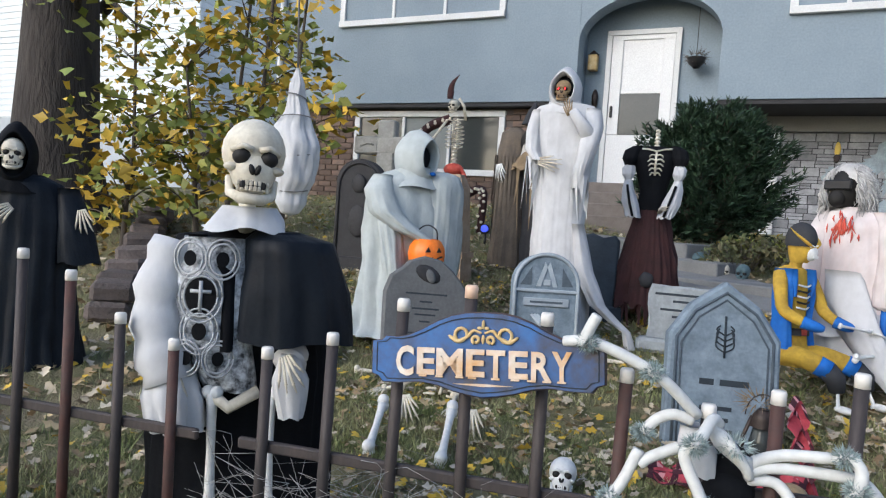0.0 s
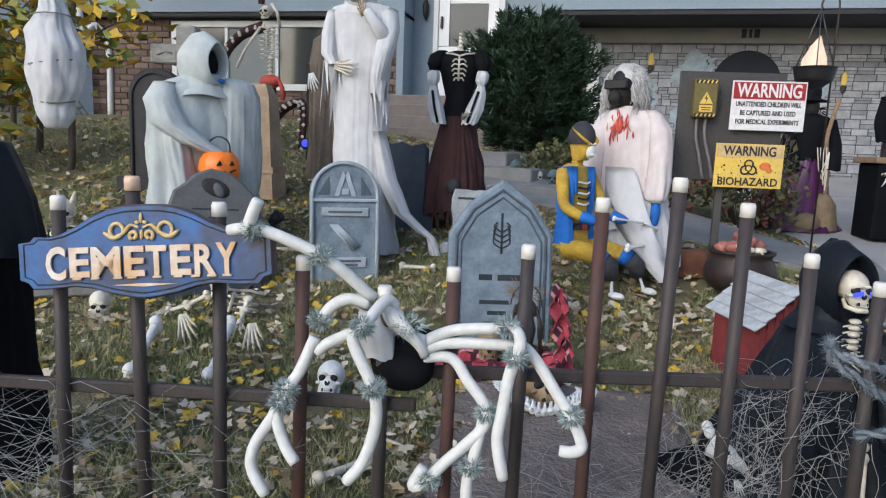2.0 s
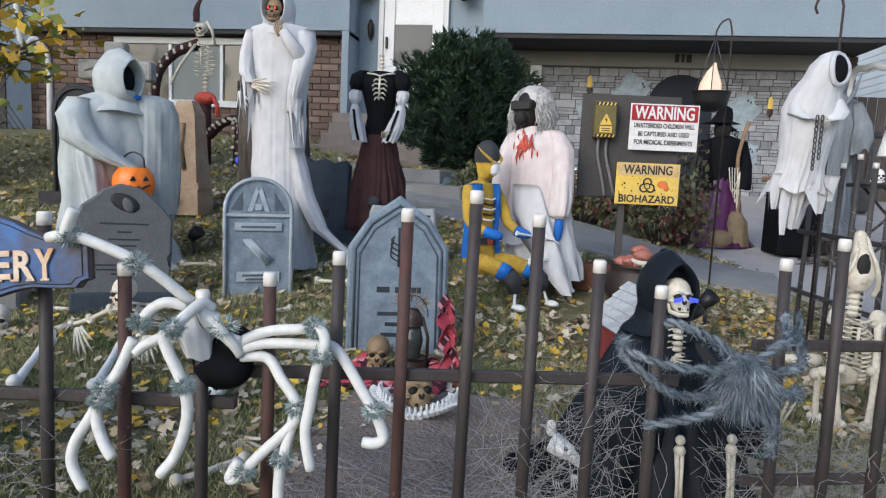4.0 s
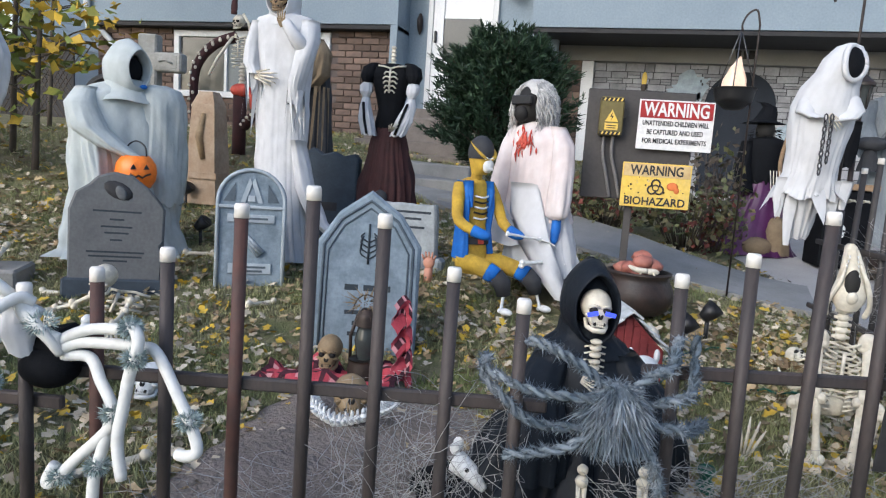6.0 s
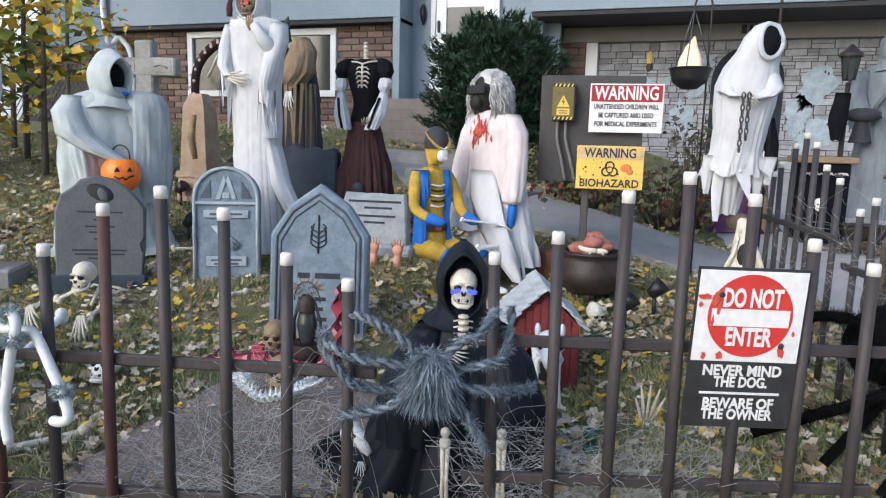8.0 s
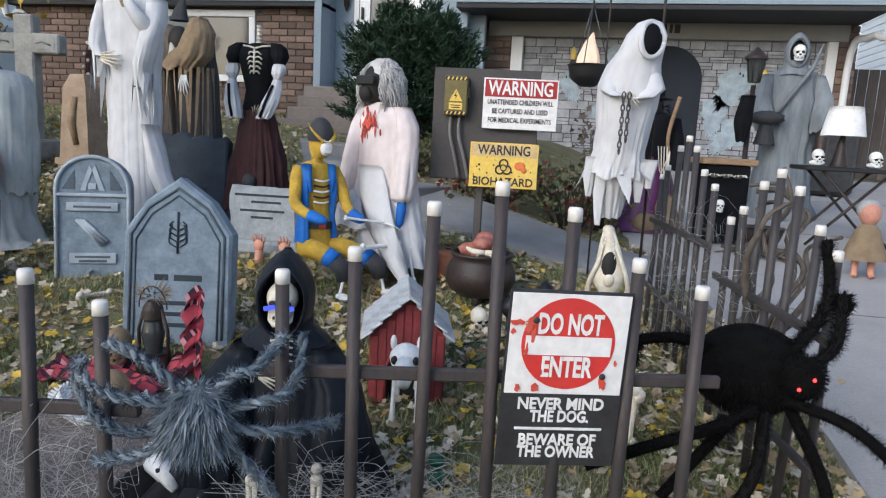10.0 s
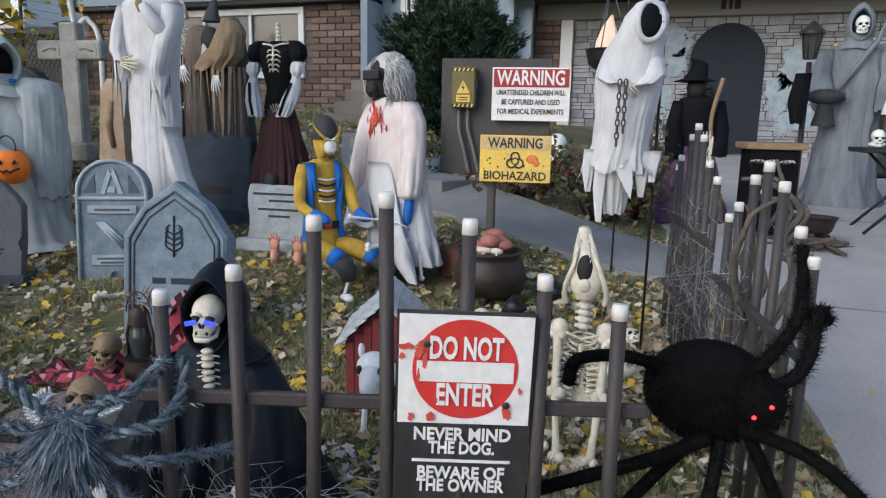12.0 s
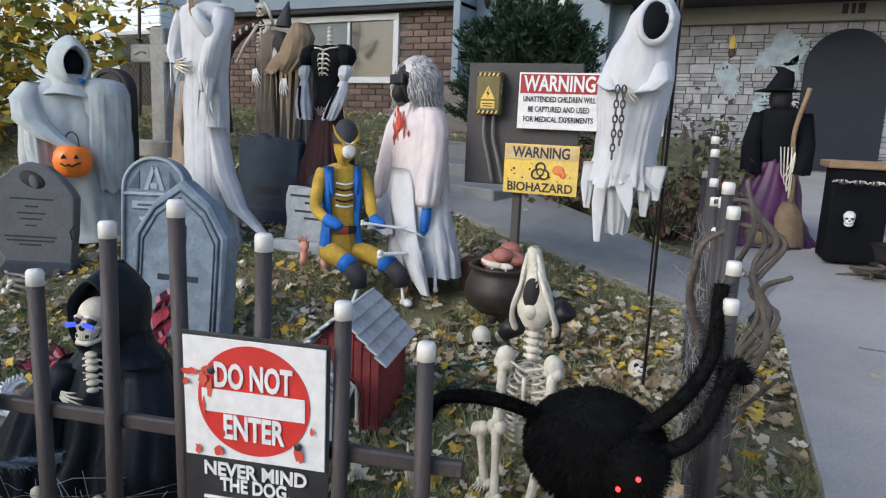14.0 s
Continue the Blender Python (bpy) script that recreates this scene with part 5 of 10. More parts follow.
def pirate():
    x, y, z = -1.39, 1.0, gz(-1.4, 1.0)
    s = Shape()
    s.loft([(x + .01, y + .05, 0.672, 0.05, 0.05, 0), (x + .01, y + .05, 0.655, 0.155, 0.075, 0.03), (x + .01, y + .06, 0.58, 0.185, 0.09, 0.04), (x + .01, y + .07, 0.4, 0.19, 0.09, 0.05), (x, y + .08, 0.2, 0.2, 0.09, 0.06), (x, y + .08, z + 0.005, 0.21, 0.1, 0.07)], CLOTH_BLACK, 44, 8, 3)
    s.loft([(x - .055, y, 0.655, 0.07, 0.055, 0), (x - .06, y - .015, 0.56, 0.085, 0.06, 0.02), (x - .05, y - .02, 0.44, 0.078, 0.055, 0.02), (x - .02, y - .02, 0.36, 0.06, 0.05, 0.03), (x - .01, y - .02, 0.33, 0.05, 0.04, 0.1)], VEST, 34, 5, 2)
    # ringed medallions, the middle one with a cross, and scroll bands between them
    for cz, big in ((0.612, 0.026), (0.535, 0.034), (0.462, 0.030), (0.405, 0.024)):
        for cx in (-0.10, -0.035) if big < 0.03 else (-0.075,):
            wall = lambda u, w: (x + cx + u, y - .020 - 0.064 * math.sqrt(max(0.05, 1 - ((cx + u + .058) / 0.092) ** 2)), cz + w)
            disc = [wall(big * (.92 if big == 0.034 else .5) * math.cos(t), big * 1.25 * (.92 if big == 0.034 else .5) * math.sin(t)) for t in [k * math.pi / 10 for k in range(20)]]
            s.add([wall(0, 0)] + disc, [(0, 1 + k, 1 + (k + 1) % 20) for k in range(20)], CLOTH_BLACK)
            for q in (1.0, 1.28):
                s.tube([wall(big * q * math.cos(t), big * q * 1.25 * math.sin(t)) for t in [k * math.pi / 10 for k in range(21)]], 0.0024, SILVER_PRINT, 5)
            if big == 0.034:
                s.tube([wall(0, -.032), wall(0, .032)], 0.0042, SILVER_PRINT, 6)
                s.tube([wall(-.021, .010), wall(.021, .010)], 0.0042, SILVER_PRINT, 6)
    s.loft([(x - .1, y - .01, 0.66, 0.02, 0.03, 0), (x - .025, y - .055, 0.58, 0.016, 0.02, 0.1), (x - .02, y - .07, 0.42, 0.014, 0.014, 0.1)], CLOTH_BLACK, 10, 3, 5)
    # half cape over one shoulder
    s.loft([(x + .07, y - .01, 0.675, 0.045, 0.05, 0), (x + .095, y - .015, 0.655, 0.095, 0.085, 0.03), (x + .11, y - .015, 0.55, 0.115, 0.095, 0.06), (x + .115, y - .01, 0.44, 0.125, 0.1, 0.08)], CLOTH_BLACK_SHEEN, 36, 7, 6)
    # collar and jabot
    s.loft([(x + .005, y, 0.725, 0.055, 0.05, 0.05), (x + .005, y - .01, 0.70, 0.072, 0.065, 0.10), (x, y - .02, 0.675, 0.085, 0.075, 0.14)], CLOTH_WHITE, 30, 5, 1)
    # sleeves, cuffs and bony fingers
    for pts, w in (([(x - .14, y, 0.64), (x - .165, y - .02, 0.54), (x - .16, y - .035, 0.44), (x - .13, y - .05, 0.35)], [0.048, 0.052, 0.054, 0.056]), ([(x + .12, y - .04, 0.42), (x + .11, y - .07, 0.40)], [0.03, 0.035])):
        s.tube(curve(pts, 4), [np.interp(i, [0, 4 * (len(pts) - 1)], [w[0], w[-1]]) * (1 + .12 * math.sin(i * 2.1)) for i in range(4 * (len(pts) - 1) + 1)], CLOTH_WHITE, 12)
    s.loft([(x - .13, y - .05, 0.38, 0.045, 0.04, 0), (x - .125, y - .055, 0.32, 0.058, 0.045, 0.18), (x - .115, y - .055, 0.25, 0.050, 0.04, 0.28)], CLOTH_WHITE, 20, 4, 9)
    s.loft([(x + .11, y - .07, 0.42, 0.02, 0.02, 0), (x + .115, y - .07, 0.36, 0.035, 0.025, 0.25), (x + .12, y - .07, 0.28, 0.022, 0.016, 0.3)], CLOTH_WHITE, 20, 4, 8)
    bone_hand(s, (x - .12, y - .085, 0.375), (0.12, -0.1, -1), (0, -1, 0), 0.085, BONE, 0.35, 0.15)
    bone_hand(s, (x + .10, y - .105, 0.42), (0.3, -0.3, -0.75), (0, -1, 0), 0.08, BONE, 0.5, 0.25)
    for k, dx in ((-1, -0.045), (1, 0.075)):
        bone_stick(s, (x + dx, y - .06, 0.33), (x + dx + 0.004, y - .05, 0.08), 0.011, BONE_PALE)
    s.tube([(x - .06, y - .05, 0.335), (x - .01, y - .07, 0.30), (x + .05, y - .06, 0.335)], 0.014, BONE, 8)
    skull(s, pose(x + .01, y - .025, 0.815, -4, 3, 8), 0.20, BONE, None)
    s.tube([(x, y, 0.74), (x, y + .01, 0.66)], 0.018, BONE, 8)
    s.spin(x, y, 36)
    whole(s, "pirate_skeleton", (x, y, z), "skeleton in white ruffled shirt, patterned vest and black cape", "skeleton figure")


def black_robe():
    x, y = -3.32, 1.8
    z = gz(x, y)
    s = Shape()
    s.loft([(x, y, 0.80, 0.05, 0.05, 0), (x, y, 0.76, 0.13, 0.09, 0.02), (x, y, 0.6, 0.19, 0.11, 0.05), (x, y, 0.3, 0.19, 0.13, 0.08), (x, y, z + 0.002, 0.23, 0.17, 0.12)], CLOTH_BLACK_SHEEN, 44, 9, 4)
    for k in (-1, 1):
        s.loft([(x + k * .15, y, 0.75, 0.05, 0.05, 0), (x + k * .2, y - .05, 0.58, 0.07, 0.06, 0.1), (x + k * .22, y - .07, 0.42, 0.085, 0.06, 0.16)], CLOTH_BLACK_SHEEN, 20, 5, 3 + k)
    bone_hand(s, (x - .02, y - .16, 0.66), (-0.6, -0.2, -0.5), (0, -1, 0), 0.12, BONE, 0.5)
    bone_hand(s, (x + .235, y - .1, 0.66), (0.25, -0.2, -0.9), (0, -1, 0), 0.11, BONE, 0.5)
    hood(s, (x - .05, y - .02, 0.88), 0.085, 0.09, 0.12, CLOTH_BLACK, CLOTH_BLACK, -80)
    skull(s, pose(x - .045, y - .085, 0.88, 0, 0, 12), 0.145, BONE, None)
    s.spin(x, y, 40)
    whole(s, "robed_skeleton", (x, y, z), "skeleton in a long black satin robe standing on the lawn", "skeleton figure")


def wrapped_body():
    x, y = -3.02, 3.27
    s = Shape()
    s.loft([(x, y, 1.60, 0.012, 0.012, 0), (x, y, 1.50, 0.045, 0.03, 0.22), (x, y, 1.42, 0.05, 0.045, 0.16), (x + .015, y, 1.33, 0.075, 0.06, 0.14), (x - .01, y, 1.22, 0.13, 0.09, 0.14), (x + .015, y, 1.12, 0.15, 0.11, 0.09), (x, y, 1.0, 0.155, 0.11, 0.11), (x + .012, y, 0.9, 0.13, 0.1, 0.10), (x - .01, y, 0.82, 0.10, 0.085, 0.10), (x, y, 0.76, 0.09, 0.085, 0.06), (x, y, 0.70, 0.055, 0.055, 0.02), (x, y, 0.685, 0.01, 0.01, 0)], CLOTH_WHITE, 32, 6, 5)
    for zz in (1.42, 1.28, 1.05, 0.85):
        s.tube([(x + 0.005 + 0.152 * math.cos(a) * (0.45 if zz > 1.4 else 0.85 if zz > 1.2 else 1 if zz > 1 else 0.72), y + 0.112 * math.sin(a) * (0.5 if zz > 1.4 else 0.85 if zz > 1.2 else 1 if zz > 1 else 0.8), zz + 0.02 * math.sin(a + zz * 7)) for a in [i * 0.42 for i in range(16)]], 0.004, CABLE_GREY, 5)
    s.tube([(x, y, 1.58), (x - .02, y, 2.0), (x - .05, y, 2.6)], 0.007, CABLE_GREY, 6)
    s.v = [(-0.389 + (p[0] + 0.389) * 0.86, -0.153 + (p[1] + 0.153) * 0.86, 0.726 + (p[2] - 0.726) * 0.86) for p in s.v]
    whole(s, "hanging_wrapped_body", (-2.65, 2.79, 0.69), "white wrapped dummy hanging upside down from a branch", "hanging dummy")


def draped_ghost():
    x, y = -2.12, 3.17
    z = gz(x, y)
    s = Shape()
    s.loft([(x, y + .02, 1.00, 0.05, 0.05, 0), (x, y + .02, 0.965, 0.15, 0.10, 0.02), (x, y + .01, 0.92, 0.235, 0.125, 0.03), (x, y, 0.78, 0.265, 0.14, 0.05), (x, y, 0.5, 0.265, 0.15, 0.07), (x, y, 0.25, 0.275, 0.17, 0.09), (x, y - .01, z + 0.05, 0.30, 0.20, 0.11), (x, y - .01, z + 0.012, 0.35, 0.25, 0.14)], CLOTH_DRAPE, 64, 11, 7)
    # sleeve that hangs from the near shoulder and crosses to the pail
    s.loft([(x - .19, y - .02, 0.945, 0.05, 0.06, 0), (x - .225, y - .05, 0.86, 0.075, 0.085, 0.04), (x - .20, y - .10, 0.74, 0.085, 0.085, 0.08), (x - .11, y - .17, 0.655, 0.07, 0.07, 0.12), (x - .03, y - .215, 0.61, 0.045, 0.05, 0.12)], CLOTH_DRAPE, 26, 6, 2)
    s.loft([(x - .20, y - .07, 0.80, 0.04, 0.05, 0), (x - .17, y - .12, 0.62, 0.06, 0.05, 0.16), (x - .15, y - .15, 0.42, 0.05, 0.04, 0.25), (x - .14, y - .15, 0.28, 0.03, 0.03, 0.3)], CLOTH_DRAPE, 22, 6, 21)
    # squared cape over the raised forearm
    s.loft([(x + .13, y - .05, 0.985, 0.07, 0.07, 0), (x + .15, y - .06, 0.965, 0.110, 0.09, 0.02), (x + .155, y - .065, 0.90, 0.130, 0.105, 0.05), (x + .155, y - .07, 0.72, 0.128, 0.095, 0.10), (x + .15, y - .07, 0.50, 0.125, 0.09, 0.15), (x + .155, y - .07, 0.36, 0.11, 0.08, 0.22)], CLOTH_DRAPE, 36, 8, 12)
    for k in range(4):
        s.tube([(x - .04 + k * .016, y - .235, 0.61), (x - .035 + k * .016, y - .255, 0.585), (x - .03 + k * .016, y - .25, 0.565)], 0.006, FLESH_PINK, 5)
    hood(s, (x - .01, y - .03, 1.055), 0.105, 0.125, 0.125, CLOTH_DRAPE, CLOTH_BLACK, -72, 0.58)
    s.ball((x + .045, y - .145, 0.965), (0.02, 0.01, 0.012), BLUE_CLOTH, None, 8, 5)
    s.spin(x, y, 56)
    whole(s, "draped_ghost", (x, y, z), "hooded ghost in pale grey-white drapery with a dark face", "ghost figure")


def pumpkin_pail():
    x, y, z = -1.935, 3.03, 0.535
    ob = thing("pumpkin_pail", (x, y, z - 0.08), "orange plastic jack-o-lantern pail hanging from a ghost's arm", "pail")
    s = Shape()
    n, rings = 36, [(-0.085, 0.045), (-0.075, 0.07), (-0.04, 0.093), (0.0, 0.10), (0.04, 0.094), (0.07, 0.075), (0.082, 0.062)]
    v = [(x + r * (1 - 0.035 * abs(math.cos(4.5 * 2 * math.pi * j / n))) * math.cos(2 * math.pi * j / n), y + r * (1 - 0.035 * abs(math.cos(4.5 * 2 * math.pi * j / n))) * math.sin(2 * math.pi * j / n), z + h) for h, r in rings for j in range(n)]
    f = [(i * n + j, i * n + (j + 1) % n, (i + 1) * n + (j + 1) % n, (i + 1) * n + j) for i in range(len(rings) - 1) for j in range(n)] + [tuple(range(n - 1, -1, -1))]
    s.add(v, f, ORANGE).make("bucket", (x, y, z - 0.08), ob)
    m = pose(x + .073, y - .063, z, 0, 0, 49)
    for k in (-1, 1):
        Shape().plate([(k * 0.03 - 0.014, 0.016), (k * 0.03 + 0.014, 0.018), (k * 0.03, 0.042)], 0.014, BLACK_PLASTIC, m @ pose(0, -0.001, 0)).make("eye", (x, y, z), ob, "black triangular eye")
    Shape().tube([m @ Vector((-0.045, 0.004, -0.008)), m @ Vector((-0.02, -0.003, -0.022)), m @ Vector((-0.008, -0.005, -0.012)), m @ Vector((0.01, -0.005, -0.024)), m @ Vector((0.025, -0.002, -0.012)), m @ Vector((0.05, 0.006, -0.004))], 0.005, BLACK_PLASTIC, 5).make("mouth", (x, y, z), ob, "black crooked mouth")
    Shape().tube(curve([(x - .06, y, z + .075), (x - .05, y, z + .13), (x, y, z + .155), (x + .05, y, z + .13), (x + .06, y, z + .075)], 4), 0.004, BLACK_PLASTIC, 6).make("handle", (x, y, z), ob, "black strap handle")


def tall_ghost():
    x, y = -1.345, 3.42
    z = gz(x, y)
    s = Shape()
    s.loft([(x, y, 1.40, 0.05, 0.05, 0), (x, y, 1.375, 0.150, 0.065, 0.01), (x, y, 1.335, 0.178, 0.078, 0.02), (x, y, 1.18, 0.160, 0.080, 0.04), (x, y, 0.95, 0.142, 0.082, 0.05), (x, y, 0.7, 0.140, 0.085, 0.06), (x + .01, y, 0.45, 0.150, 0.095, 0.08), (x + .02, y, 0.2, 0.175, 0.105, 0.10), (x + .03, y, z + 0.004, 0.185, 0.115, 0.13)], CLOTH_WHITE, 56, 9, 8)
    # the arm raised to the chin, its sleeve hanging open
    s.loft([(x + .145, y, 1.36, 0.045, 0.055, 0), (x + .165, y - .04, 1.26, 0.050, 0.060, 0.05), (x + .155, y - .08, 1.16, 0.048, 0.055, 0.09), (x + .13, y - .10, 1.04, 0.040, 0.045, 0.16), (x + .115, y - .10, 0.93, 0.025, 0.030, 0.25)], CLOTH_WHITE, 24, 6, 3)
    strips(s, x + .125, y - .095, 1.0, 0.042, 0.045, 0.22, 9, CLOTH_WHITE, 4, 0.014)
    s.tube(curve([(x + .16, y - .06, 1.20), (x + .125, y - .12, 1.255), (x + .07, y - .125, 1.335)], 4), [0.044, 0.042, 0.04, 0.038, 0.035, 0.032, 0.03, 0.028, 0.024], CLOTH_WHITE, 12)
    # the arm laid across the waist
    s.loft([(x - .145, y, 1.355, 0.038, 0.055, 0), (x - .160, y - .03, 1.24, 0.040, 0.055, 0.05), (x - .150, y - .07, 1.13, 0.038, 0.045, 0.09), (x - .11, y - .10, 1.075, 0.028, 0.030, 0.12)], CLOTH_WHITE, 22, 5, 5)
    strips(s, x - .14, y - .06, 1.10, 0.04, 0.04, 0.30, 9, CLOTH_WHITE, 9, 0.016)
    # torn train blown to one side
    s.loft([(x + .12, y - .04, 0.75, 0.03, 0.06, 0.05), (x + .17, y - .03, 0.50, 0.045, 0.06, 0.12), (x + .25, y - .02, 0.33, 0.04, 0.05, 0.2), (x + .34, y, 0.25, 0.028, 0.035, 0.22), (x + .405, y, 0.205, 0.020, 0.026, 0.2), (x + .43, y, z + 0.01, 0.026, 0.028, 0.25)], CLOTH_WHITE, 20, 5, 6)
    hood(s, (x - .012, y + .01, 1.465), 0.088, 0.09, 0.100, CLOTH_WHITE, CLOTH_BLACK, -88, 0.66)
    skull(s, pose(x - .012, y - .045, 1.448, -4, 0, 4), 0.128, BONE_BROWN, LED_RED)
    bone_hand(s, (x + .055, y - .125, 1.31), (-0.35, 0, 1), (0, -1, 0), 0.10, BONE_BROWN, 0.3, 0.3)
    bone_hand(s, (x - .10, y - .115, 1.07), (1, -0.1, -0.12), (0, -1, 0), 0.13, BONE, 0.4, 0.12)
    whole(s, "tall_ghost", (x, y, z), "tall white robed ghost with a brown skull face and glowing eyes", "ghost figure")


def robed_monk():
    x, y = -1.98, 4.75
    z = gz(x, y)
    s = Shape()
    s.loft([(x - .10, y, 1.46, 0.04, 0.05, 0), (x - .10, y, 1.42, 0.10, 0.08, 0.03), (x - .10, y, 1.25, 0.13, 0.09, 0.08), (x - .10, y, 0.9, 0.12, 0.10, 0.13), (x - .09, y, z + .002, 0.14, 0.12, 0.17)], CLOTH_BROWN, 40, 9, 12)
    s.loft([(x + .12, y + .02, 1.40, 0.05, 0.05, 0), (x + .12, y + .02, 1.34, 0.13, 0.09, 0.04), (x + .13, y + .02, 1.1, 0.15, 0.10, 0.10), (x + .14, y + .02, z + .002, 0.16, 0.12, 0.16)], DARK_CLOTH, 34, 9, 5)
    s.loft([(x + .17, y - .02, 1.50, 0.05, 0.05, 0.1), (x + .19, y - .05, 1.40, 0.10, 0.08, 0.12), (x + .14, y - .08, 1.24, 0.15, 0.08, 0.18), (x + .06, y - .10, 1.14, 0.14, 0.06, 0.25)], BURLAP, 30, 8, 3)
    strips(s, x + .10, y - .04, 1.16, 0.19, 0.11, 0.70, 26, BURLAP, 3, 0.012)
    strips(s, x - .11, y - .02, 1.25, 0.13, 0.10, 0.95, 22, CLOTH_BROWN, 8, 0.012)
    s.ball((x + .05, y - .08, 1.34), (0.08, 0.06, 0.10), SOCKET, None, 14, 9)
    s.loft([(x + .02, y - .03, 1.48, 0.06, 0.06, 0.1), (x + .03, y - .02, 1.58, 0.035, 0.03, 0.12), (x + .05, y - .01, 1.66, 0.006, 0.006, 0)], DARK_CLOTH, 16, 4, 3)
    s.loft([(x + .03, y - .12, 1.32, 0.02, 0.015, 0.1), (x + .02, y - .12, 1.22, 0.028, 0.015, 0.2), (x + .02, y - .12, 1.14, 0.006, 0.004, 0)], HAIR_GREY, 14, 4, 3)
    bone_hand(s, (x - .17, y - .13, 1.17), (0.25, -0.1, -1), (0, -1, 0), 0.14, BONE_PALE, 0.4)
    bone_hand(s, (x + .13, y - .15, 1.10), (0.0, -0.1, -1), (0, -1, 0), 0.14, BONE_PALE, 0.4)
    whole(s, "hooded_monk", (x, y, z), "brown burlap-robed figure with bony fingers behind a tombstone", "costumed figure")


def headless_lady():
    x, y = -0.93, 3.95
    z = gz(x, y)
    s = Shape()
    s.loft([(x, y, 0.88, 0.080, 0.062, 0.02), (x, y, 0.80, 0.10, 0.08, 0.08), (x, y, 0.60, 0.14, 0.115, 0.13), (x - .01, y, 0.42, 0.165, 0.135, 0.16), (x - .01, y, z + .10, 0.19, 0.155, 0.20)], CLOTH_MAROON, 56, 13, 6)
    strips(s, x - .01, y, z + .16, 0.175, 0.145, 0.22, 36, CLOTH_MAROON, 6, 0.016)
    # bodice with a deep neckline
    s.loft([(x, y + .01, 1.235, 0.045, 0.035, 0), (x, y + .005, 1.215, 0.115, 0.060, 0.01), (x, y, 1.17, 0.125, 0.070, 0.02), (x, y, 1.08, 0.100, 0.070, 0.025), (x, y, 0.97, 0.072, 0.058, 0.025), (x, y, 0.86, 0.090, 0.070, 0.04)], CLOTH_BLACK, 34, 6, 2)
    s.tube([(x + .005, y - .01, 1.20), (x + .0, y, 1.335)], 0.011, BONE, 8)
    for i in range(6):
        s.ball((x + .003, y - .003, 1.215 + i * .022), (0.020 - i * .001, 0.019, 0.0095), BONE, None, 9, 6)
    for i in range(5):
        w = 0.046 - abs(i - 1.2) * 0.006
        for k in (-1, 1):
            s.tube(curve([(x + .012, y - .070, 1.175 - i * .026), (x + .012 + k * w * .6, y - .078, 1.180 - i * .026), (x + .012 + k * w, y - .066, 1.166 - i * .026)], 3), 0.0048, BONE, 6)
    s.tube([(x + .012, y - .074, 1.195), (x + .012, y - .080, 1.06)], 0.006, BONE, 6)
    for k in (-1, 1):
        s.tube([(x + .012, y - .068, 1.20), (x + .012 + k * .04, y - .060, 1.212), (x + .012 + k * .085, y - .04, 1.218)], 0.0055, BONE, 6)
        s.loft([(x + k * .105, y, 1.235, 0.03, 0.04, 0), (x + k * .13, y - .01, 1.21, 0.045, 0.05, 0.06), (x + k * .14, y - .02, 1.16, 0.046, 0.05, 0.10), (x + k * .14, y - .025, 1.12, 0.030, 0.034, 0.08)], CLOTH_BLACK, 22, 6, 4 + k)
        s.loft([(x + k * .14, y - .025, 1.125, 0.024, 0.026, 0.05), (x + k * .145, y - .03, 1.10, 0.036, 0.036, 0.14), (x + k * .142, y - .04, 1.065, 0.034, 0.034, 0.14), (x + k * .14, y - .045, 1.04, 0.022, 0.022, 0.08)], CLOTH_WHITE, 20, 6, 7 + k)
        s.loft([(x + k * .14, y - .045, 1.04, 0.020, 0.022, 0.05), (x + k * .135, y - .06, 0.98, 0.032, 0.034, 0.15), (x + k * .115, y - .09, 0.90, 0.042, 0.038, 0.2), (x + k * .085, y - .115, 0.815, 0.036, 0.030, 0.28)], CLOTH_WHITE, 22, 6, 6 + k)
        s.tube([(x + k * .135, y - .095, 1.0), (x + k * .11, y - .132, 0.9), (x + k * .085, y - .145, 0.82)], 0.008, CLOTH_BLACK, 6)
    bone_hand(s, (x + .06, y - .15, 0.84), (0.3, -0.3, 0.4), (0, 0, 1), 0.08, BONE, 0.5)
    s.ball((x + .02, y - .145, 0.46), (0.04, 0.03, 0.045), DARK_CLOTH, None, 12, 8, 0.06, 4)
    whole(s, "headless_lady", (x, y, z), "headless skeleton in black corset and tattered maroon skirt", "skeleton figure")


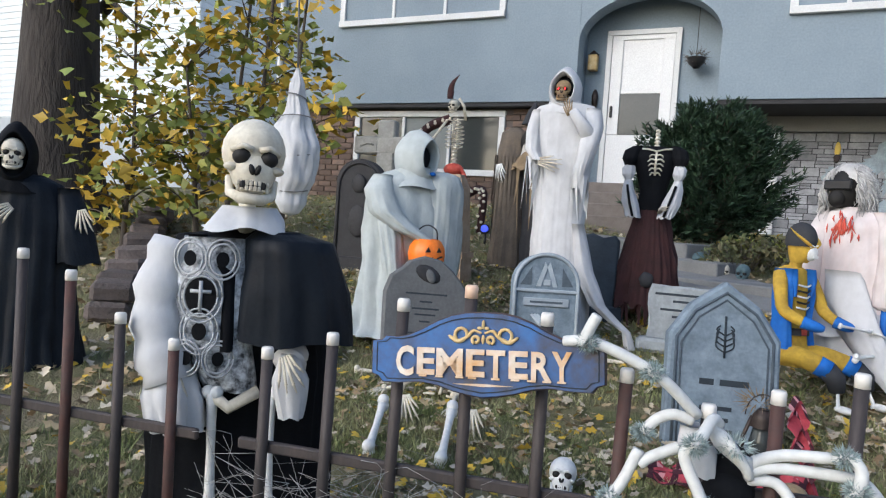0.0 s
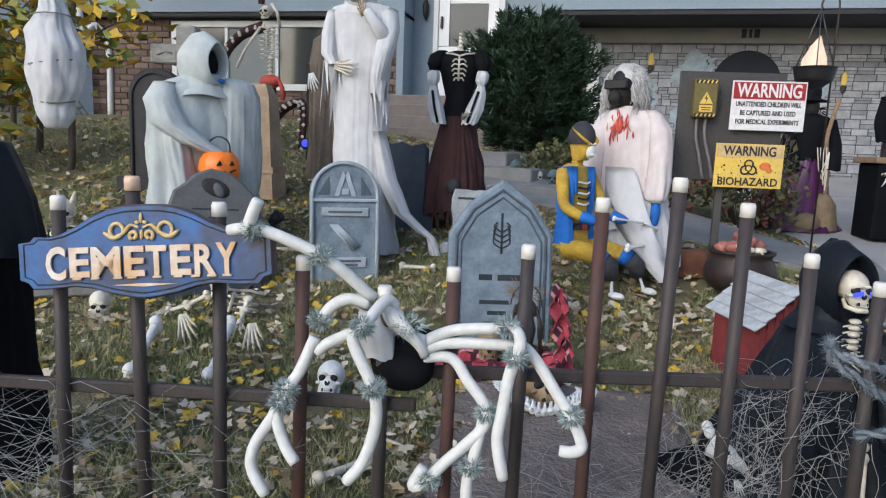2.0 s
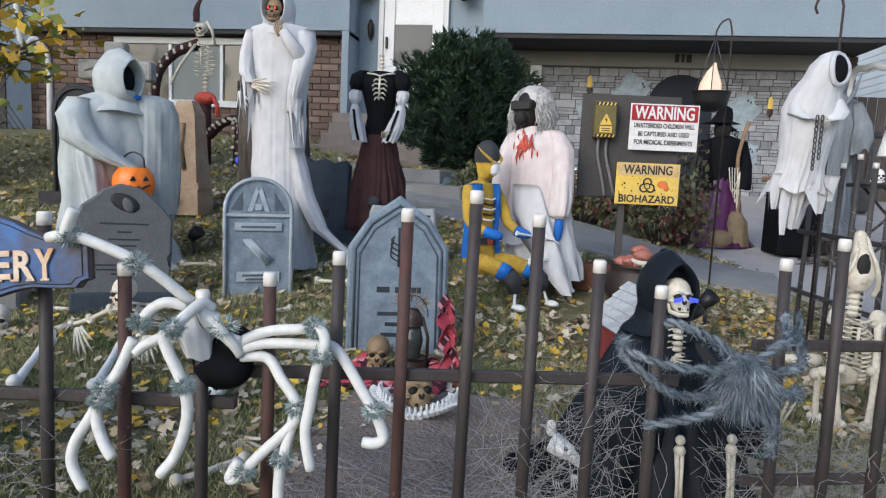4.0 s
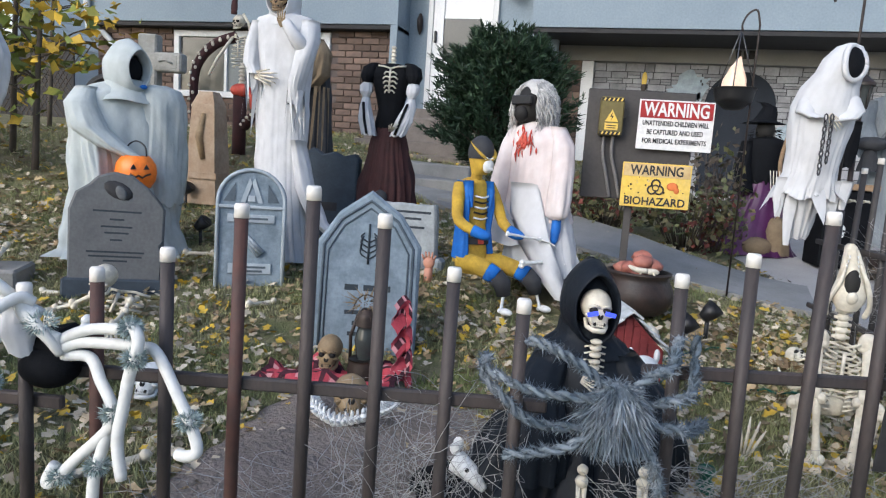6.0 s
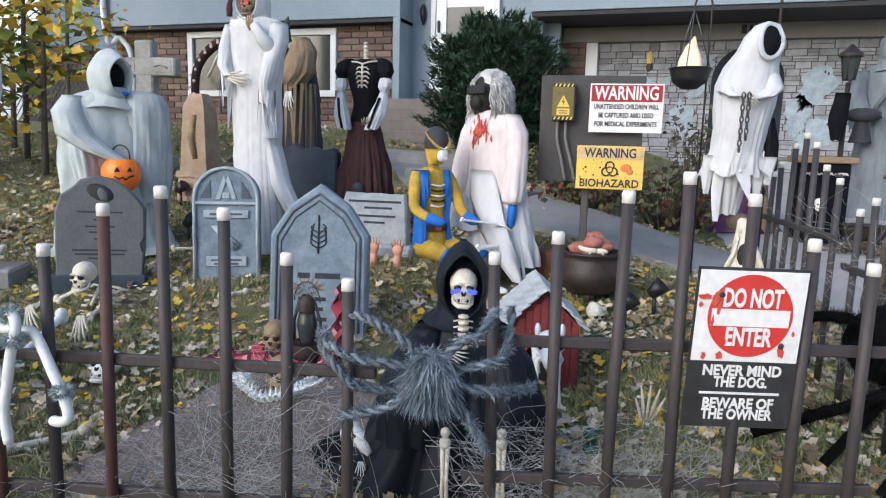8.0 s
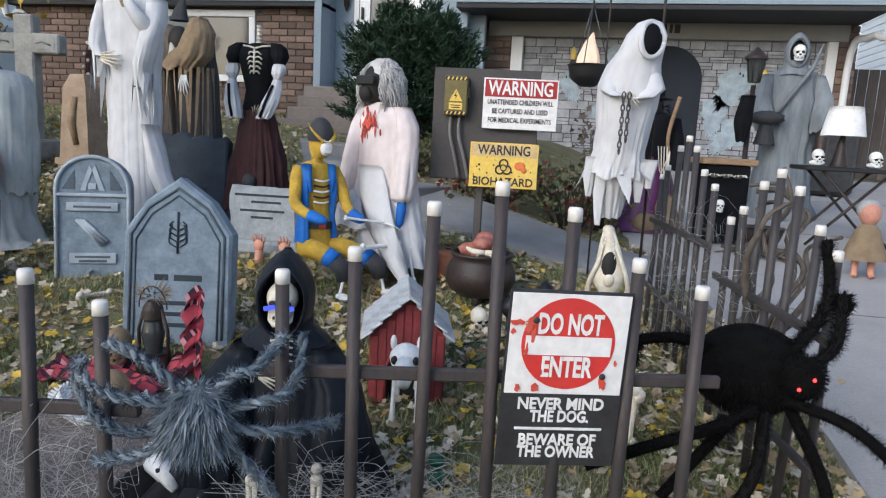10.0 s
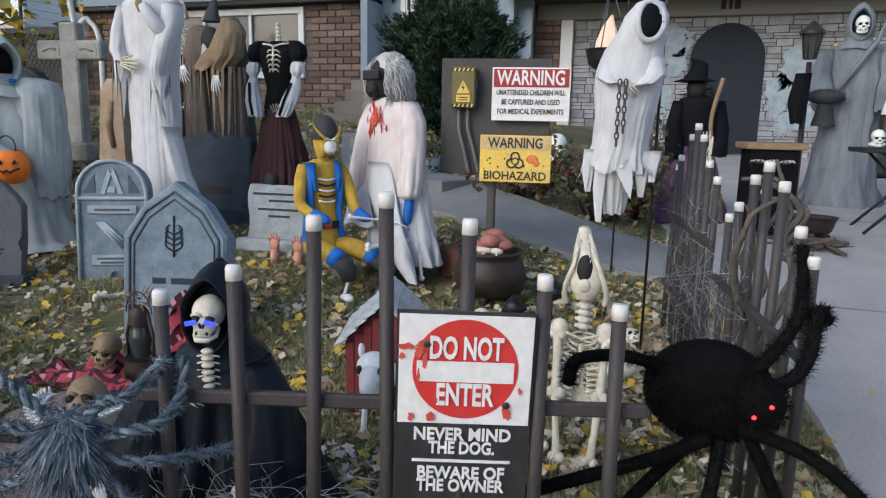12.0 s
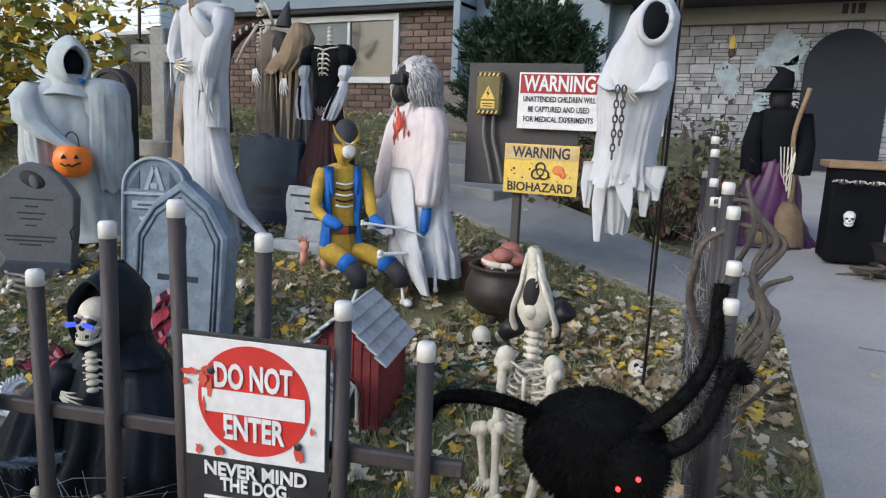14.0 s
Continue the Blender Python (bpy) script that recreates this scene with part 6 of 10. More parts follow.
def stained_gown():
    x, y = 0.04, 3.36
    z = gz(x, y)
    s = Shape()
    s.loft([(x - .03, y, 0.905, 0.04, 0.04, 0), (x - .02, y, 0.88, 0.105, 0.065, 0.01), (x - .01, y, 0.83, 0.135, 0.085, 0.02), (x, y, 0.72, 0.145, 0.095, 0.04), (x + .005, y, 0.6, 0.155, 0.10, 0.05), (x + .015, y, 0.45, 0.172, 0.11, 0.07)], CLOTH_STAIN, 48, 8, 5)
    s.loft([(x + .015, y, 0.50, 0.155, 0.10, 0.03), (x + .04, y, 0.35, 0.17, 0.115, 0.09), (x + .07, y, 0.17, 0.195, 0.13, 0.13)], CLOTH_WHITE, 44, 9, 11)
    # front panel of the coat, folded open and swept aside
    s.loft([(x - .015, y - .085, 0.62, 0.07, 0.02, 0.04), (x + .02, y - .105, 0.48, 0.085, 0.022, 0.08), (x + .10, y - .13, 0.33, 0.075, 0.022, 0.12), (x + .19, y - .135, 0.19, 0.055, 0.02, 0.18), (x + .245, y - .13, 0.11, 0.025, 0.012, 0.2)], CLOTH_WHITE, 22, 5, 4)
    s.loft([(x - .13, y - .06, 0.52, 0.03, 0.03, 0.05), (x - .12, y - .11, 0.42, 0.075, 0.025, 0.15), (x - .09, y - .13, 0.33, 0.09, 0.02, 0.2)], CLOTH_WHITE, 20, 5, 14)
    for k in (-1, 1):
        s.loft([(x - .015 + k * .105, y, 0.885, 0.035, 0.045, 0), (x + k * .14, y - .02, 0.80, 0.048, 0.055, 0.04), (x + k * .155, y - .04, 0.68, 0.05, 0.056, 0.08), (x + k * .16, y - .06, 0.56, 0.054, 0.056, 0.12), (x + k * .16, y - .07, 0.48, 0.046, 0.046, 0.15), (x + k * .16, y - .07, 0.465, 0.03, 0.03, 0.1)], CLOTH_STAIN, 24, 6, 9 + k)
        s.tube([(x + k * .16, y - .07, 0.48), (x + k * .165, y - .08, 0.42), (x + k * .163, y - .085, 0.37), (x + k * .16, y - .087, 0.345)], [0.020, 0.023, 0.018, 0.005], BLUE_CLOTH, 9)
    rng = random.Random(19)
    for _ in range(46):
        a = rng.gauss(0, 1)
        px, pz = x - .035 + a * 0.026, 0.80 + rng.gauss(0, .026)
        l = rng.uniform(0.01, 0.035)
        py = y - 0.088 * math.sqrt(max(0.1, 1 - ((px - x + .01) / 0.14) ** 2)) - 0.006
        s.tube([(px, py, pz + l), (px + rng.gauss(0, .004), py - .003, pz), (px + rng.gauss(0, .005), py, pz - l)], [0.001, rng.uniform(.003, .006), 0.001], BLOOD, 5)
    hx, hy = x - .055, y - .01
    s.ball((hx, hy, 0.985), (0.070, 0.075, 0.098), SOCKET, None, 16, 10)
    s.box((hx - .012, hy - .074, 1.0), (0.115, 0.02, 0.042), BLACK_PLASTIC, turned(0, 0, -8), 0.012)
    s.ball((hx - .015, hy - .062, 0.94), (0.036, 0.032, 0.04), SOCKET, None, 10, 7)
    s.ball((hx + .01, hy + .018, 1.025), (0.078, 0.075, 0.078), HAIR_GREY, None, 18, 11, 0.05, 3)
    for i in range(620):
        a = rng.uniform(-0.95, 4.05)
        el = rng.uniform(0.05, 1.35)
        p = Vector((hx + .01 + 0.080 * math.cos(a) * math.cos(el), hy + .018 + 0.076 * math.sin(a) * math.cos(el), 1.025 + 0.080 * math.sin(el)))
        n = 11
        ph, turn, rad = rng.uniform(0, 6.28), rng.uniform(0.9, 1.5), rng.uniform(0.004, 0.012)
        drop = rng.uniform(0.010, 0.020) if a < 1.2 else rng.uniform(0.012, 0.023)
        pts, out = [], Vector((math.cos(a), math.sin(a), 0))
        for k in range(n):
            f = k / (n - 1)
            grow = 0.034 * math.sin(min(1, f * 1.6) * 1.57) * rng.uniform(0.9, 1.1)
            pts.append(p + out * grow + Vector((rad * math.cos(ph + k * turn), rad * math.sin(ph + k * turn), -drop * k * min(1, 0.35 + f) + rad * 0.5 * math.sin(ph + k * turn))))
        s.tube(pts, [0.0030] * (n - 3) + [0.0026, 0.002, 0.001], HAIR_GREY, 4)
    for a, b in (((x + .04, y - .02, 0.24), (x + .05, y - .05, 0.03)), ((x + .2, y - .05, 0.26), (x + .30, y - .08, 0.05))):
        bone_stick(s, a, (a[0] * .5 + b[0] * .5, b[1], z + 0.03), 0.008, BONE_PALE)
    s.spin(x, y, -22)
    whole(s, "bloodied_gown_figure", (x, y, z), "grey-wigged figure with a black mask in a red-stained white gown", "costumed figure")


def seated_costume():
    x, y = -0.20, 3.12
    z = gz(x, y)
    s = Shape()
    s.loft([(x, y + .02, 0.63, 0.03, 0.03, 0), (x, y + .02, 0.61, 0.078, 0.045, 0.02), (x, y + .015, 0.53, 0.082, 0.056, 0.05), (x, y + .01, 0.42, 0.066, 0.052, 0.06), (x, y, 0.33, 0.070, 0.056, 0.06), (x, y, 0.25, 0.088, 0.07, 0.06)], YELLOW_CLOTH, 30, 7, 4)
    for i in range(5):
        s.tube(curve([(x - .036, y - .048, 0.455 + i * .024), (x + .002, y - .060, 0.448 + i * .024), (x + .038, y - .048, 0.455 + i * .024)], 3), 0.0045, SOCKET if i % 2 else BONE_PALE, 5)
    s.loft([(x, y - .005, 0.365, 0.075, 0.062, 0.03), (x, y - .005, 0.335, 0.078, 0.064, 0.03)], DARK_CLOTH, 24, 4, 3)
    s.box((x, y - .064, 0.350), (0.035, 0.012, 0.028), BLOOD, None, 0.005)
    for k in (-1, 1):
        s.loft([(x + k * .066, y + .005, 0.615, 0.016, 0.045, 0), (x + k * .068, y - .0, 0.50, 0.022, 0.050, 0.06), (x + k * .062, y - .0, 0.40, 0.018, 0.046, 0.06), (x + k * .070, y - .01, 0.27, 0.024, 0.055, 0.08)], BLUE_CLOTH, 16, 4, 2)
        s.loft([(x + k * .055, y - .02, 0.618, 0.012, 0.035, 0), (x + k * .058, y - .03, 0.57, 0.014, 0.03, 0.1), (x + k * .05, y - .035, 0.50, 0.008, 0.02, 0.1)], BLUE_CLOTH, 12, 3, 5)
        s.tube(curve([(x + k * .082, y + .01, 0.600), (x + k * .112, y - .03, 0.50), (x + k * .118, y - .06, 0.44), (x + k * .10 + .02, y - .13, 0.40)], 4), [0.026, 0.029, 0.030, 0.028, 0.027, 0.026, 0.026, 0.024, 0.025, 0.024, 0.023, 0.022, 0.022], YELLOW_CLOTH, 12)
        s.tube(curve([(x + k * .10 + .015, y - .12, 0.405), (x + k * .095 + .035, y - .155, 0.392), (x + k * .09 + .055, y - .185, 0.385)], 3), [0.027, 0.026, 0.025, 0.024, 0.022, 0.018, 0.012], BLUE_CLOTH, 10)
        s.loft([(x + k * .055, y - .005, 0.285, 0.02, 0.02, 0), (x + k * .06 + .01, y - .03, 0.275, 0.046, 0.05, 0.08), (x + k * .062 + .02, y - .06, 0.235, 0.042, 0.046, 0.06), (x + k * .06 + .02, y - .04, 0.205, 0.03, 0.05, 0.08)], YELLOW_CLOTH, 20, 5, 8 + k)
        s.tube(curve([(x + k * .055, y - .01, 0.245), (x + k * .068 + .03, y - .09, 0.250), (x + k * .085 + .08, y - .17, 0.225)], 4), [0.046, 0.047, 0.046, 0.044, 0.043, 0.042, 0.041, 0.040, 0.038], YELLOW_CLOTH, 12)
        s.tube([(x + k * .085 + .068, y - .155, 0.232), (x + k * .085 + .095, y - .188, 0.212)], [0.042, 0.041], BLUE_CLOTH, 12)
        s.tube([(x + k * .085 + .090, y - .184, 0.216), (x + k * .088 + .12, y - .205, 0.180), (x + k * .09 + .13, y - .21, 0.13)], [0.041, 0.040, 0.030], DARK_CLOTH, 12)
        bone_stick(s, (x + k * .09 + .13, y - .21, 0.15), (x + k * .11 + .11, y - .25, z + 0.02), 0.008, BONE_PALE)
        s.ball((x + k * .11 + .12, y - .27, z + .02), (0.022, 0.04, 0.016), BONE_PALE, None, 9, 6)
    s.tube([(x, y + .01, 0.60), (x + .008, y, 0.68)], 0.026, YELLOW_CLOTH, 10)
    # cowl with raised brow fins over a bony face
    s.ball((x + .012, y - .004, 0.742), (0.054, 0.068, 0.078), DARK_CLOTH, None, 18, 12)
    s.loft([(x + .010, y - .012, 0.715, 0.052, 0.062, 0), (x + .010, y - .012, 0.675, 0.044, 0.052, 0.04), (x + .006, y - .006, 0.645, 0.030, 0.034, 0.04)], YELLOW_CLOTH, 20, 4, 3)
    s.ball((x + .014, y - .055, 0.690), (0.030, 0.024, 0.036), BONE_PALE, None, 12, 8)
    for i in range(5):
        s.box((x + .002 + i * .006, y - .078, 0.672), (0.005, 0.006, 0.012), BONE_PALE, None, 0.001)
    for k in (-1, 1):
        s.tube(curve([(x + k * .010 + .012, y - .072, 0.712), (x + k * .034 + .012, y - .055, 0.735), (x + k * .047 + .012, y - .018, 0.765), (x + k * .052 + .012, y + .012, 0.792)], 4), [0.008, 0.011, 0.014, 0.015, 0.015, 0.014, 0.013, 0.012, 0.010, 0.008, 0.006, 0.004, 0.002], YELLOW_CLOTH, 8, 0.45)
        s.ball((x + k * .018 + .013, y - .070, 0.718), (0.011, 0.006, 0.007), BONE_PALE, None, 8, 5)
    bone_stick(s, (x + .05, y - .19, 0.40), (x + .23, y - .20, 0.375), 0.006, BONE_PALE)
    bone_hand(s, (x + .23, y - .20, 0.375), (1, 0, -0.3), (0, 0, 1), 0.10, BONE_PALE, 0.6)
    bone_stick(s, (x + .12, y - .22, 0.27), (x + .32, y - .20, 0.275), 0.010, BONE_PALE)
    s.spin(x, y, 48)
    whole(s, "seated_costumed_skeleton", (x, y, z), "seated skeleton in a yellow and blue costume and dark mask", "skeleton figure")


def hanging_ghost():
    x, y = 1.10, 2.80
    s = Shape()
    s.loft([(1.140, 2.78, 1.185, 0.010, 0.012, 0), (1.137, 2.78, 1.172, 0.040, 0.045, 0.01), (1.130, 2.785, 1.135, 0.066, 0.075, 0.01), (1.118, 2.79, 1.085, 0.074, 0.082, 0.015), (1.098, 2.80, 1.035, 0.090, 0.084, 0.02), (1.088, 2.80, 0.97, 0.104, 0.086, 0.03), (1.085, 2.80, 0.90, 0.100, 0.082, 0.045), (1.080, 2.80, 0.82, 0.088, 0.076, 0.055), (1.074, 2.805, 0.74, 0.084, 0.072, 0.08), (1.068, 2.81, 0.69, 0.092, 0.076, 0.12), (1.066, 2.815, 0.655, 0.104, 0.082, 0.18)], CLOTH_WHITE, 56, 10, 3)
    strips(s, 1.066, 2.815, 0.69, 0.098, 0.078, 0.11, 18, CLOTH_WHITE, 5, 0.026)
    s.loft([(x - .035, y - .02, 0.76, 0.040, 0.040, 0.1), (x - .035, y - .01, 0.66, 0.040, 0.036, 0.2), (x - .035, y + .01, 0.57, 0.032, 0.026, 0.28), (x - .035, y + .02, 0.505, 0.024, 0.018, 0.3)], CLOTH_WHITE, 22, 6, 7)
    for dx, l in ((-0.115, 0.14), (-0.075, 0.24), (0.055, 0.15), (0.085, 0.10)):
        s.loft([(x + dx, y - .03, 0.72, 0.022, 0.008, 0.1), (x + dx - .008, y - .03, 0.72 - l * .5, 0.018, 0.006, 0.25), (x + dx - .004, y - .025, 0.72 - l, 0.008, 0.003, 0.3)], CLOTH_WHITE, 12, 4, 9)
    # folded arms
    s.loft([(x + .045, y - .01, 1.045, 0.012, 0.015, 0), (x + .060, y - .025, 1.00, 0.030, 0.040, 0.03), (x + .068, y - .05, 0.955, 0.036, 0.042, 0.06), (x + .045, y - .085, 0.925, 0.030, 0.030, 0.1), (x - .005, y - .10, 0.915, 0.022, 0.022, 0.12)], CLOTH_WHITE, 20, 5, 3)
    s.loft([(x - .05, y - .01, 1.035, 0.012, 0.015, 0), (x - .072, y - .025, 0.99, 0.028, 0.036, 0.03), (x - .080, y - .05, 0.945, 0.030, 0.036, 0.06), (x - .05, y - .09, 0.925, 0.024, 0.024, 0.1)], CLOTH_WHITE, 18, 5, 5)
    bone_hand(s, (x - .02, y - .115, 0.935), (0.45, -0.1, -0.5), (0, -1, 0), 0.065, BONE, 0.35, 0.3)
    # the empty hood
    r = turned(0, 0, 28) @ turned(-12, 12, 0)
    c = Vector((1.142, 2.725, 1.112))
    s.ball(c, (0.040, 0.024, 0.056), CLOTH_BLACK, r, 18, 10)
    s.tube([c + r @ Vector((0.043 * math.cos(a), -0.008 + 0.010 * math.sin(a) ** 2, 0.060 * math.sin(a))) for a in [i * 2 * math.pi / 24 for i in range(25)]], 0.010, CLOTH_WHITE, 8)
    for dx, l in ((-0.030, 10), (-0.012, 8)):
        for i in range(l):
            q = Vector((x + dx, y - .125, 0.925 - i * 0.020))
            s.tube([q + turned(0, 0, 90 * (i % 2) + 20) @ Vector((0.006 * math.cos(t), 0, 0.0125 * math.sin(t))) for t in [k * 0.785 for k in range(9)]], 0.0026, CHROME, 5)
    whole(s, "hanging_ghost", (x, y, 0.5), "white gauze ghost with an empty black hood and a dangling chain", "ghost figure")


def hook_pole(x, y, top, reach, label):
    z = gz(x, y)
    s = Shape().tube([(x, y, z - 0.05), (x, y, top - 0.08)] + curve([(x, y, top - 0.05), (x + reach * .25, y, top + .02), (x + reach * .75, y, top), (x + reach, y, top - .05), (x + reach * .9, y, top - .08)], 4), 0.005, IRON, 7)
    whole(s, "shepherd_hook", (x, y, z), label, "hook pole", "shepherd hooks")


def reaper_grey():
    x, y = 2.47, 6.35
    z = gz(x, y)
    s = Shape()
    s.loft([(x, y, 1.46, 0.05, 0.05, 0), (x, y, 1.42, 0.17, 0.09, 0.03), (x, y, 1.2, 0.20, 0.12, 0.07), (x, y, 0.8, 0.18, 0.12, 0.10), (x, y, 0.4, 0.22, 0.15, 0.13), (x, y, z + .005, 0.29, 0.2, 0.16)], CLOTH_GREY, 52, 11, 9)
    for k in (-1, 1):
        s.loft([(x + k * .18, y, 1.40, 0.05, 0.06, 0), (x + k * .23, y - .05, 1.22, 0.07, 0.07, 0.08), (x + k * .21, y - .12, 1.08, 0.08, 0.07, 0.16), (x + k * .2, y - .13, 0.95, 0.06, 0.05, 0.25)], CLOTH_GREY, 20, 6, 4 + k)
    hood(s, (x + .0, y - .01, 1.57), 0.095, 0.10, 0.13, CLOTH_GREY, SOCKET, -95, 0.66)
    skull(s, pose(x, y - .085, 1.56, 0, 0, -6), 0.14, BONE_PALE, None)
    s.tube([(x - .12, y - .16, 1.1), (x + .1, y - .14, 1.45), (x + .15, y - .14, 1.63)], [0.014, 0.018, 0.004], CLOTH_GREY, 6)
    s.ball((x - .2, y - .2, 1.05), (0.13, 0.07, 0.05), DARK_CLOTH, None, 12, 8, 0.15)
    s.loft([(x - .2, y - .18, 1.02, 0.04, 0.04, 0), (x - .2, y - .18, 0.9, 0.06, 0.05, 0.1), (x - .2, y - .18, 0.84, 0.075, 0.06, 0.1)], DARK_CLOTH, 16, 4, 4)
    s.loft([(x + .22, y - .17, 1.0, 0.02, 0.02, 0), (x + .22, y - .17, 0.94, 0.055, 0.055, 0), (x + .22, y - .17, 0.78, 0.045, 0.045, 0), (x + .22, y - .17, 0.75, 0.05, 0.05, 0)], RUST_BROWN, 6, 2, 3)
    whole(s, "grey_reaper", (x, y, z), "tall weathered grey hooded reaper statue with a skull face", "reaper statue")


def witch():
    x, y = 1.36, 5.38
    z = gz(x, y)
    s = Shape()
    s.loft([(x + .02, y, 0.72, 0.10, 0.08, 0.02), (x, y, 0.55, 0.16, 0.13, 0.06), (x - .04, y, 0.35, 0.23, 0.18, 0.09), (x - .08, y, z + .01, 0.34, 0.25, 0.12)], CLOTH_PURPLE, 48, 10, 6)
    s.loft([(x + .02, y, 1.02, 0.04, 0.04, 0), (x + .02, y, 0.99, 0.12, 0.08, 0.03), (x + .02, y, 0.85, 0.13, 0.09, 0.05), (x + .02, y, 0.68, 0.12, 0.09, 0.06)], CLOTH_BLACK, 30, 6, 3)
    for k in (-1, 1):
        s.loft([(x + .02 + k * .12, y, 0.98, 0.045, 0.05, 0), (x + .02 + k * .15, y - .05, 0.8, 0.05, 0.05, 0.08), (x + .02 + k * .13, y - .1, 0.62, 0.06, 0.05, 0.15)], CLOTH_BLACK, 18, 5, 2 + k)
    s.ball((x + .0, y - .0, 1.06), (0.065, 0.07, 0.08), SOCKET, None, 12, 8)
    s.loft([(x - .02, y, 1.105, 0.125, 0.12, 0.12), (x - .015, y, 1.125, 0.075, 0.075, 0.03), (x, y, 1.17, 0.06, 0.06, 0.06), (x + .01, y, 1.22, 0.04, 0.04, 0.1), (x - .03, y, 1.25, 0.022, 0.02, 0.1), (x - .08, y, 1.255, 0.006, 0.006, 0)], CLOTH_BLACK, 26, 5, 4)
    s.fur((x + .01, y + .02, 1.0), (0.09, 0.07, 0.12), 0.05, 160, CLOTH_BLACK, 5, 0.006, 0.6)
    s.tube(curve([(x + .12, y - .13, z + .1), (x + .13, y - .12, 0.6), (x + .10, y - .12, 0.85), (x + .15, y - .12, 1.12)], 5), 0.014, WOOD, 7)
    for k in range(4):
        s.tube(curve([(x + .04 + k * .02, y - .14, 0.78), (x + .07 + k * .015, y - .15, 0.6 - k * .04), (x + .12, y - .14, 0.75)], 4), 0.004, BONE, 5)
    s.loft([(x + .12, y - .13, z + .28, 0.03, 0.03, 0), (x + .12, y - .13, z + .2, 0.08, 0.07, 0.05), (x + .12, y - .13, z + .02, 0.10, 0.08, 0.08)], BURLAP, 24, 7, 4)
    s.ball((x + .0, y - .2, z + .07), (0.10, 0.08, 0.07), BURLAP, None, 14, 8, 0.05)
    whole(s, "witch_figure", (x, y, z), "witch in black top, purple skirt and pointed hat", "witch figure")


def scythe_skeleton():
    x, y = -2.97, 5.6
    z = gz(x, y)
    s = Shape()
    skull(s, pose(x - .03, y, 1.86, 0, 0, -10), 0.145, BONE, None)
    rib_cage(s, pose(x, y, 1.50, 0, 0, 0), 0.19, 0.22, BONE, 7)
    s.tube([(x, y + .03, 1.5), (x, y + .02, 1.3)], 0.02, BONE, 7)
    for i in range(6):
        s.ball((x, y + .02, 1.3 + i * .035), (0.03, 0.03, 0.014), BONE, None, 8, 5)
    s.tube([(x - .09, y, 1.73), (x - .2, y - .05, 1.55), (x - .26, y - .1, 1.38)], 0.014, BONE, 6)
    s.tube([(x + .1, y, 1.73), (x + .1, y - .06, 1.85), (x + .05, y - .06, 1.92)], 0.014, BONE, 6)
    s.ball((x + .02, y - .02, 1.27), (0.10, 0.07, 0.06), BLOOD, None, 14, 8)
    s.tube([(x + .08, y - .03, 1.3), (x + .14, y - .04, 1.22), (x + .15, y - .04, 1.1)], 0.02, BLOOD, 6)
    s.tube([(x, y, 1.25), (x, y, z)], 0.06, CLOTH_MAROON, 10)
    s.tube(curve([(x - .05, y - .05, 1.92), (x - .04, y - .05, 2.05), (x + .03, y - .05, 2.14)], 4), [0.03, 0.032, 0.034, 0.03, 0.026, 0.02, 0.014, 0.008, 0.003], CLOTH_MAROON, 6, 0.4)
    for pts in ([(x - .08, y + .05, 1.75), (x - .28, y, 1.66), (x - .42, y - .05, 1.45), (x - .44, y - .05, 1.1), (x - .40, y - .05, z + .05)], [(x + .05, y, 0.92), (x + .2, y - .1, 1.02), (x + .34, y - .1, 1.08), (x + .38, y - .12, 0.95), (x + .36, y - .12, z)]):
        line = curve(pts, 6)
        s.tube(line, [0.05 - 0.02 * i / len(line) for i in range(len(line))], CLOTH_MAROON, 9)
        for i, p in enumerate(line):
            s.ball(p + Vector((0.02 * (-1) ** i, -0.045, 0)), (0.016, 0.012, 0.016), BONE, None, 7, 5)
    s.v = [(p[0], p[1], p[2] - 0.075 * min(1, max(0, (p[2] - 0.6) / 0.6))) for p in s.v]
    whole(s, "tentacled_skeleton", (x, y, z), "skeleton with a scythe, red sash and suckered maroon tentacles", "skeleton figure")


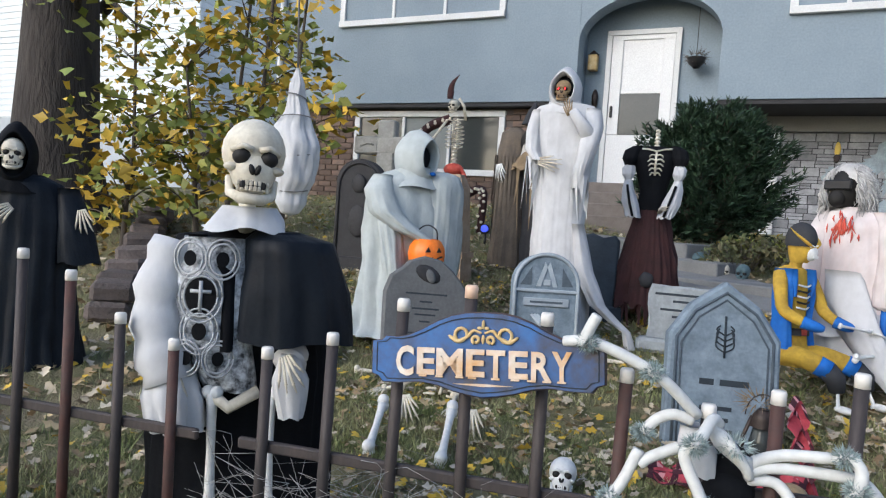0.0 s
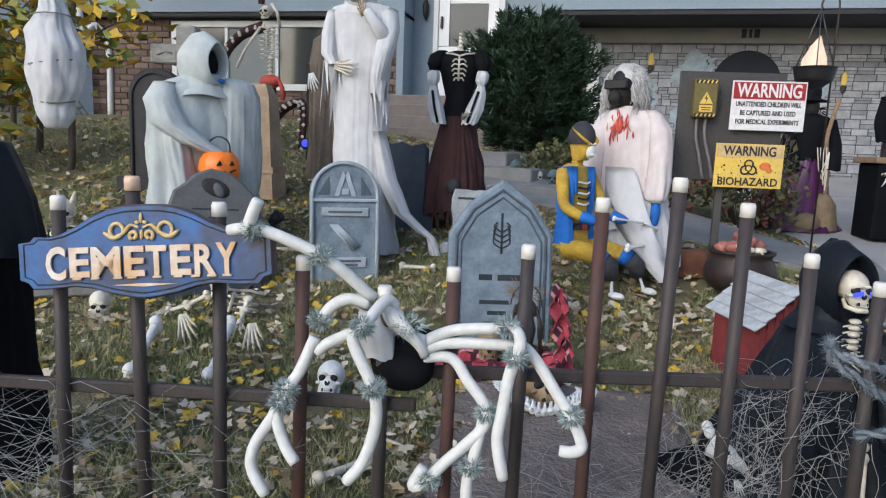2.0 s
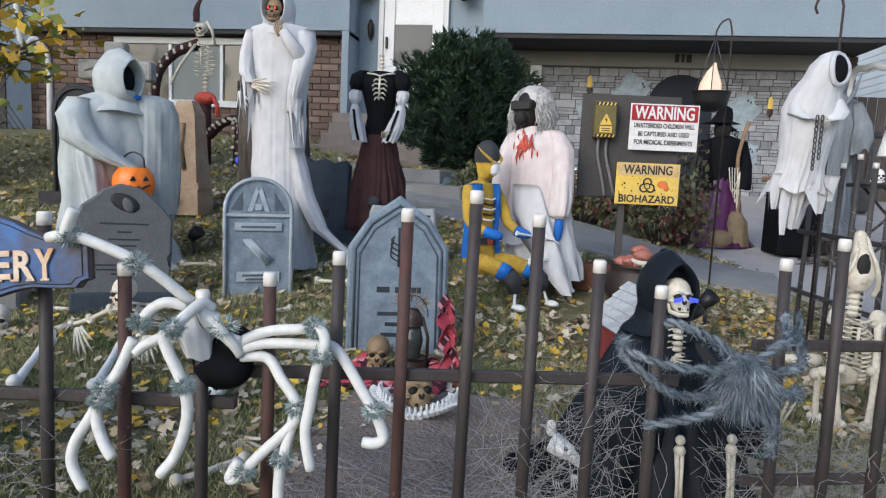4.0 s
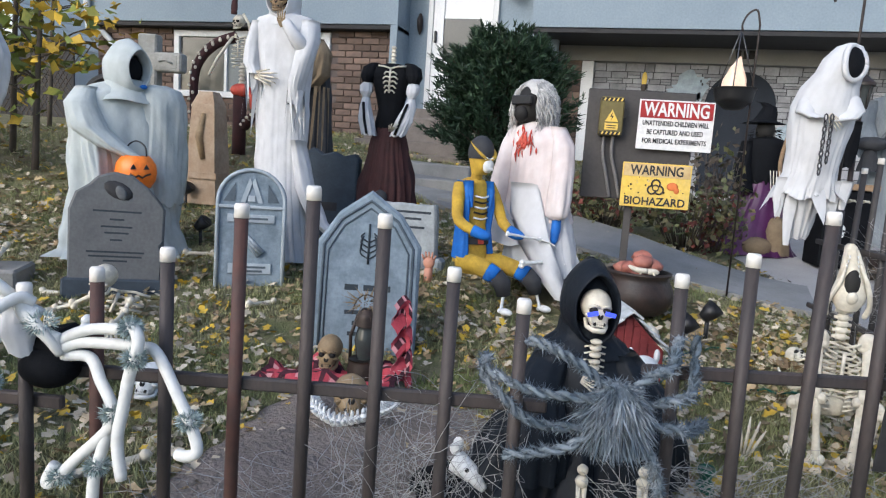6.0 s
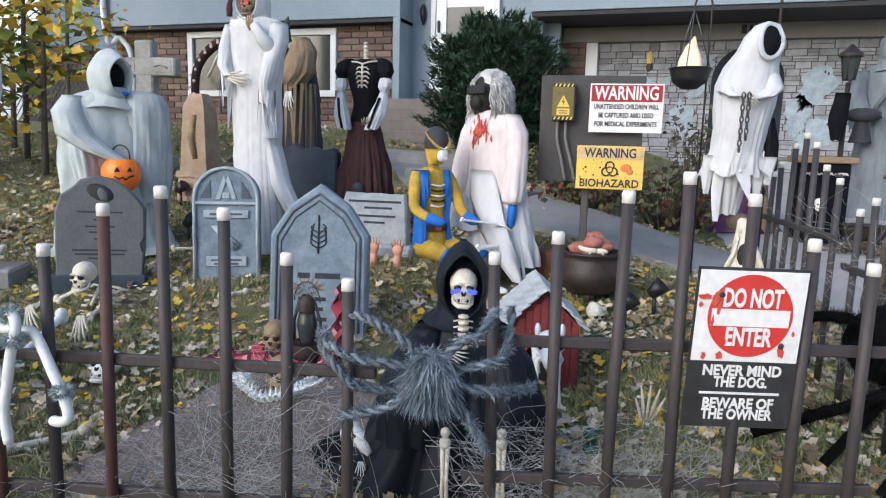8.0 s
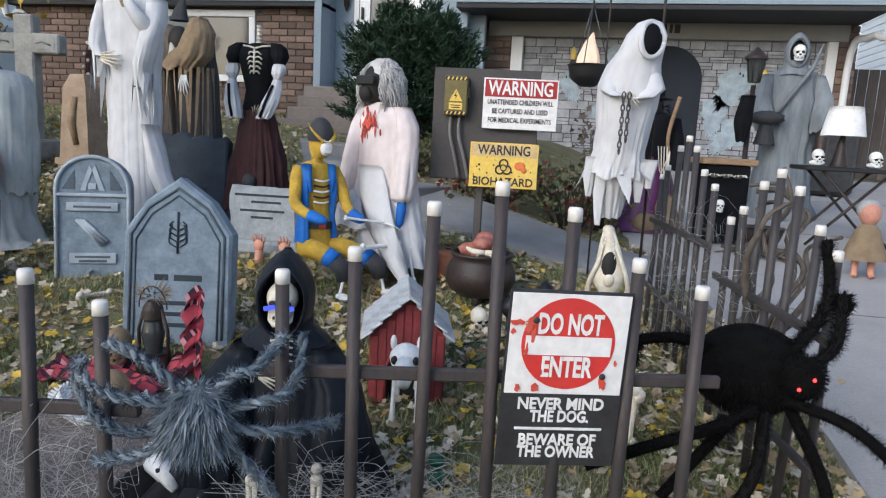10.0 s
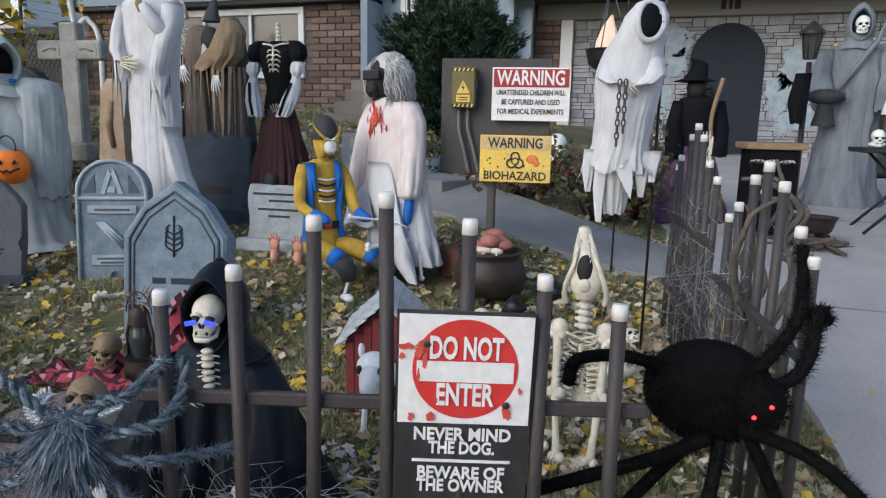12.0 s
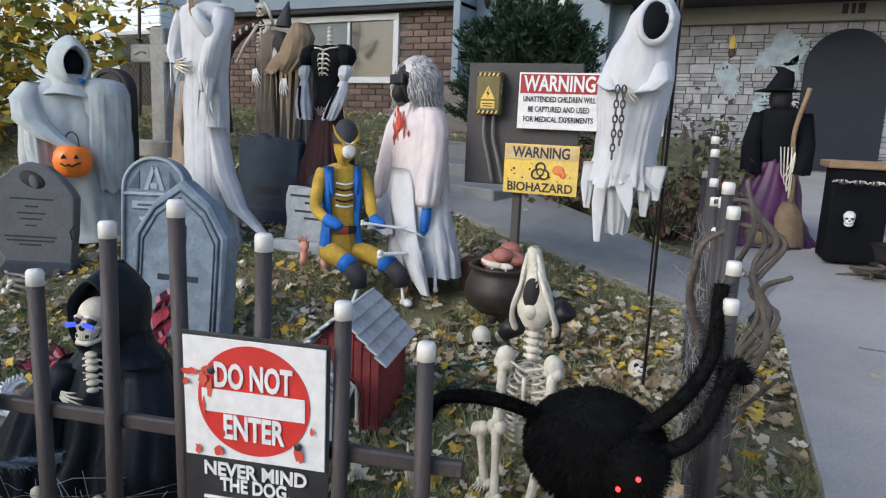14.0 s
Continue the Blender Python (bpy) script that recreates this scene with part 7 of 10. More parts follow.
def seated_reaper():
    x, y = 0.40, 1.60
    z = gz(x, y)
    s = Shape()
    s.loft([(x, y + .01, 0.355, 0.05, 0.05, 0), (x, y + .005, 0.33, 0.088, 0.065, 0.02), (x, y, 0.27, 0.118, 0.085, 0.06), (x, y, 0.17, 0.150, 0.11, 0.11), (x - .01, y - .01, 0.06, 0.195, 0.15, 0.15), (x - .02, y - .01, z + 0.004, 0.24, 0.18, 0.18)], CLOTH_BLACK_SHEEN, 56, 9, 5)
    for k in (-1, 1):
        s.loft([(x + k * .07, y - .02, 0.32, 0.035, 0.045, 0), (x + k * .11, y - .07, 0.25, 0.05, 0.055, 0.08), (x + k * .115, y - .12, 0.17, 0.065, 0.05, 0.16), (x + k * .12, y - .13, 0.08, 0.06, 0.045, 0.25)], CLOTH_BLACK_SHEEN, 24, 6, 8 + k)
    hood(s, (x - .002, y - .0, 0.420), 0.060, 0.078, 0.078, CLOTH_BLACK_SHEEN, CLOTH_BLACK, -90, 0.72)
    s.loft([(x - .002, y + .015, 0.515, 0.006, 0.008, 0), (x - .002, y + .012, 0.490, 0.026, 0.034, 0.04), (x - .002, y + .01, 0.455, 0.052, 0.062, 0.04)], CLOTH_BLACK_SHEEN, 26, 5, 3)
    skull(s, pose(x - .002, y - .062, 0.412, -8, 2, 0), 0.094, BONE, None, True)
    for k in (-1, 1):
        s.box((x - .002 + k * .018, y - .104, 0.415), (0.022, 0.004, 0.009), LED_BLUE, turned(0, k * 12, 0), 0.003)
    for i in range(6):
        s.ball((x, y - .078, 0.352 - i * .014), (0.013, 0.012, 0.006), BONE, None, 9, 6)
        for k in (-1, 1):
            s.tube([(x, y - .075, 0.345 - i * .014), (x + k * .022, y - .075, 0.340 - i * .014)], 0.0022, BONE, 5)
    bone_hand(s, (x - .035, y - .12, 0.285), (0.8, -0.2, -0.25), (0, -1, 0), 0.05, BONE, 0.5)
    for dx in (-0.035, 0.085):
        for k in (-1, 1):
            s.tube([(x + dx + k * .006, y - .19, 0.10), (x + dx + k * .004, y - .20, 0.03), (x + dx + k * .006, y - .205, z + .01)], [0.0055, 0.0042, 0.0055], BONE, 7)
        for q in ((0.105, 0.013), (0.128, 0.011), (z + .015, 0.012)):
            s.ball((x + dx, y - .19, q[0]), (q[1], q[1], q[1]), BONE, None, 9, 7)
        s.tube([(x + dx, y - .20, z + .01), (x + dx + .004, y - .25, z + .006)], [0.011, 0.007], BONE, 7)
    s.spin(x, y, 18)
    whole(s, "seated_reaper", (x, y, z), "seated hooded skeleton in a shiny black robe with blue-lit glasses", "skeleton figure")


for build in (pirate, black_robe, wrapped_body, draped_ghost, pumpkin_pail, tall_ghost, robed_monk, headless_lady, stained_gown, seated_costume, hanging_ghost, reaper_grey, witch, scythe_skeleton, seated_reaper):
    build()
hook_pole(1.185, 2.86, 1.42, -0.10, "thin black shepherd hook holding the white ghost")
hook_pole(1.0, 3.79, 1.50, -0.08, "thin black shepherd hook holding the fire bowl")


# ---- props on the fence ----
def white_spider():
    """Long white tube legs tied with fluffy joints, slung over the fence."""
    ob = thing("white_legged_spider", (-0.42, 0.99, 0.30), "giant spider with white tube legs and fluffy grey joints", "spider decoration")
    s = Shape().box((-0.405, 1.0, 0.355), (0.10, 0.07, 0.070), CLOTH_BLACK, turned(6, -14, 10), 0.016)
    s.ball((-0.40, 0.985, 0.335), (0.050, 0.04, 0.036), CLOTH_BLACK, None, 14, 9)
    s.make("body", (-0.415, 1.0, 0.3), ob, "black body")
    s = Shape()
    for k in range(7):
        s.tube(curve([(-0.425 + k * .003, 0.95 + k * .004, 0.448 - k * .004), (-0.412 + k * .003, 0.95, 0.418), (-0.392 + k * .004, 0.958, 0.400 - k * .003), (-0.362, 0.968, 0.388 - k * .004)], 4), 0.008, TUBE_WHITE, 7)
    s.loft([(-0.448, 0.97, 0.43, 0.018, 0.02, 0.1), (-0.438, 0.97, 0.39, 0.03, 0.03, 0.15), (-0.43, 0.97, 0.355, 0.022, 0.022, 0.2)], CLOTH_WHITE, 18, 4, 3)
    s.fur((-0.385, 0.955, 0.412), (0.020, 0.018, 0.012), 0.012, 300, FLUFF, 2, 0.0011)
    s.make("head_wrap", (-0.43, 0.97, 0.36), ob, "white wrapped head")
    legs = [
        [(-0.441, 0.955, 0.449), (-0.498, 0.920, 0.507), (-0.572, 0.900, 0.543), (-0.611, 0.890, 0.551), (-0.644, 0.890, 0.547)],
        [(-0.614, 0.885, 0.545), (-0.602, 0.885, 0.576), (-0.593, 0.885, 0.595)],
        [(-0.448, 0.955, 0.440), (-0.477, 0.945, 0.447), (-0.501, 0.940, 0.435), (-0.518, 0.935, 0.413)],
        [(-0.464, 0.940, 0.399), (-0.477, 0.935, 0.393), (-0.504, 0.925, 0.379), (-0.519, 0.920, 0.366)],
        [(-0.520, 0.920, 0.390), (-0.541, 0.910, 0.336), (-0.560, 0.900, 0.306), (-0.575, 0.895, 0.270), (-0.604, 0.890, 0.220), (-0.606, 0.885, 0.185), (-0.581, 0.880, 0.147)],
        [(-0.554, 0.900, 0.311), (-0.569, 0.895, 0.270), (-0.556, 0.890, 0.231), (-0.535, 0.885, 0.203)],
        [(-0.410, 0.965, 0.439), (-0.419, 0.945, 0.449), (-0.435, 0.900, 0.423), (-0.452, 0.895, 0.401), (-0.425, 0.895, 0.343), (-0.414, 0.895, 0.308), (-0.416, 0.895, 0.266), (-0.431, 0.890, 0.218), (-0.455, 0.885, 0.185)],
        [(-0.368, 0.970, 0.379), (-0.349, 0.975, 0.393), (-0.313, 0.980, 0.406), (-0.253, 0.975, 0.415)],
        [(-0.253, 0.975, 0.415), (-0.232, 0.970, 0.420), (-0.217, 0.963, 0.400), (-0.230, 0.960, 0.350), (-0.237, 0.955, 0.297), (-0.242, 0.950, 0.250), (-0.230, 0.945, 0.193)],
        [(-0.368, 0.970, 0.370), (-0.328, 0.980, 0.383), (-0.238, 0.990, 0.386), (-0.205, 0.990, 0.379), (-0.158, 0.980, 0.319), (-0.134, 0.975, 0.285), (-0.119, 0.970, 0.251), (-0.131, 0.965, 0.241), (-0.151, 0.965, 0.241)],
        [(-0.365, 0.975, 0.359), (-0.323, 0.985, 0.358), (-0.294, 0.975, 0.328), (-0.265, 0.965, 0.296), (-0.265, 0.960, 0.264), (-0.318, 0.950, 0.207), (-0.353, 0.945, 0.168), (-0.368, 0.945, 0.164), (-0.352, 0.945, 0.196)],
        [(-0.265, 0.965, 0.281), (-0.276, 0.955, 0.221), (-0.284, 0.950, 0.183), (-0.285, 0.945, 0.107)],
    ]
    ties = [(0, 0.72), (0, 0.30), (2, 1.0), (4, 0.33), (5, 0.2), (6, 0.28), (6, 0.55), (8, 0.12), (8, 0.42), (9, 0.62), (10, 0.42), (10, 0.72), (11, 0.55)]
    made, lines = [], []
    for pts in legs:
        line = curve(pts, 6)
        lines.append(line)
        made.append(Shape().tube(line, [0.0090] * (len(line) - 1) + [0.0078], TUBE_WHITE, 12).make("leg", line[0], ob))
    for i, (k, t) in enumerate(ties):
        p = lines[k][min(len(lines[k]) - 1, int(t * (len(lines[k]) - 1)))]
        Shape().fur(p, (0.013, 0.012, 0.010), 0.010, 620, FLUFF, i, 0.0011).make("joint", p, made[k], "fluffy grey joint")


def grey_spider():
    """A shaggy body with long hanging hair and eight rope-like furry legs."""
    c = Vector((0.470, 1.165, 0.33))
    ob = thing("furry_spider", c, "shaggy blue-grey spider spread over a gap in the fence", "spider decoration", "furry spiders")
    s = Shape().ball(c + Vector((0, 0, .012)), (0.036, 0.032, 0.044), FUR_GREY, None, 14, 9)
    s.fur(c + Vector((0, 0, .015)), (0.036, 0.032, 0.042), 0.026, 2600, FUR_GREY, 3, 0.0012, 0.9)
    rng = random.Random(31)
    for _ in range(1500):
        a, t = rng.uniform(0, 6.28), rng.random()
        p = c + Vector((0.034 * math.cos(a), 0.030 * math.sin(a), 0.040 - 0.065 * t))
        way = Vector((math.cos(a) * 0.35, math.sin(a) * 0.35 - 0.15, -1)).normalized()
        l = rng.uniform(0.018, 0.046)
        side = way.cross(Vector((rng.gauss(0, 1), rng.gauss(0, 1), 0.2))).normalized() * rng.uniform(0.0008, 0.0018)
        bend = Vector((rng.gauss(0, .013), rng.gauss(0, .013), rng.gauss(0, .006)))
        s.add([p - side, p + side, p + way * l * .5 + side + bend * .5, p + way * l * .5 - side + bend * .5, p + way * l + bend], [(0, 1, 2, 3), (3, 2, 4)], FUR_GREY)
    s.make("body", c, ob, "long-haired grey body")
    legs = [
        [(0.450, 1.160, 0.375), (0.422, 1.150, 0.403), (0.385, 1.150, 0.421), (0.352, 1.150, 0.433), (0.314, 1.160, 0.432)],
        [(0.450, 1.150, 0.357), (0.406, 1.140, 0.360), (0.357, 1.140, 0.359), (0.308, 1.150, 0.366), (0.263, 1.170, 0.379), (0.266, 1.180, 0.396)],
        [(0.445, 1.150, 0.315), (0.384, 1.130, 0.314), (0.340, 1.130, 0.318), (0.307, 1.140, 0.339), (0.265, 1.165, 0.364), (0.263, 1.175, 0.391)],
        [(0.445, 1.150, 0.312), (0.406, 1.130, 0.286), (0.363, 1.130, 0.269), (0.308, 1.150, 0.247)],
        [(0.490, 1.175, 0.370), (0.522, 1.180, 0.401), (0.547, 1.200, 0.409), (0.554, 1.250, 0.433), (0.559, 1.260, 0.445)],
        [(0.500, 1.175, 0.345), (0.551, 1.190, 0.360), (0.580, 1.220, 0.365), (0.585, 1.260, 0.392), (0.585, 1.275, 0.447)],
        [(0.500, 1.175, 0.325), (0.561, 1.200, 0.312), (0.592, 1.270, 0.292), (0.620, 1.340, 0.280)],
        [(0.500, 1.175, 0.305), (0.528, 1.190, 0.268), (0.543, 1.220, 0.221), (0.553, 1.250, 0.176)],
    ]
    for i, pts in enumerate(legs):
        line = curve(pts, 8)
        leg = Shape()
        # two strands twisted round each other, each with short fur
        for ph in (0.0, math.pi):
            strand = []
            for k, p in enumerate(line):
                d = (line[min(k + 1, len(line) - 1)] - line[max(k - 1, 0)]).normalized()
                u = d.cross(Vector((0, 0.3, 1))).normalized()
                w = d.cross(u)
                a = k * 0.75 + ph
                strand.append(p + (u * math.cos(a) + w * math.sin(a)) * 0.0042)
            leg.fuzzy(strand, 0.0046, 0.0115, FUR_GREY, 40, 60 + i, 0.0009)
        leg.make("leg", line[0], ob)


def fur_spider(c, r_body, legs, material, seed, label, hair, leg_r, eyes=()):
    c = Vector(c)
    ob = thing("furry_spider", c, label, "spider decoration", "furry spiders")
    s = Shape().ball(c, tuple(q * 0.985 for q in r_body), material, None, 26, 16, 0.03, 5)
    s.fur(c, r_body, hair, 16000, material, seed, 0.0011, 0.9)
    s.make("body", c, ob)
    for i, pts in enumerate(legs):
        line = curve([c + Vector(p) for p in pts], 6)
        Shape().fuzzy(line, leg_r * 0.85, leg_r * 0.95, material, 110, seed + i, 0.0010).make("leg", line[0], ob)
    if eyes:
        h = c + Vector(eyes[0])
        Shape().ball(h, 0.042, material, None, 12, 8).fur(h, 0.043, hair, 1500, material, seed + 40, 0.0009).make("head", h, ob)
        for e in eyes[1:]:
            Shape().ball(h + Vector(e), 0.0034, LED_RED, None, 10, 7).make("eye", h, ob, "glowing red eye")


def doghouse():
    m = pose(0.462, 2.325, gz(0.46, 2.32), 0, 0, 17)
    ob = thing("dog_house", m.translation, "small red dog house with a grey shingled roof", "dog house")
    w, d, h, peak = 0.225, 0.27, 0.215, 0.325
    r3 = m.to_3x3()
    s = Shape()
    n = 10
    hole = [(0.058 * math.cos(math.pi * i / n), 0.105 + 0.055 * math.sin(math.pi * i / n)) for i in range(n + 1)]
    ring = [(0.058, 0.0)] + hole + [(-0.058, 0.0)]
    edge = [(w / 2, 0.0), (w / 2, 0.105)] + [(w / 2 - w * i / n, h + (peak - h) * (1 - abs(1 - 2 * i / n))) for i in range(n + 1)][1:-1] + [(-w / 2, 0.105), (-w / 2, 0.0)]
    v = [m @ Vector((a, -d / 2, b)) for a, b in ring] + [m @ Vector((a, -d / 2, b)) for a, b in edge]
    k = len(ring)
    s.add(v, [(i, k + i, k + i + 1, i + 1) for i in range(k - 1)], DOG_RED, False)
    for i in (0, n):
        q = (w / 2 if i == 0 else -w / 2)
        s.add([m @ Vector((q, -d / 2, 0.105)), m @ Vector((q, -d / 2, h)), m @ Vector((q * 0.8, -d / 2, h + (peak - h) * 0.2))], [(0, 1, 2)], DOG_RED, False)
    s.make("front", m.translation, ob, "red front with an arched doorway")
    s = Shape()
    for q in (-1, 1):
        s.box(m @ Vector((q * (w / 2 - 0.005), 0, h / 2)), (0.01, d - 0.004, h), DOG_RED, r3, 0.002)
    out = [(w / 2, 0.0), (w / 2, h), (0, peak), (-w / 2, h), (-w / 2, 0.0)]
    s.add([m @ Vector((a, d / 2, b)) for a, b in out], [(0, 1, 2, 3, 4)], DOG_RED, False)
    # Floor coloured near-black, as the shade inside would leave it.
    s.box(m @ Vector((0, 0.0, 0.004)), (w - 0.01, d - 0.01, 0.008), SOCKET, r3, 0.001)
    s.make("walls", m.translation, ob)
    # Near-black sheet behind the doorway puts the indoor shade into colour.
    Shape().box(m @ Vector((0, -d / 2 + 0.03, 0.08)), (w - 0.03, 0.004, 0.16), SOCKET, r3, 0.001).make("inner_panel", m.translation, ob, "near-black sheet standing for the shade inside")
    rng = random.Random(6)
    slope = math.degrees(math.atan2(peak - h, w / 2))
    for q in (-1, 1):
        for j in range(5):
            t = (j + 0.5) / 4.15
            p = m @ Vector((q * (w / 2) * t, -0.005, peak + 0.016 - (peak - h) * t))
            Shape().box(p, (0.044, d + 0.05, 0.007), ROOF_TIN, r3 @ turned(rng.uniform(-.6, .6), q * (slope - 9), rng.uniform(-.6, .6)), 0.002).make("shingle", p, ob)
    for j in range(9):
        a = -w / 2 + 0.014 + j * 0.0246
        top = h + (peak - h) * (1 - abs(a) / (w / 2)) - 0.014
        low = 0.105 + math.sqrt(max(0, 0.055 ** 2 - a * a)) + 0.012 if abs(a) < 0.062 else 0.008
        Shape().box(m @ Vector((a, -d / 2 - 0.0015, (top + low) / 2)), (0.0225, 0.006, max(0.01, top - low)), DOG_RED, r3, 0.0015).make("board", m.translation, ob)
    arch = [m @ Vector((0.064 * math.cos(math.pi * i / n), -d / 2 - 0.004, 0.105 + 0.062 * math.sin(math.pi * i / n))) for i in range(n + 1)]
    Shape().tube([m @ Vector((0.064, -d / 2 - 0.004, 0.005))] + arch + [m @ Vector((-0.064, -d / 2 - 0.004, 0.005))], 0.006, DOG_RED, 6).make("door_arch", m.translation, ob)


def skeleton_dog(x, y, rz, h, label, name="skeleton_dog"):
    m = pose(x, y, gz(x, y), 0, 0, rz)
    s = Shape()
    at = lambda a, b, c: m @ Vector((a * h, b * h, c * h))
    s.ball(at(0, -0.28, 0.72), (0.15 * h, 0.17 * h, 0.13 * h), BONE_PALE, m.to_3x3(), 12, 8)
    s.tube([at(0, -0.36, 0.70), at(0, -0.48, 0.60), at(0, -0.55, 0.55)], [0.11 * h, 0.08 * h, 0.05 * h], BONE_PALE, 9)
    for k in (-1, 1):
        s.ball(at(k * 0.09, -0.40, 0.73), 0.04 * h, SOCKET, None, 8, 6)
        s.ball(at(k * 0.12, -0.22, 0.84), (0.03 * h, 0.04 * h, 0.07 * h), BONE_PALE, None, 7, 5)
        bone_stick(s, at(k * 0.10, -0.12, 0.52), at(k * 0.12, -0.16, 0.03), 0.028 * h, BONE_PALE)
        bone_stick(s, at(k * 0.10, 0.42, 0.50), at(k * 0.12, 0.40, 0.03), 0.028 * h, BONE_PALE)
    s.tube([at(0, -0.2, 0.66), at(0, 0.1, 0.62), at(0, 0.45, 0.56)], 0.04 * h, BONE_PALE, 7)
    for i in range(6):
        for k in (-1, 1):
            s.tube([at(0, -0.1 + i * 0.07, 0.62), at(k * 0.14, -0.1 + i * 0.07, 0.5), at(k * 0.08, -0.1 + i * 0.07, 0.36)], 0.018 * h, BONE_PALE, 5)
    whole(s, name, m.translation, label, "skeleton animal")


def sitting_skeleton_beast():
    x, y = 1.06, 2.165
    z = gz(x, y)
    s = Shape()
    # long narrow skull pointing up, hollow in front
    s.loft([(x - .012, y, 0.550, 0.008, 0.010, 0), (x - .011, y, 0.543, 0.015, 0.018, 0), (x - .008, y, 0.515, 0.019, 0.022, 0), (x - .004, y, 0.48, 0.025, 0.026, 0), (x, y, 0.45, 0.035, 0.03, 0), (x, y, 0.42, 0.043, 0.034, 0), (x, y, 0.395, 0.040, 0.034, 0), (x, y, 0.37, 0.024, 0.024, 0)], BONE, 22, 3, 2)
    s.ball((x - .002, y - .020, 0.440), (0.021, 0.016, 0.046), SOCKET, None, 16, 10)
    s.ball((x, y - .026, 0.408), (0.016, 0.016, 0.020), BONE, None, 12, 8)
    for k in (-1, 1):
        s.tube([(x - .010 + k * .012, y - .012, 0.535), (x - .006 + k * .020, y - .016, 0.50), (x + k * .030, y - .018, 0.455)], [0.004, 0.006, 0.007], BONE, 7)
        s.tube(curve([(x - .006 + k * .016, y - .02, 0.50), (x + k * .030, y - .026, 0.455), (x + k * .046, y - .018, 0.41), (x + k * .052, y - .002, 0.375), (x + k * .046, y + .008, 0.35)], 4), [0.005] * 4 + [0.0065] * 8 + [0.008] * 4 + [0.005], BONE, 8)
        for i in range(6):
            s.tube([(x - .008 + k * (.010 + i * .002), y - .024, 0.52 - i * .012), (x - .008 + k * (.010 + i * .002), y - .030, 0.513 - i * .012)], [0.0025, 0.001], BONE_PALE, 4)
        # limbs
        bone_stick(s, (x + k * .060, y - .02, 0.275), (x + k * .055, y - .05, 0.13), 0.012, BONE)
        bone_stick(s, (x + k * .055, y - .05, 0.13), (x + k * .042, y - .07, z + .02), 0.011, BONE)
        bone_hand(s, (x + k * .042, y - .07, z + .04), (0.1 * k, -0.5, -0.8), (0, -1, 0), 0.05, BONE, 0.5)
        bone_stick(s, (x + k * .05, y + .04, 0.09), (x + k * .10, y - .04, 0.11), 0.013, BONE)
        bone_stick(s, (x + k * .10, y - .04, 0.11), (x + k * .09, y - .02, z + .02), 0.011, BONE)
        bone_hand(s, (x + k * .09, y - .02, z + .03), (0.2 * k, -1, -0.5), (0, 0, 1), 0.055, BONE, 0.5)
        s.ball((x + k * .058, y - .015, 0.285), (0.024, 0.022, 0.030), BONE, None, 10, 8)
    for i in range(5):
        s.ball((x - .002, y + .010, 0.365 - i * .018), (0.017, 0.017, 0.012), BONE, None, 10, 7)
        s.tube([(x - .024, y + .010, 0.365 - i * .018), (x + .020, y + .010, 0.363 - i * .018)], 0.005, BONE, 6)
    rib_cage(s, pose(x, y, 0.120, 0, 0, 0), 0.13, 0.155, BONE, 12)
    s.ball((x, y + .03, 0.09), (0.05, 0.035, 0.03), BONE, None, 10, 7)
    whole(s, "sitting_animal_skeleton", (x, y, z), "sitting animal skeleton with its long snout raised", "skeleton animal")


def cauldron():
    x, y = 0.545, 3.2
    z = gz(x, y)
    ob = thing("cauldron", (x, y, z), "black iron cauldron heaped with rubber meat on the lawn", "cauldron")
    s = Shape()
    n = 32
    prof = [(0.03, 0.05), (0.035, 0.10), (0.06, 0.135), (0.10, 0.155), (0.14, 0.152), (0.18, 0.135), (0.20, 0.125), (0.212, 0.140), (0.222, 0.140), (0.222, 0.122), (0.17, 0.118), (0.14, 0.10)]
    v = [(x + r * math.cos(2 * math.pi * j / n), y + r * math.sin(2 * math.pi * j / n), z + h) for h, r in prof for j in range(n)]
    f = [(i * n + j, i * n + (j + 1) % n, (i + 1) * n + (j + 1) % n, (i + 1) * n + j) for i in range(len(prof) - 1) for j in range(n)]
    s.add(v, f + [tuple(range(n - 1, -1, -1))], IRON).make("pot", (x, y, z + 0.03), ob)
    for a in (0.5, 2.6, 4.7):
        Shape().tube([(x + .07 * math.cos(a), y + .07 * math.sin(a), z + 0.05), (x + .09 * math.cos(a), y + .09 * math.sin(a), z)], [0.02, 0.012], IRON, 7).make("leg", (x, y, z), ob)
    s = Shape()
    rng = random.Random(3)
    for i in range(9):
        s.ball((x + rng.uniform(-.07, .05), y + rng.uniform(-.06, .06), z + .19 + i * 0.011), (0.045, 0.04, 0.03), FLESH_PINK, None, 10, 7, 0.12, i)
    whole(s, "rubber_meat", (x, y, z + 0.15), "pink rubber brain and meat in the cauldron", "rubber meat")
    s = Shape()
    s.ball((x + .05, y - .10, z + .235), (0.03, 0.016, 0.014), BONE, None, 9, 6)
    s.tube(curve([(x + .03, y - .10, z + .235), (x - .02, y - .11, z + .24), (x - .05, y - .11, z + .255)], 3), [0.012, 0.013, 0.013, 0.012, 0.010, 0.008, 0.004], BONE, 7)
    for k in (-1, 1):
        s.tube([(x + k * .02 + .03, y - .10, z + .235), (x + k * .03 + .03, y - .125, z + .222)], 0.004, BONE, 5)
    whole(s, "skeleton_rat", (x, y - .1, z + .22), "small bone rat on the cauldron rim", "skeleton animal")


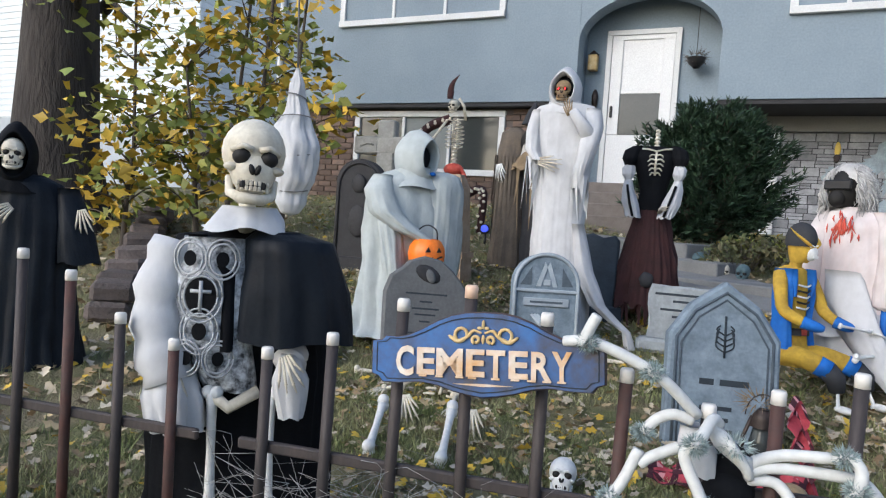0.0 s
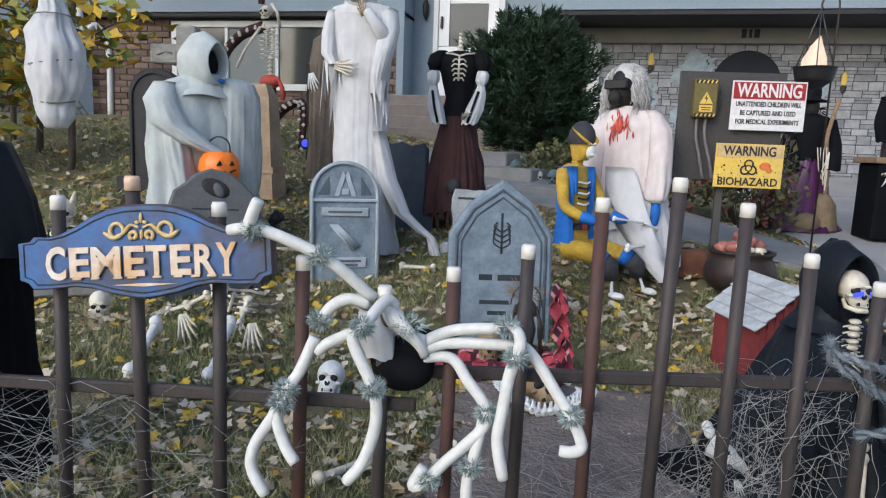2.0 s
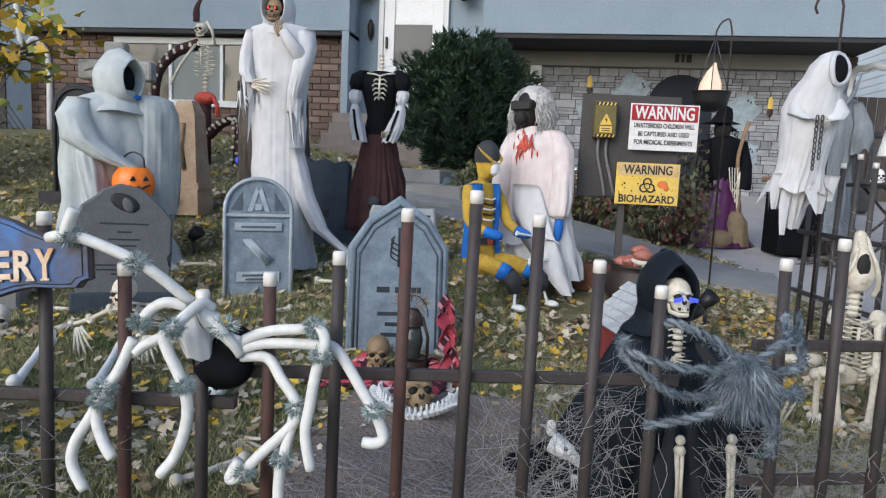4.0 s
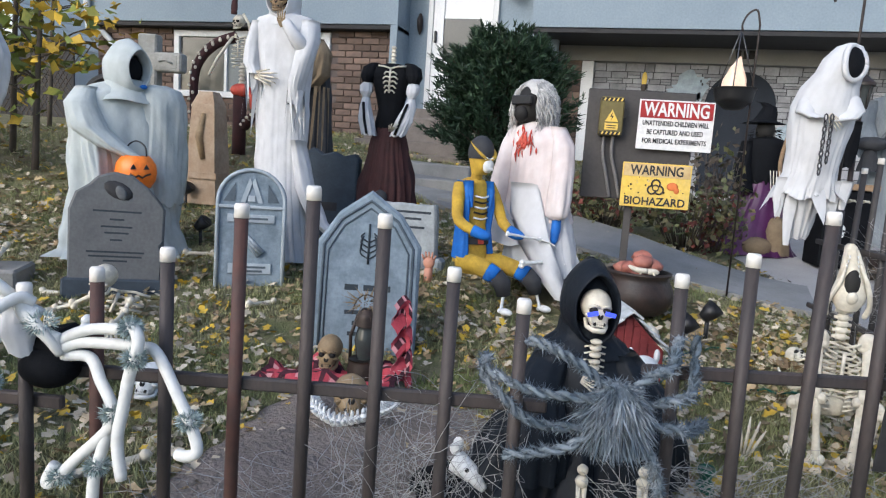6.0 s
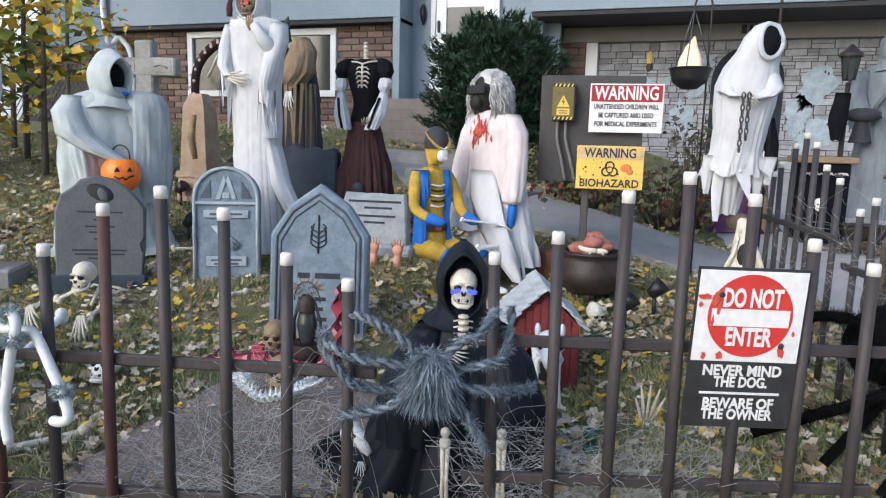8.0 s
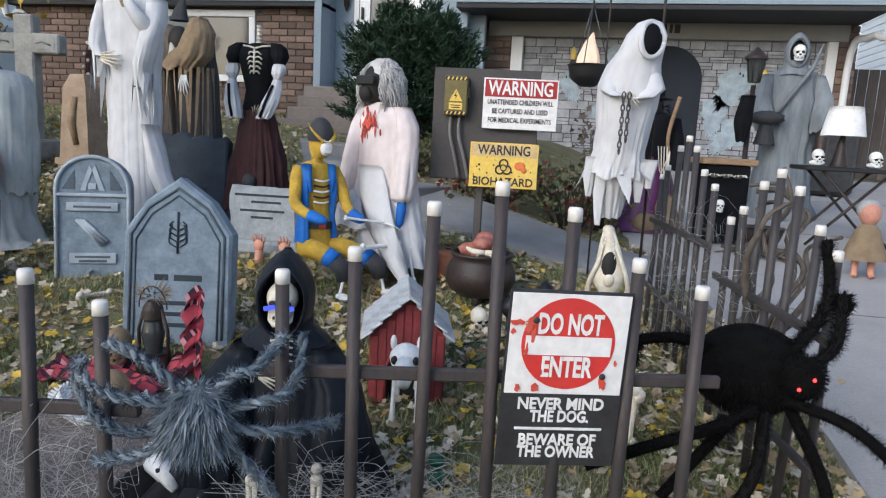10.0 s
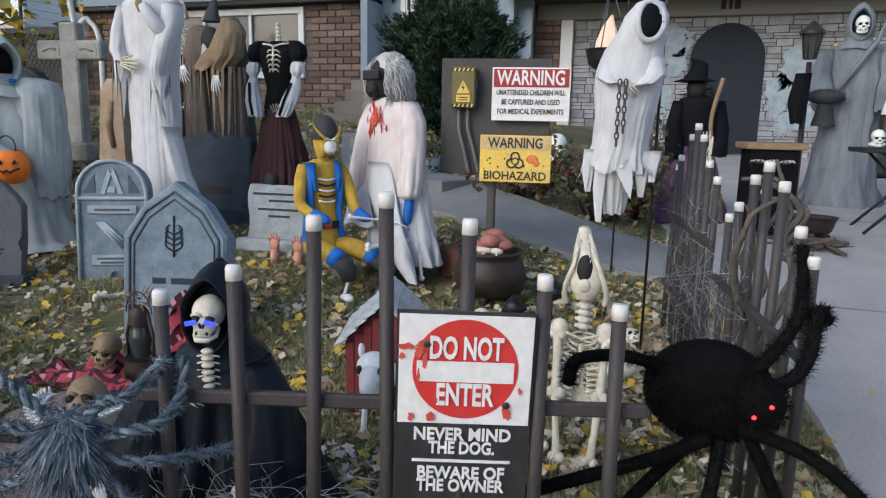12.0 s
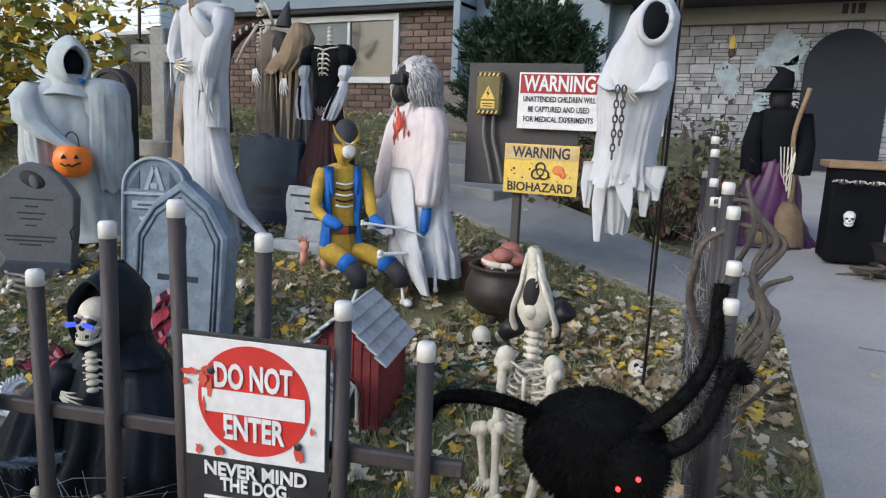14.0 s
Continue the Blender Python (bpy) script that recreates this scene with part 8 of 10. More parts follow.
def blanket_group():
    x, y = -0.36, 2.12
    z = gz(x, y)
    s = Shape()
    n = 26
    verts, faces = [], []
    for j in range(n):
        for i in range(n):
            u, w = i / (n - 1), j / (n - 1)
            px, py = x - .26 + u * .44, y - .17 + w * .22
            h = 0.035 + 0.05 * noise.noise(Vector((u * 4, w * 4, 1))) + 0.03 * math.sin(u * 11 + w * 5) * w + 0.02 * noise.noise(Vector((u * 11, w * 11, 3)))
            verts.append((px + 0.02 * noise.noise(Vector((w * 6, u * 3, 5))), py, gz(px, py) + max(0.006, h)))
    for j in range(n - 1):
        for i in range(n - 1):
            faces.append((j * n + i, j * n + i + 1, (j + 1) * n + i + 1, (j + 1) * n + i))
    for q in faces:
        i, j = q[0] % n, q[0] // n
        s.add([verts[k] for k in q], [(0, 1, 2, 3)], PLAID_DARK if i % 4 == 0 or j % 4 == 0 else PLAID_PALE if (i + j) % 7 == 0 else PLAID)
    whole(s, "plaid_blanket", (x, y, z), "crumpled red plaid cloth in front of the tombstone", "blanket")
    s = Shape()
    for i in range(18):
        for j in range(12):
            def pt(a, b):
                u, w = a / 18, b / 12
                return (-0.24 + 0.05 * w + 0.05 * u + 0.012 * math.sin(a * 1.3), 2.19 + 0.05 * math.sin(w * 3) - 0.10 * u, gz(-.2, 2.2) + 0.26 * (1 - u) + 0.03 * math.sin(w * 4))
            s.add([pt(i, j), pt(i + 1, j), pt(i + 1, j + 1), pt(i, j + 1)], [(0, 1, 2, 3)], PLAID_PALE if i % 3 == 0 and j % 3 == 0 else PLAID_DARK if i % 3 == 0 else PLAID)
    whole(s, "plaid_scarf", (-0.2, 2.15, z), "red plaid scarf hanging over a lantern", "scarf")
    lx, ly = -0.31, 2.13
    ob = thing("hurricane_lantern", (lx, ly, z), "dark rusty hurricane lantern beside the tombstone", "lantern")
    Shape().loft([(lx, ly, z + .09, 0.05, 0.05, 0), (lx, ly, z + .05, 0.055, 0.055, 0), (lx, ly, z + .005, 0.05, 0.05, 0)], RUST_BROWN, 20).make("tank", (lx, ly, z), ob)
    Shape().loft([(lx, ly, z + .20, 0.025, 0.025, 0), (lx, ly, z + .15, 0.036, 0.036, 0), (lx, ly, z + .09, 0.026, 0.026, 0)], GLASS_DARK, 18).make("chimney", (lx, ly, z + .09), ob, "smoky glass chimney")
    Shape().loft([(lx, ly, z + .255, 0.015, 0.015, 0), (lx, ly, z + .235, 0.03, 0.03, 0), (lx, ly, z + .20, 0.035, 0.035, 0)], RUST_BROWN, 18).make("cap", (lx, ly, z + .2), ob)
    for k in (-1, 1):
        Shape().tube([(lx + k * .05, ly, z + .06), (lx + k * .052, ly, z + .16), (lx + k * .03, ly, z + .23)], 0.006, RUST_BROWN, 6).make("side_tube", (lx, ly, z), ob)
    Shape().tube([(lx + .05 * math.cos(a), ly, z + .23 + .07 * math.sin(a)) for a in [i * math.pi / 10 for i in range(11)]], 0.002, RUST_BROWN, 5).make("bail", (lx, ly, z), ob, "wire carrying handle")
    s = Shape()
    skull(s, pose(-0.42, 2.10, z + .10, 0, 0, 10), 0.12, BONE_BROWN)
    s.fur((-0.32, 2.15, z + .27), (0.04, 0.03, 0.02), 0.04, 120, BURLAP, 4, 0.002)
    whole(s, "orange_brown_skull", (-0.42, 2.1, z), "orange-brown skull nestled in the plaid cloth", "skull")


def grave_mound():
    s = Shape()
    n = 36
    verts, faces = [], []
    for j in range(n):
        for i in range(n):
            u, w = i / (n - 1) * 2 - 1, j / (n - 1) * 2 - 1
            px, py = -0.16 + u * .34 + 0.03 * noise.noise(Vector((w * 3, 0, 2))), 1.62 + w * .46
            k = max(0, 1 - abs(u) ** 4) * max(0, 1 - abs(w) ** 4)
            verts.append((px, py, gz(px, py) - 0.012 + 0.05 * k ** 0.6 + 0.014 * noise.noise(Vector((px * 14, py * 14, 0))) + 0.006 * noise.noise(Vector((px * 45, py * 45, 0)))))
    faces = [(j * n + i, j * n + i + 1, (j + 1) * n + i + 1, (j + 1) * n + i) for j in range(n - 1) for i in range(n - 1)]
    s.add(verts, faces, SOIL)
    tagged(s.make("ground_grave_soil"), "bare dark soil of a mock grave", "soil", kind="structure")


def bone_things():
    # ring of vertebrae with a half-buried brown skull
    cx, cy = -0.22, 1.80
    s = Shape()
    line = [Vector((cx + .115 * math.cos(a), cy + .085 * math.sin(a), gz(cx, cy) + .045 + 0.035 * abs(math.cos(a)))) for a in [math.pi * (0.95 + i / 26 * 1.15) for i in range(27)]]
    for i, p in enumerate(line):
        d = (line[min(i + 1, 26)] - line[max(i - 1, 0)]).normalized()
        s.ball(p, 0.0125, BONE_PALE, None, 8, 6)
        o = Vector((d.y, -d.x, 0))
        for k in (-1, 1):
            s.tube([p, p + o * k * 0.028 + Vector((0, 0, 0.012))], [0.006, 0.003], BONE_PALE, 5)
        s.tube([p, p + Vector((0, 0, 0.028))], [0.006, 0.003], BONE_PALE, 5)
    whole(s, "spine_ring", (cx, cy, gz(cx, cy)), "curved white spine lying on the grave soil", "bones")
    s = Shape()
    skull(s, pose(cx - .01, cy + .03, gz(cx, cy) + .07, -30, 0, 25), 0.15, BONE_BROWN)
    whole(s, "half_buried_skull", (cx, cy, gz(cx, cy)), "brown dirty skull half buried inside the spine", "skull")
    # crawling skeleton before the grey tombstone
    x, y = -1.53, 2.40
    z = gz(x, y)
    s = Shape()
    skull(s, pose(x - .01, y - .03, z + .165, 0, 0, 4), 0.135, BONE)
    rib_cage(s, pose(x + .02, y + .0, z - .02, -35, 0, 0), 0.19, 0.13, BONE, 6)
    for k, ex, ey in ((-1, -.23, -.05), (1, .13, -.14)):
        bone_stick(s, (x + k * .09, y, z + .09), (x + ex * .7, y - .03, z + .05), 0.011, BONE)
        bone_stick(s, (x + ex * .7, y - .03, z + .05), (x + ex, y + ey, z + .025), 0.010, BONE)
        bone_hand(s, (x + ex, y + ey, z + .03), (0.3 * k, -1, -0.1), (0, 0, 1), 0.09, BONE, 0.6)
    whole(s, "crawling_skeleton", (x, y, z), "skeleton torso crawling out of the lawn", "skeleton figure")
    # reaching arm bones behind the fence
    s = Shape()
    x, y, z = -1.38, 1.80, gz(-1.38, 1.80)
    for a, b in (((-1.46, 1.72, z + .015), (-1.57, 2.0, z + .085)), ((-1.22, 1.76, z + .015), (-1.31, 2.04, z + .10))):
        s = Shape()
        bone_stick(s, a, b, 0.015, BONE_PALE, 1.9)
        whole(s, "arm_bone", (a[0], a[1], z), "long white arm bone reaching over the lawn", "bone", "arm bones")
    for hx, hy, zz, way in ((-1.52, 2.08, 0.16, (0.4, -0.3, -0.6)), (-1.24, 2.06, 0.17, (0.2, -0.3, -0.6)), (-0.62, 1.52, 0.02, (0.8, -0.6, -0.1)), (0.83, 2.05, 0.0, (0.05, -0.1, 1))):
        s = Shape()
        g = gz(hx, hy)
        bone_hand(s, (hx, hy, g + (0.10 if way[2] < -0.5 else 0.015)), way, (0, -1, 0.3), 0.11, BONE, 0.5, 0.1)
        s.tube([(hx, hy, g + (0.10 if way[2] < -0.5 else 0.015)), (hx - way[0] * .03, hy, g)], 0.012, BONE, 6)
        whole(s, "bone_hand_prop", (hx, hy, g), "plastic bone fingers rising from the grass", "bones", "bone fingers")
    rng = random.Random(12)
    for bx, by, l, a in ((-1.62, 1.25, 0.22, 8), (-1.5, 1.05, 0.26, -4), (-0.62, 1.35, 0.17, 58), (-0.95, 3.2, 0.16, 5), (-1.05, 2.75, 0.12, 60), (-1.75, 3.3, 0.14, 30), (0.62, 3.05, 0.12, 100), (-1.95, 2.55, 0.13, 15)):
        s = Shape()
        g, d = gz(bx, by) + .018, Vector((math.cos(math.radians(a)), math.sin(math.radians(a)), 0)) * l / 2
        bone_stick(s, Vector((bx, by, g)) - d, Vector((bx, by, g)) + d, 0.011, BONE)
        whole(s, "loose_bone", (bx, by, gz(bx, by)), "loose plastic bone lying in the grass", "bone", "loose bones")
    for sx, sy, h, rx, rz, m, lab in ((-0.83, 1.76, 0.12, -25, 10, BONE_PALE, "pale painted skull mask lying on the lawn"), (0.60, 2.9, 0.10, 10, 40, BONE, "small skull lying beside the cauldron"), (-0.62, 2.95, 0.07, 0, 80, BONE, "small jaw bone on the grass"), (-0.55, 5.35, 0.12, 0, 5, BONE, "white skull on the bed edging"), (0.32, 6.2, 0.24, 0, 5, BONE_PALE, "large white skull beside the garage"), (-0.42, 5.25, 0.15, 0, -10, BUST_TEAL, "grey-blue painted skull bust on the edging"), (-0.75, 5.6, 0.16, 0, 10, BUST_TEAL, "teal stone bust in the planting bed"), (1.15, 2.95, 0.09, -60, 30, BONE, "animal skull lying in fallen leaves"), (-2.0, 2.25, 0.12, 0, 30, BONE, "small cat-like skull beside the tombstone")):
        s = Shape()
        g = gz(sx, sy)
        skull(s, pose(sx, sy, g + h * 0.42, rx, 0, rz), h, m)
        s.tube([(sx, sy, g), (sx, sy, g + h * .3)], h * .18, m, 7)
        whole(s, "skull_prop", (sx, sy, g), lab, "skull", "skulls")
    for hx, hy in ((-0.60, 3.35), (-0.46, 3.34)):
        s = Shape()
        g = gz(hx, hy)
        s.tube([(hx, hy, g - .01), (hx, hy, g + .07)], [0.024, 0.02], SKIN, 9)
        s.ball((hx, hy, g + .095), (0.03, 0.015, 0.032), SKIN, None, 10, 7)
        for i in range(5):
            s.tube([(hx - .024 + i * .012, hy, g + .11), (hx - .036 + i * .018, hy - .008, g + (.15 if 0 < i < 4 else .135))], [0.007, 0.004], SKIN, 6)
        whole(s, "rubber_zombie_arm", (hx, hy, g), "rubber flesh-coloured arm reaching up from the lawn", "rubber arm", "rubber arms")
    # rat skeleton with a black cloth
    s = Shape()
    x, y, z = 0.17, 1.52, gz(.17, 1.52)
    s.loft([(x - .02, y, z + .09, 0.03, 0.03, 0), (x - .03, y, z + .05, 0.08, 0.06, 0.1), (x - .03, y, z + .003, 0.11, 0.09, 0.15)], CLOTH_BLACK, 24, 6, 3)
    s.tube([(x - .01, y - .03, z + .115), (x + .03, y - .05, z + .10), (x + .06, y - .065, z + .08)], [0.026, 0.02, 0.008], BONE_PALE, 10)
    for k in (-1, 1):
        s.ball((x - .015, y - .02 + k * .016, z + .145), (0.012, 0.006, 0.014), BONE_PALE, None, 8, 6)
        s.ball((x + .02, y - .05 + k * .014, z + .115), 0.005, SOCKET, None, 7, 5)
        bone_hand(s, (x + .02 + k * .02, y - .07, z + .06), (0.3, -0.6, -0.6), (0, 0, 1), 0.035, BONE_PALE, 0.5)
    whole(s, "skeleton_rat", (x, y, z), "white rat skeleton draped in black cloth", "skeleton animal")
    # spot lamps and the green bottle
    for x, y in ((0.83, 3.07), (-1.85, 3.45), (0.72, 2.85), (-2.35, 4.0)):
        z = gz(x, y)
        ob = thing("garden_spotlight", (x, y, z), "small black spotlight on a ground stake", "spotlight", "garden spotlights")
        Shape().tube([(x, y, z - .02), (x, y, z + .10)], 0.009, BLACK_PLASTIC, 8).make("stake", (x, y, z), ob)
        Shape().tube([(x - .02, y - .01, z + .10), (x + .005, y, z + .125), (x + .03, y + .01, z + .15), (x + .032, y + .01, z + .152)], [0.022, 0.034, 0.04, 0.034], BLACK_PLASTIC, 14).make("lamp_head", (x, y, z + .1), ob)
    x, y, z = 0.70, 1.77, gz(.7, 1.77)
    s = Shape().loft([(x, y, z + .085, 0.018, 0.018, 0), (x, y, z + .075, 0.022, 0.022, 0), (x, y, z + .055, 0.012, 0.012, 0), (x, y, z + .04, 0.022, 0.022, 0), (x, y, z, 0.02, 0.02, 0)], GREEN_PLASTIC, 16)
    whole(s, "green_spotlight", (x, y, z), "small green plastic spotlight lying in the grass", "spotlight")


def far_props():
    # fire bowl on its chains
    x, y, z = 0.92, 3.79, 1.10
    ob = thing("fire_bowl", (x, y, z), "black hanging bowl with a pale silk flame", "fire bowl")
    Shape().loft([(x, y, z + .045, 0.105, 0.105, 0), (x, y, z + .04, 0.10, 0.10, 0), (x, y, z - .02, 0.085, 0.085, 0), (x, y, z - .055, 0.04, 0.04, 0), (x, y, z - .06, 0.005, 0.005, 0)], BLACK_PLASTIC, 26).make("bowl", (x, y, z), ob)
    Shape().loft([(x + .01, y, z + .20, 0.004, 0.004, 0), (x, y, z + .15, 0.025, 0.02, 0.2), (x, y, z + .09, 0.045, 0.04, 0.25), (x, y, z + .04, 0.055, 0.05, 0.2)], FLAME_SILK, 20, 5, 3).make("flame", (x, y, z), ob, "pale glowing silk flame")
    for a in (0.3, 2.4, 4.5):
        Shape().tube([(x + .1 * math.cos(a), y + .1 * math.sin(a), z + .045), (x, y, z + .33)], 0.003, CHROME, 5).make("chain", (x, y, z), ob)
    # lantern post
    x, y = 2.11, 6.0
    z = gz(x, y)
    ob = thing("lamp_post", (x, y, z), "black old-fashioned lantern post beside the drive", "lamp post")
    Shape().tube([(x, y, z), (x, y, z + .1), (x, y, z + .12), (x, y, 1.28)], [0.06, 0.05, 0.022, 0.018], IRON, 12).make("post", (x, y, z), ob)
    Shape().loft([(x, y, 1.56, 0.01, 0.01, 0), (x, y, 1.53, 0.04, 0.04, 0), (x, y, 1.49, 0.085, 0.085, 0), (x, y, 1.47, 0.085, 0.085, 0)], IRON, 6).make("lantern_roof", (x, y, 1.47), ob)
    Shape().loft([(x, y, 1.47, 0.065, 0.065, 0), (x, y, 1.30, 0.04, 0.04, 0)], GLASS_DARK, 6).make("lantern_glass", (x, y, 1.3), ob, "dull lantern glass")
    for i in range(6):
        a = i * math.pi / 3
        Shape().tube([(x + .066 * math.cos(a), y + .066 * math.sin(a), 1.47), (x + .041 * math.cos(a), y + .041 * math.sin(a), 1.30)], 0.005, IRON, 5).make("lantern_bar", (x, y, 1.3), ob)
    s = Shape()
    s.loft([(x - .03, y - .03, 1.2, 0.05, 0.04, 0.1), (x - .05, y - .04, 1.0, 0.06, 0.04, 0.2), (x - .05, y - .04, 0.85, 0.03, 0.03, 0.3)], CLOTH_BLACK, 16, 4, 3)
    whole(s, "black_rag", (x - .03, y - .03, 0.85), "black rag draped over the lamp post", "cloth")
    # crate with bony fingers
    x, y = 1.80, 5.05
    z = gz(x, y) + .035
    ob = thing("crate_table", (x, y, z), "black draped crate with a rough wooden top", "crate")
    Shape().box((x, y, z + .26), (0.27, 0.26, 0.50), CLOTH_BLACK, turned(0, 0, 8), 0.01).make("drape", (x, y, z), ob)
    Shape().box((x, y, z + .53), (0.34, 0.30, 0.04), WOOD, turned(0, 0, 8), 0.006).make("top", (x, y, z + .5), ob, "rough wooden top")
    s = Shape()
    for k in range(3):
        bone_hand(s, (x - .07 + k * .07, y - .15, z + .43), (0.1 * (k - 1), -0.6, 0.3), (0, 0, 1), 0.10, BONE, 0.6, 0.4)
    skull(s, pose(x - .02, y - .17, z + .25, 0, 0, 0), 0.085, BONE_PALE)
    whole(s, "crate_bones", (x, y - .18, z + .2), "bony fingers and skull pushing out of the crate", "bones")
    # folding table with a lamp
    x, y = 2.62, 5.3
    z = gz(x, y) + .035
    ob = thing("folding_table", (x, y, z), "small black table on crossed metal legs", "table")
    Shape().box((x, y, z + .50), (0.62, 0.40, 0.03), BLACK_PLASTIC, None, 0.008).make("tabletop", (x, y, z + .5), ob)
    for k in (-1, 1):
        Shape().tube([(x - .25, y + k * .17, z), (x + .2, y + k * .17, z + .49)], 0.010, IRON, 7).make("leg", (x, y, z), ob)
        Shape().tube([(x + .25, y + k * .17, z), (x - .2, y + k * .17, z + .49)], 0.010, IRON, 7).make("leg", (x, y, z), ob)
    lz = z + .515
    ob = thing("table_lamp", (x - .06, y, lz), "table lamp with a white drum shade", "lamp")
    Shape().loft([(x - .06, y, lz + .22, 0.012, 0.012, 0), (x - .06, y, lz + .12, 0.03, 0.03, 0), (x - .06, y, lz + .02, 0.05, 0.05, 0), (x - .06, y, lz, 0.06, 0.06, 0)], IRON, 16).make("stem", (x - .06, y, lz), ob)
    Shape().loft([(x - .06, y, lz + .39, 0.10, 0.10, 0), (x - .06, y, lz + .20, 0.135, 0.135, 0)], LAMPSHADE, 28).make("shade", (x - .06, y, lz + .2), ob, "white fabric shade")
    for k, dx in enumerate((-0.22, 0.12, 0.24)):
        s = Shape()
        skull(s, pose(x + dx, y - .1, lz + .055, 0, 0, 10 * k), 0.11, BONE_PALE)
        s.ball((x + dx, y - .09, lz + .02), (0.05, 0.05, 0.02), BONE_PALE, None, 8, 5)
        whole(s, "table_skull", (x + dx, y - .1, lz), "white skull on the black table", "skull", "table skulls")
    s = Shape()
    dx, dy = 2.45, 4.35
    z = gz(dx, dy) + .035
    s.loft([(dx, dy, z + .30, 0.03, 0.03, 0), (dx, dy, z + .26, 0.06, 0.05, 0.04), (dx, dy, z + .10, 0.11, 0.08, 0.1)], BURLAP, 24, 6, 3)
    s.ball((dx, dy, z + .35), (0.055, 0.055, 0.065), SKIN, None, 12, 8)
    s.ball((dx, dy + .02, z + .37), (0.062, 0.06, 0.06), HAIR_GREY, None, 12, 8)
    for k in (-1, 1):
        s.tube([(dx + k * .04, dy, z + .12), (dx + k * .04, dy - .01, z + .03), (dx + k * .045, dy - .03, z + .012)], [0.022, 0.018, 0.018], SKIN, 8)
    whole(s, "old_doll", (dx, dy, z), "old doll in a tan dress standing on the drive", "doll")
    # fire pit of sticks
    rng = random.Random(9)
    ob = thing("stick_pile", (2.0, 4.75, gz(2.0, 4.75)), "pile of dry sticks under a black kettle", "firewood")
    for i in range(22):
        a, l = rng.uniform(0, 3.14), rng.uniform(0.1, 0.2)
        c = Vector((2.0 + rng.uniform(-.12, .12), 4.7 + rng.uniform(-.1, .1), gz(2, 4.7) + .055 + rng.uniform(0, .05)))
        d = Vector((math.cos(a) * l, math.sin(a) * l, rng.uniform(-.03, .04)))
        Shape().tube([c - d, c + d], 0.010, TWIG, 5).make("stick", c, ob)
    k = Shape().loft([(2.02, 4.78, 0.32, 0.14, 0.12, 0), (2.02, 4.78, 0.31, 0.13, 0.11, 0), (2.02, 4.78, 0.24, 0.11, 0.09, 0), (2.02, 4.78, 0.20, 0.06, 0.05, 0)], IRON, 22)
    whole(k, "black_kettle", (2.02, 4.78, 0.2), "wide black kettle resting on sticks", "kettle")
    # bin by the garage
    ob = thing("rubbish_bin", (3.3, 8.3, gz(3.3, 8.3)), "dark wheeled rubbish bin beside the garage", "bin")
    Shape().box((3.3, 8.3, gz(3.3, 8.3) + .45), (0.55, 0.6, 0.82), SIGN_BLACK, None, 0.04).make("body", (3.3, 8.3, 0.4), ob)
    Shape().box((3.3, 8.28, gz(3.3, 8.3) + .90), (0.60, 0.66, 0.07), SIGN_BLACK, None, 0.03).make("lid", (3.3, 8.3, 1.2), ob)


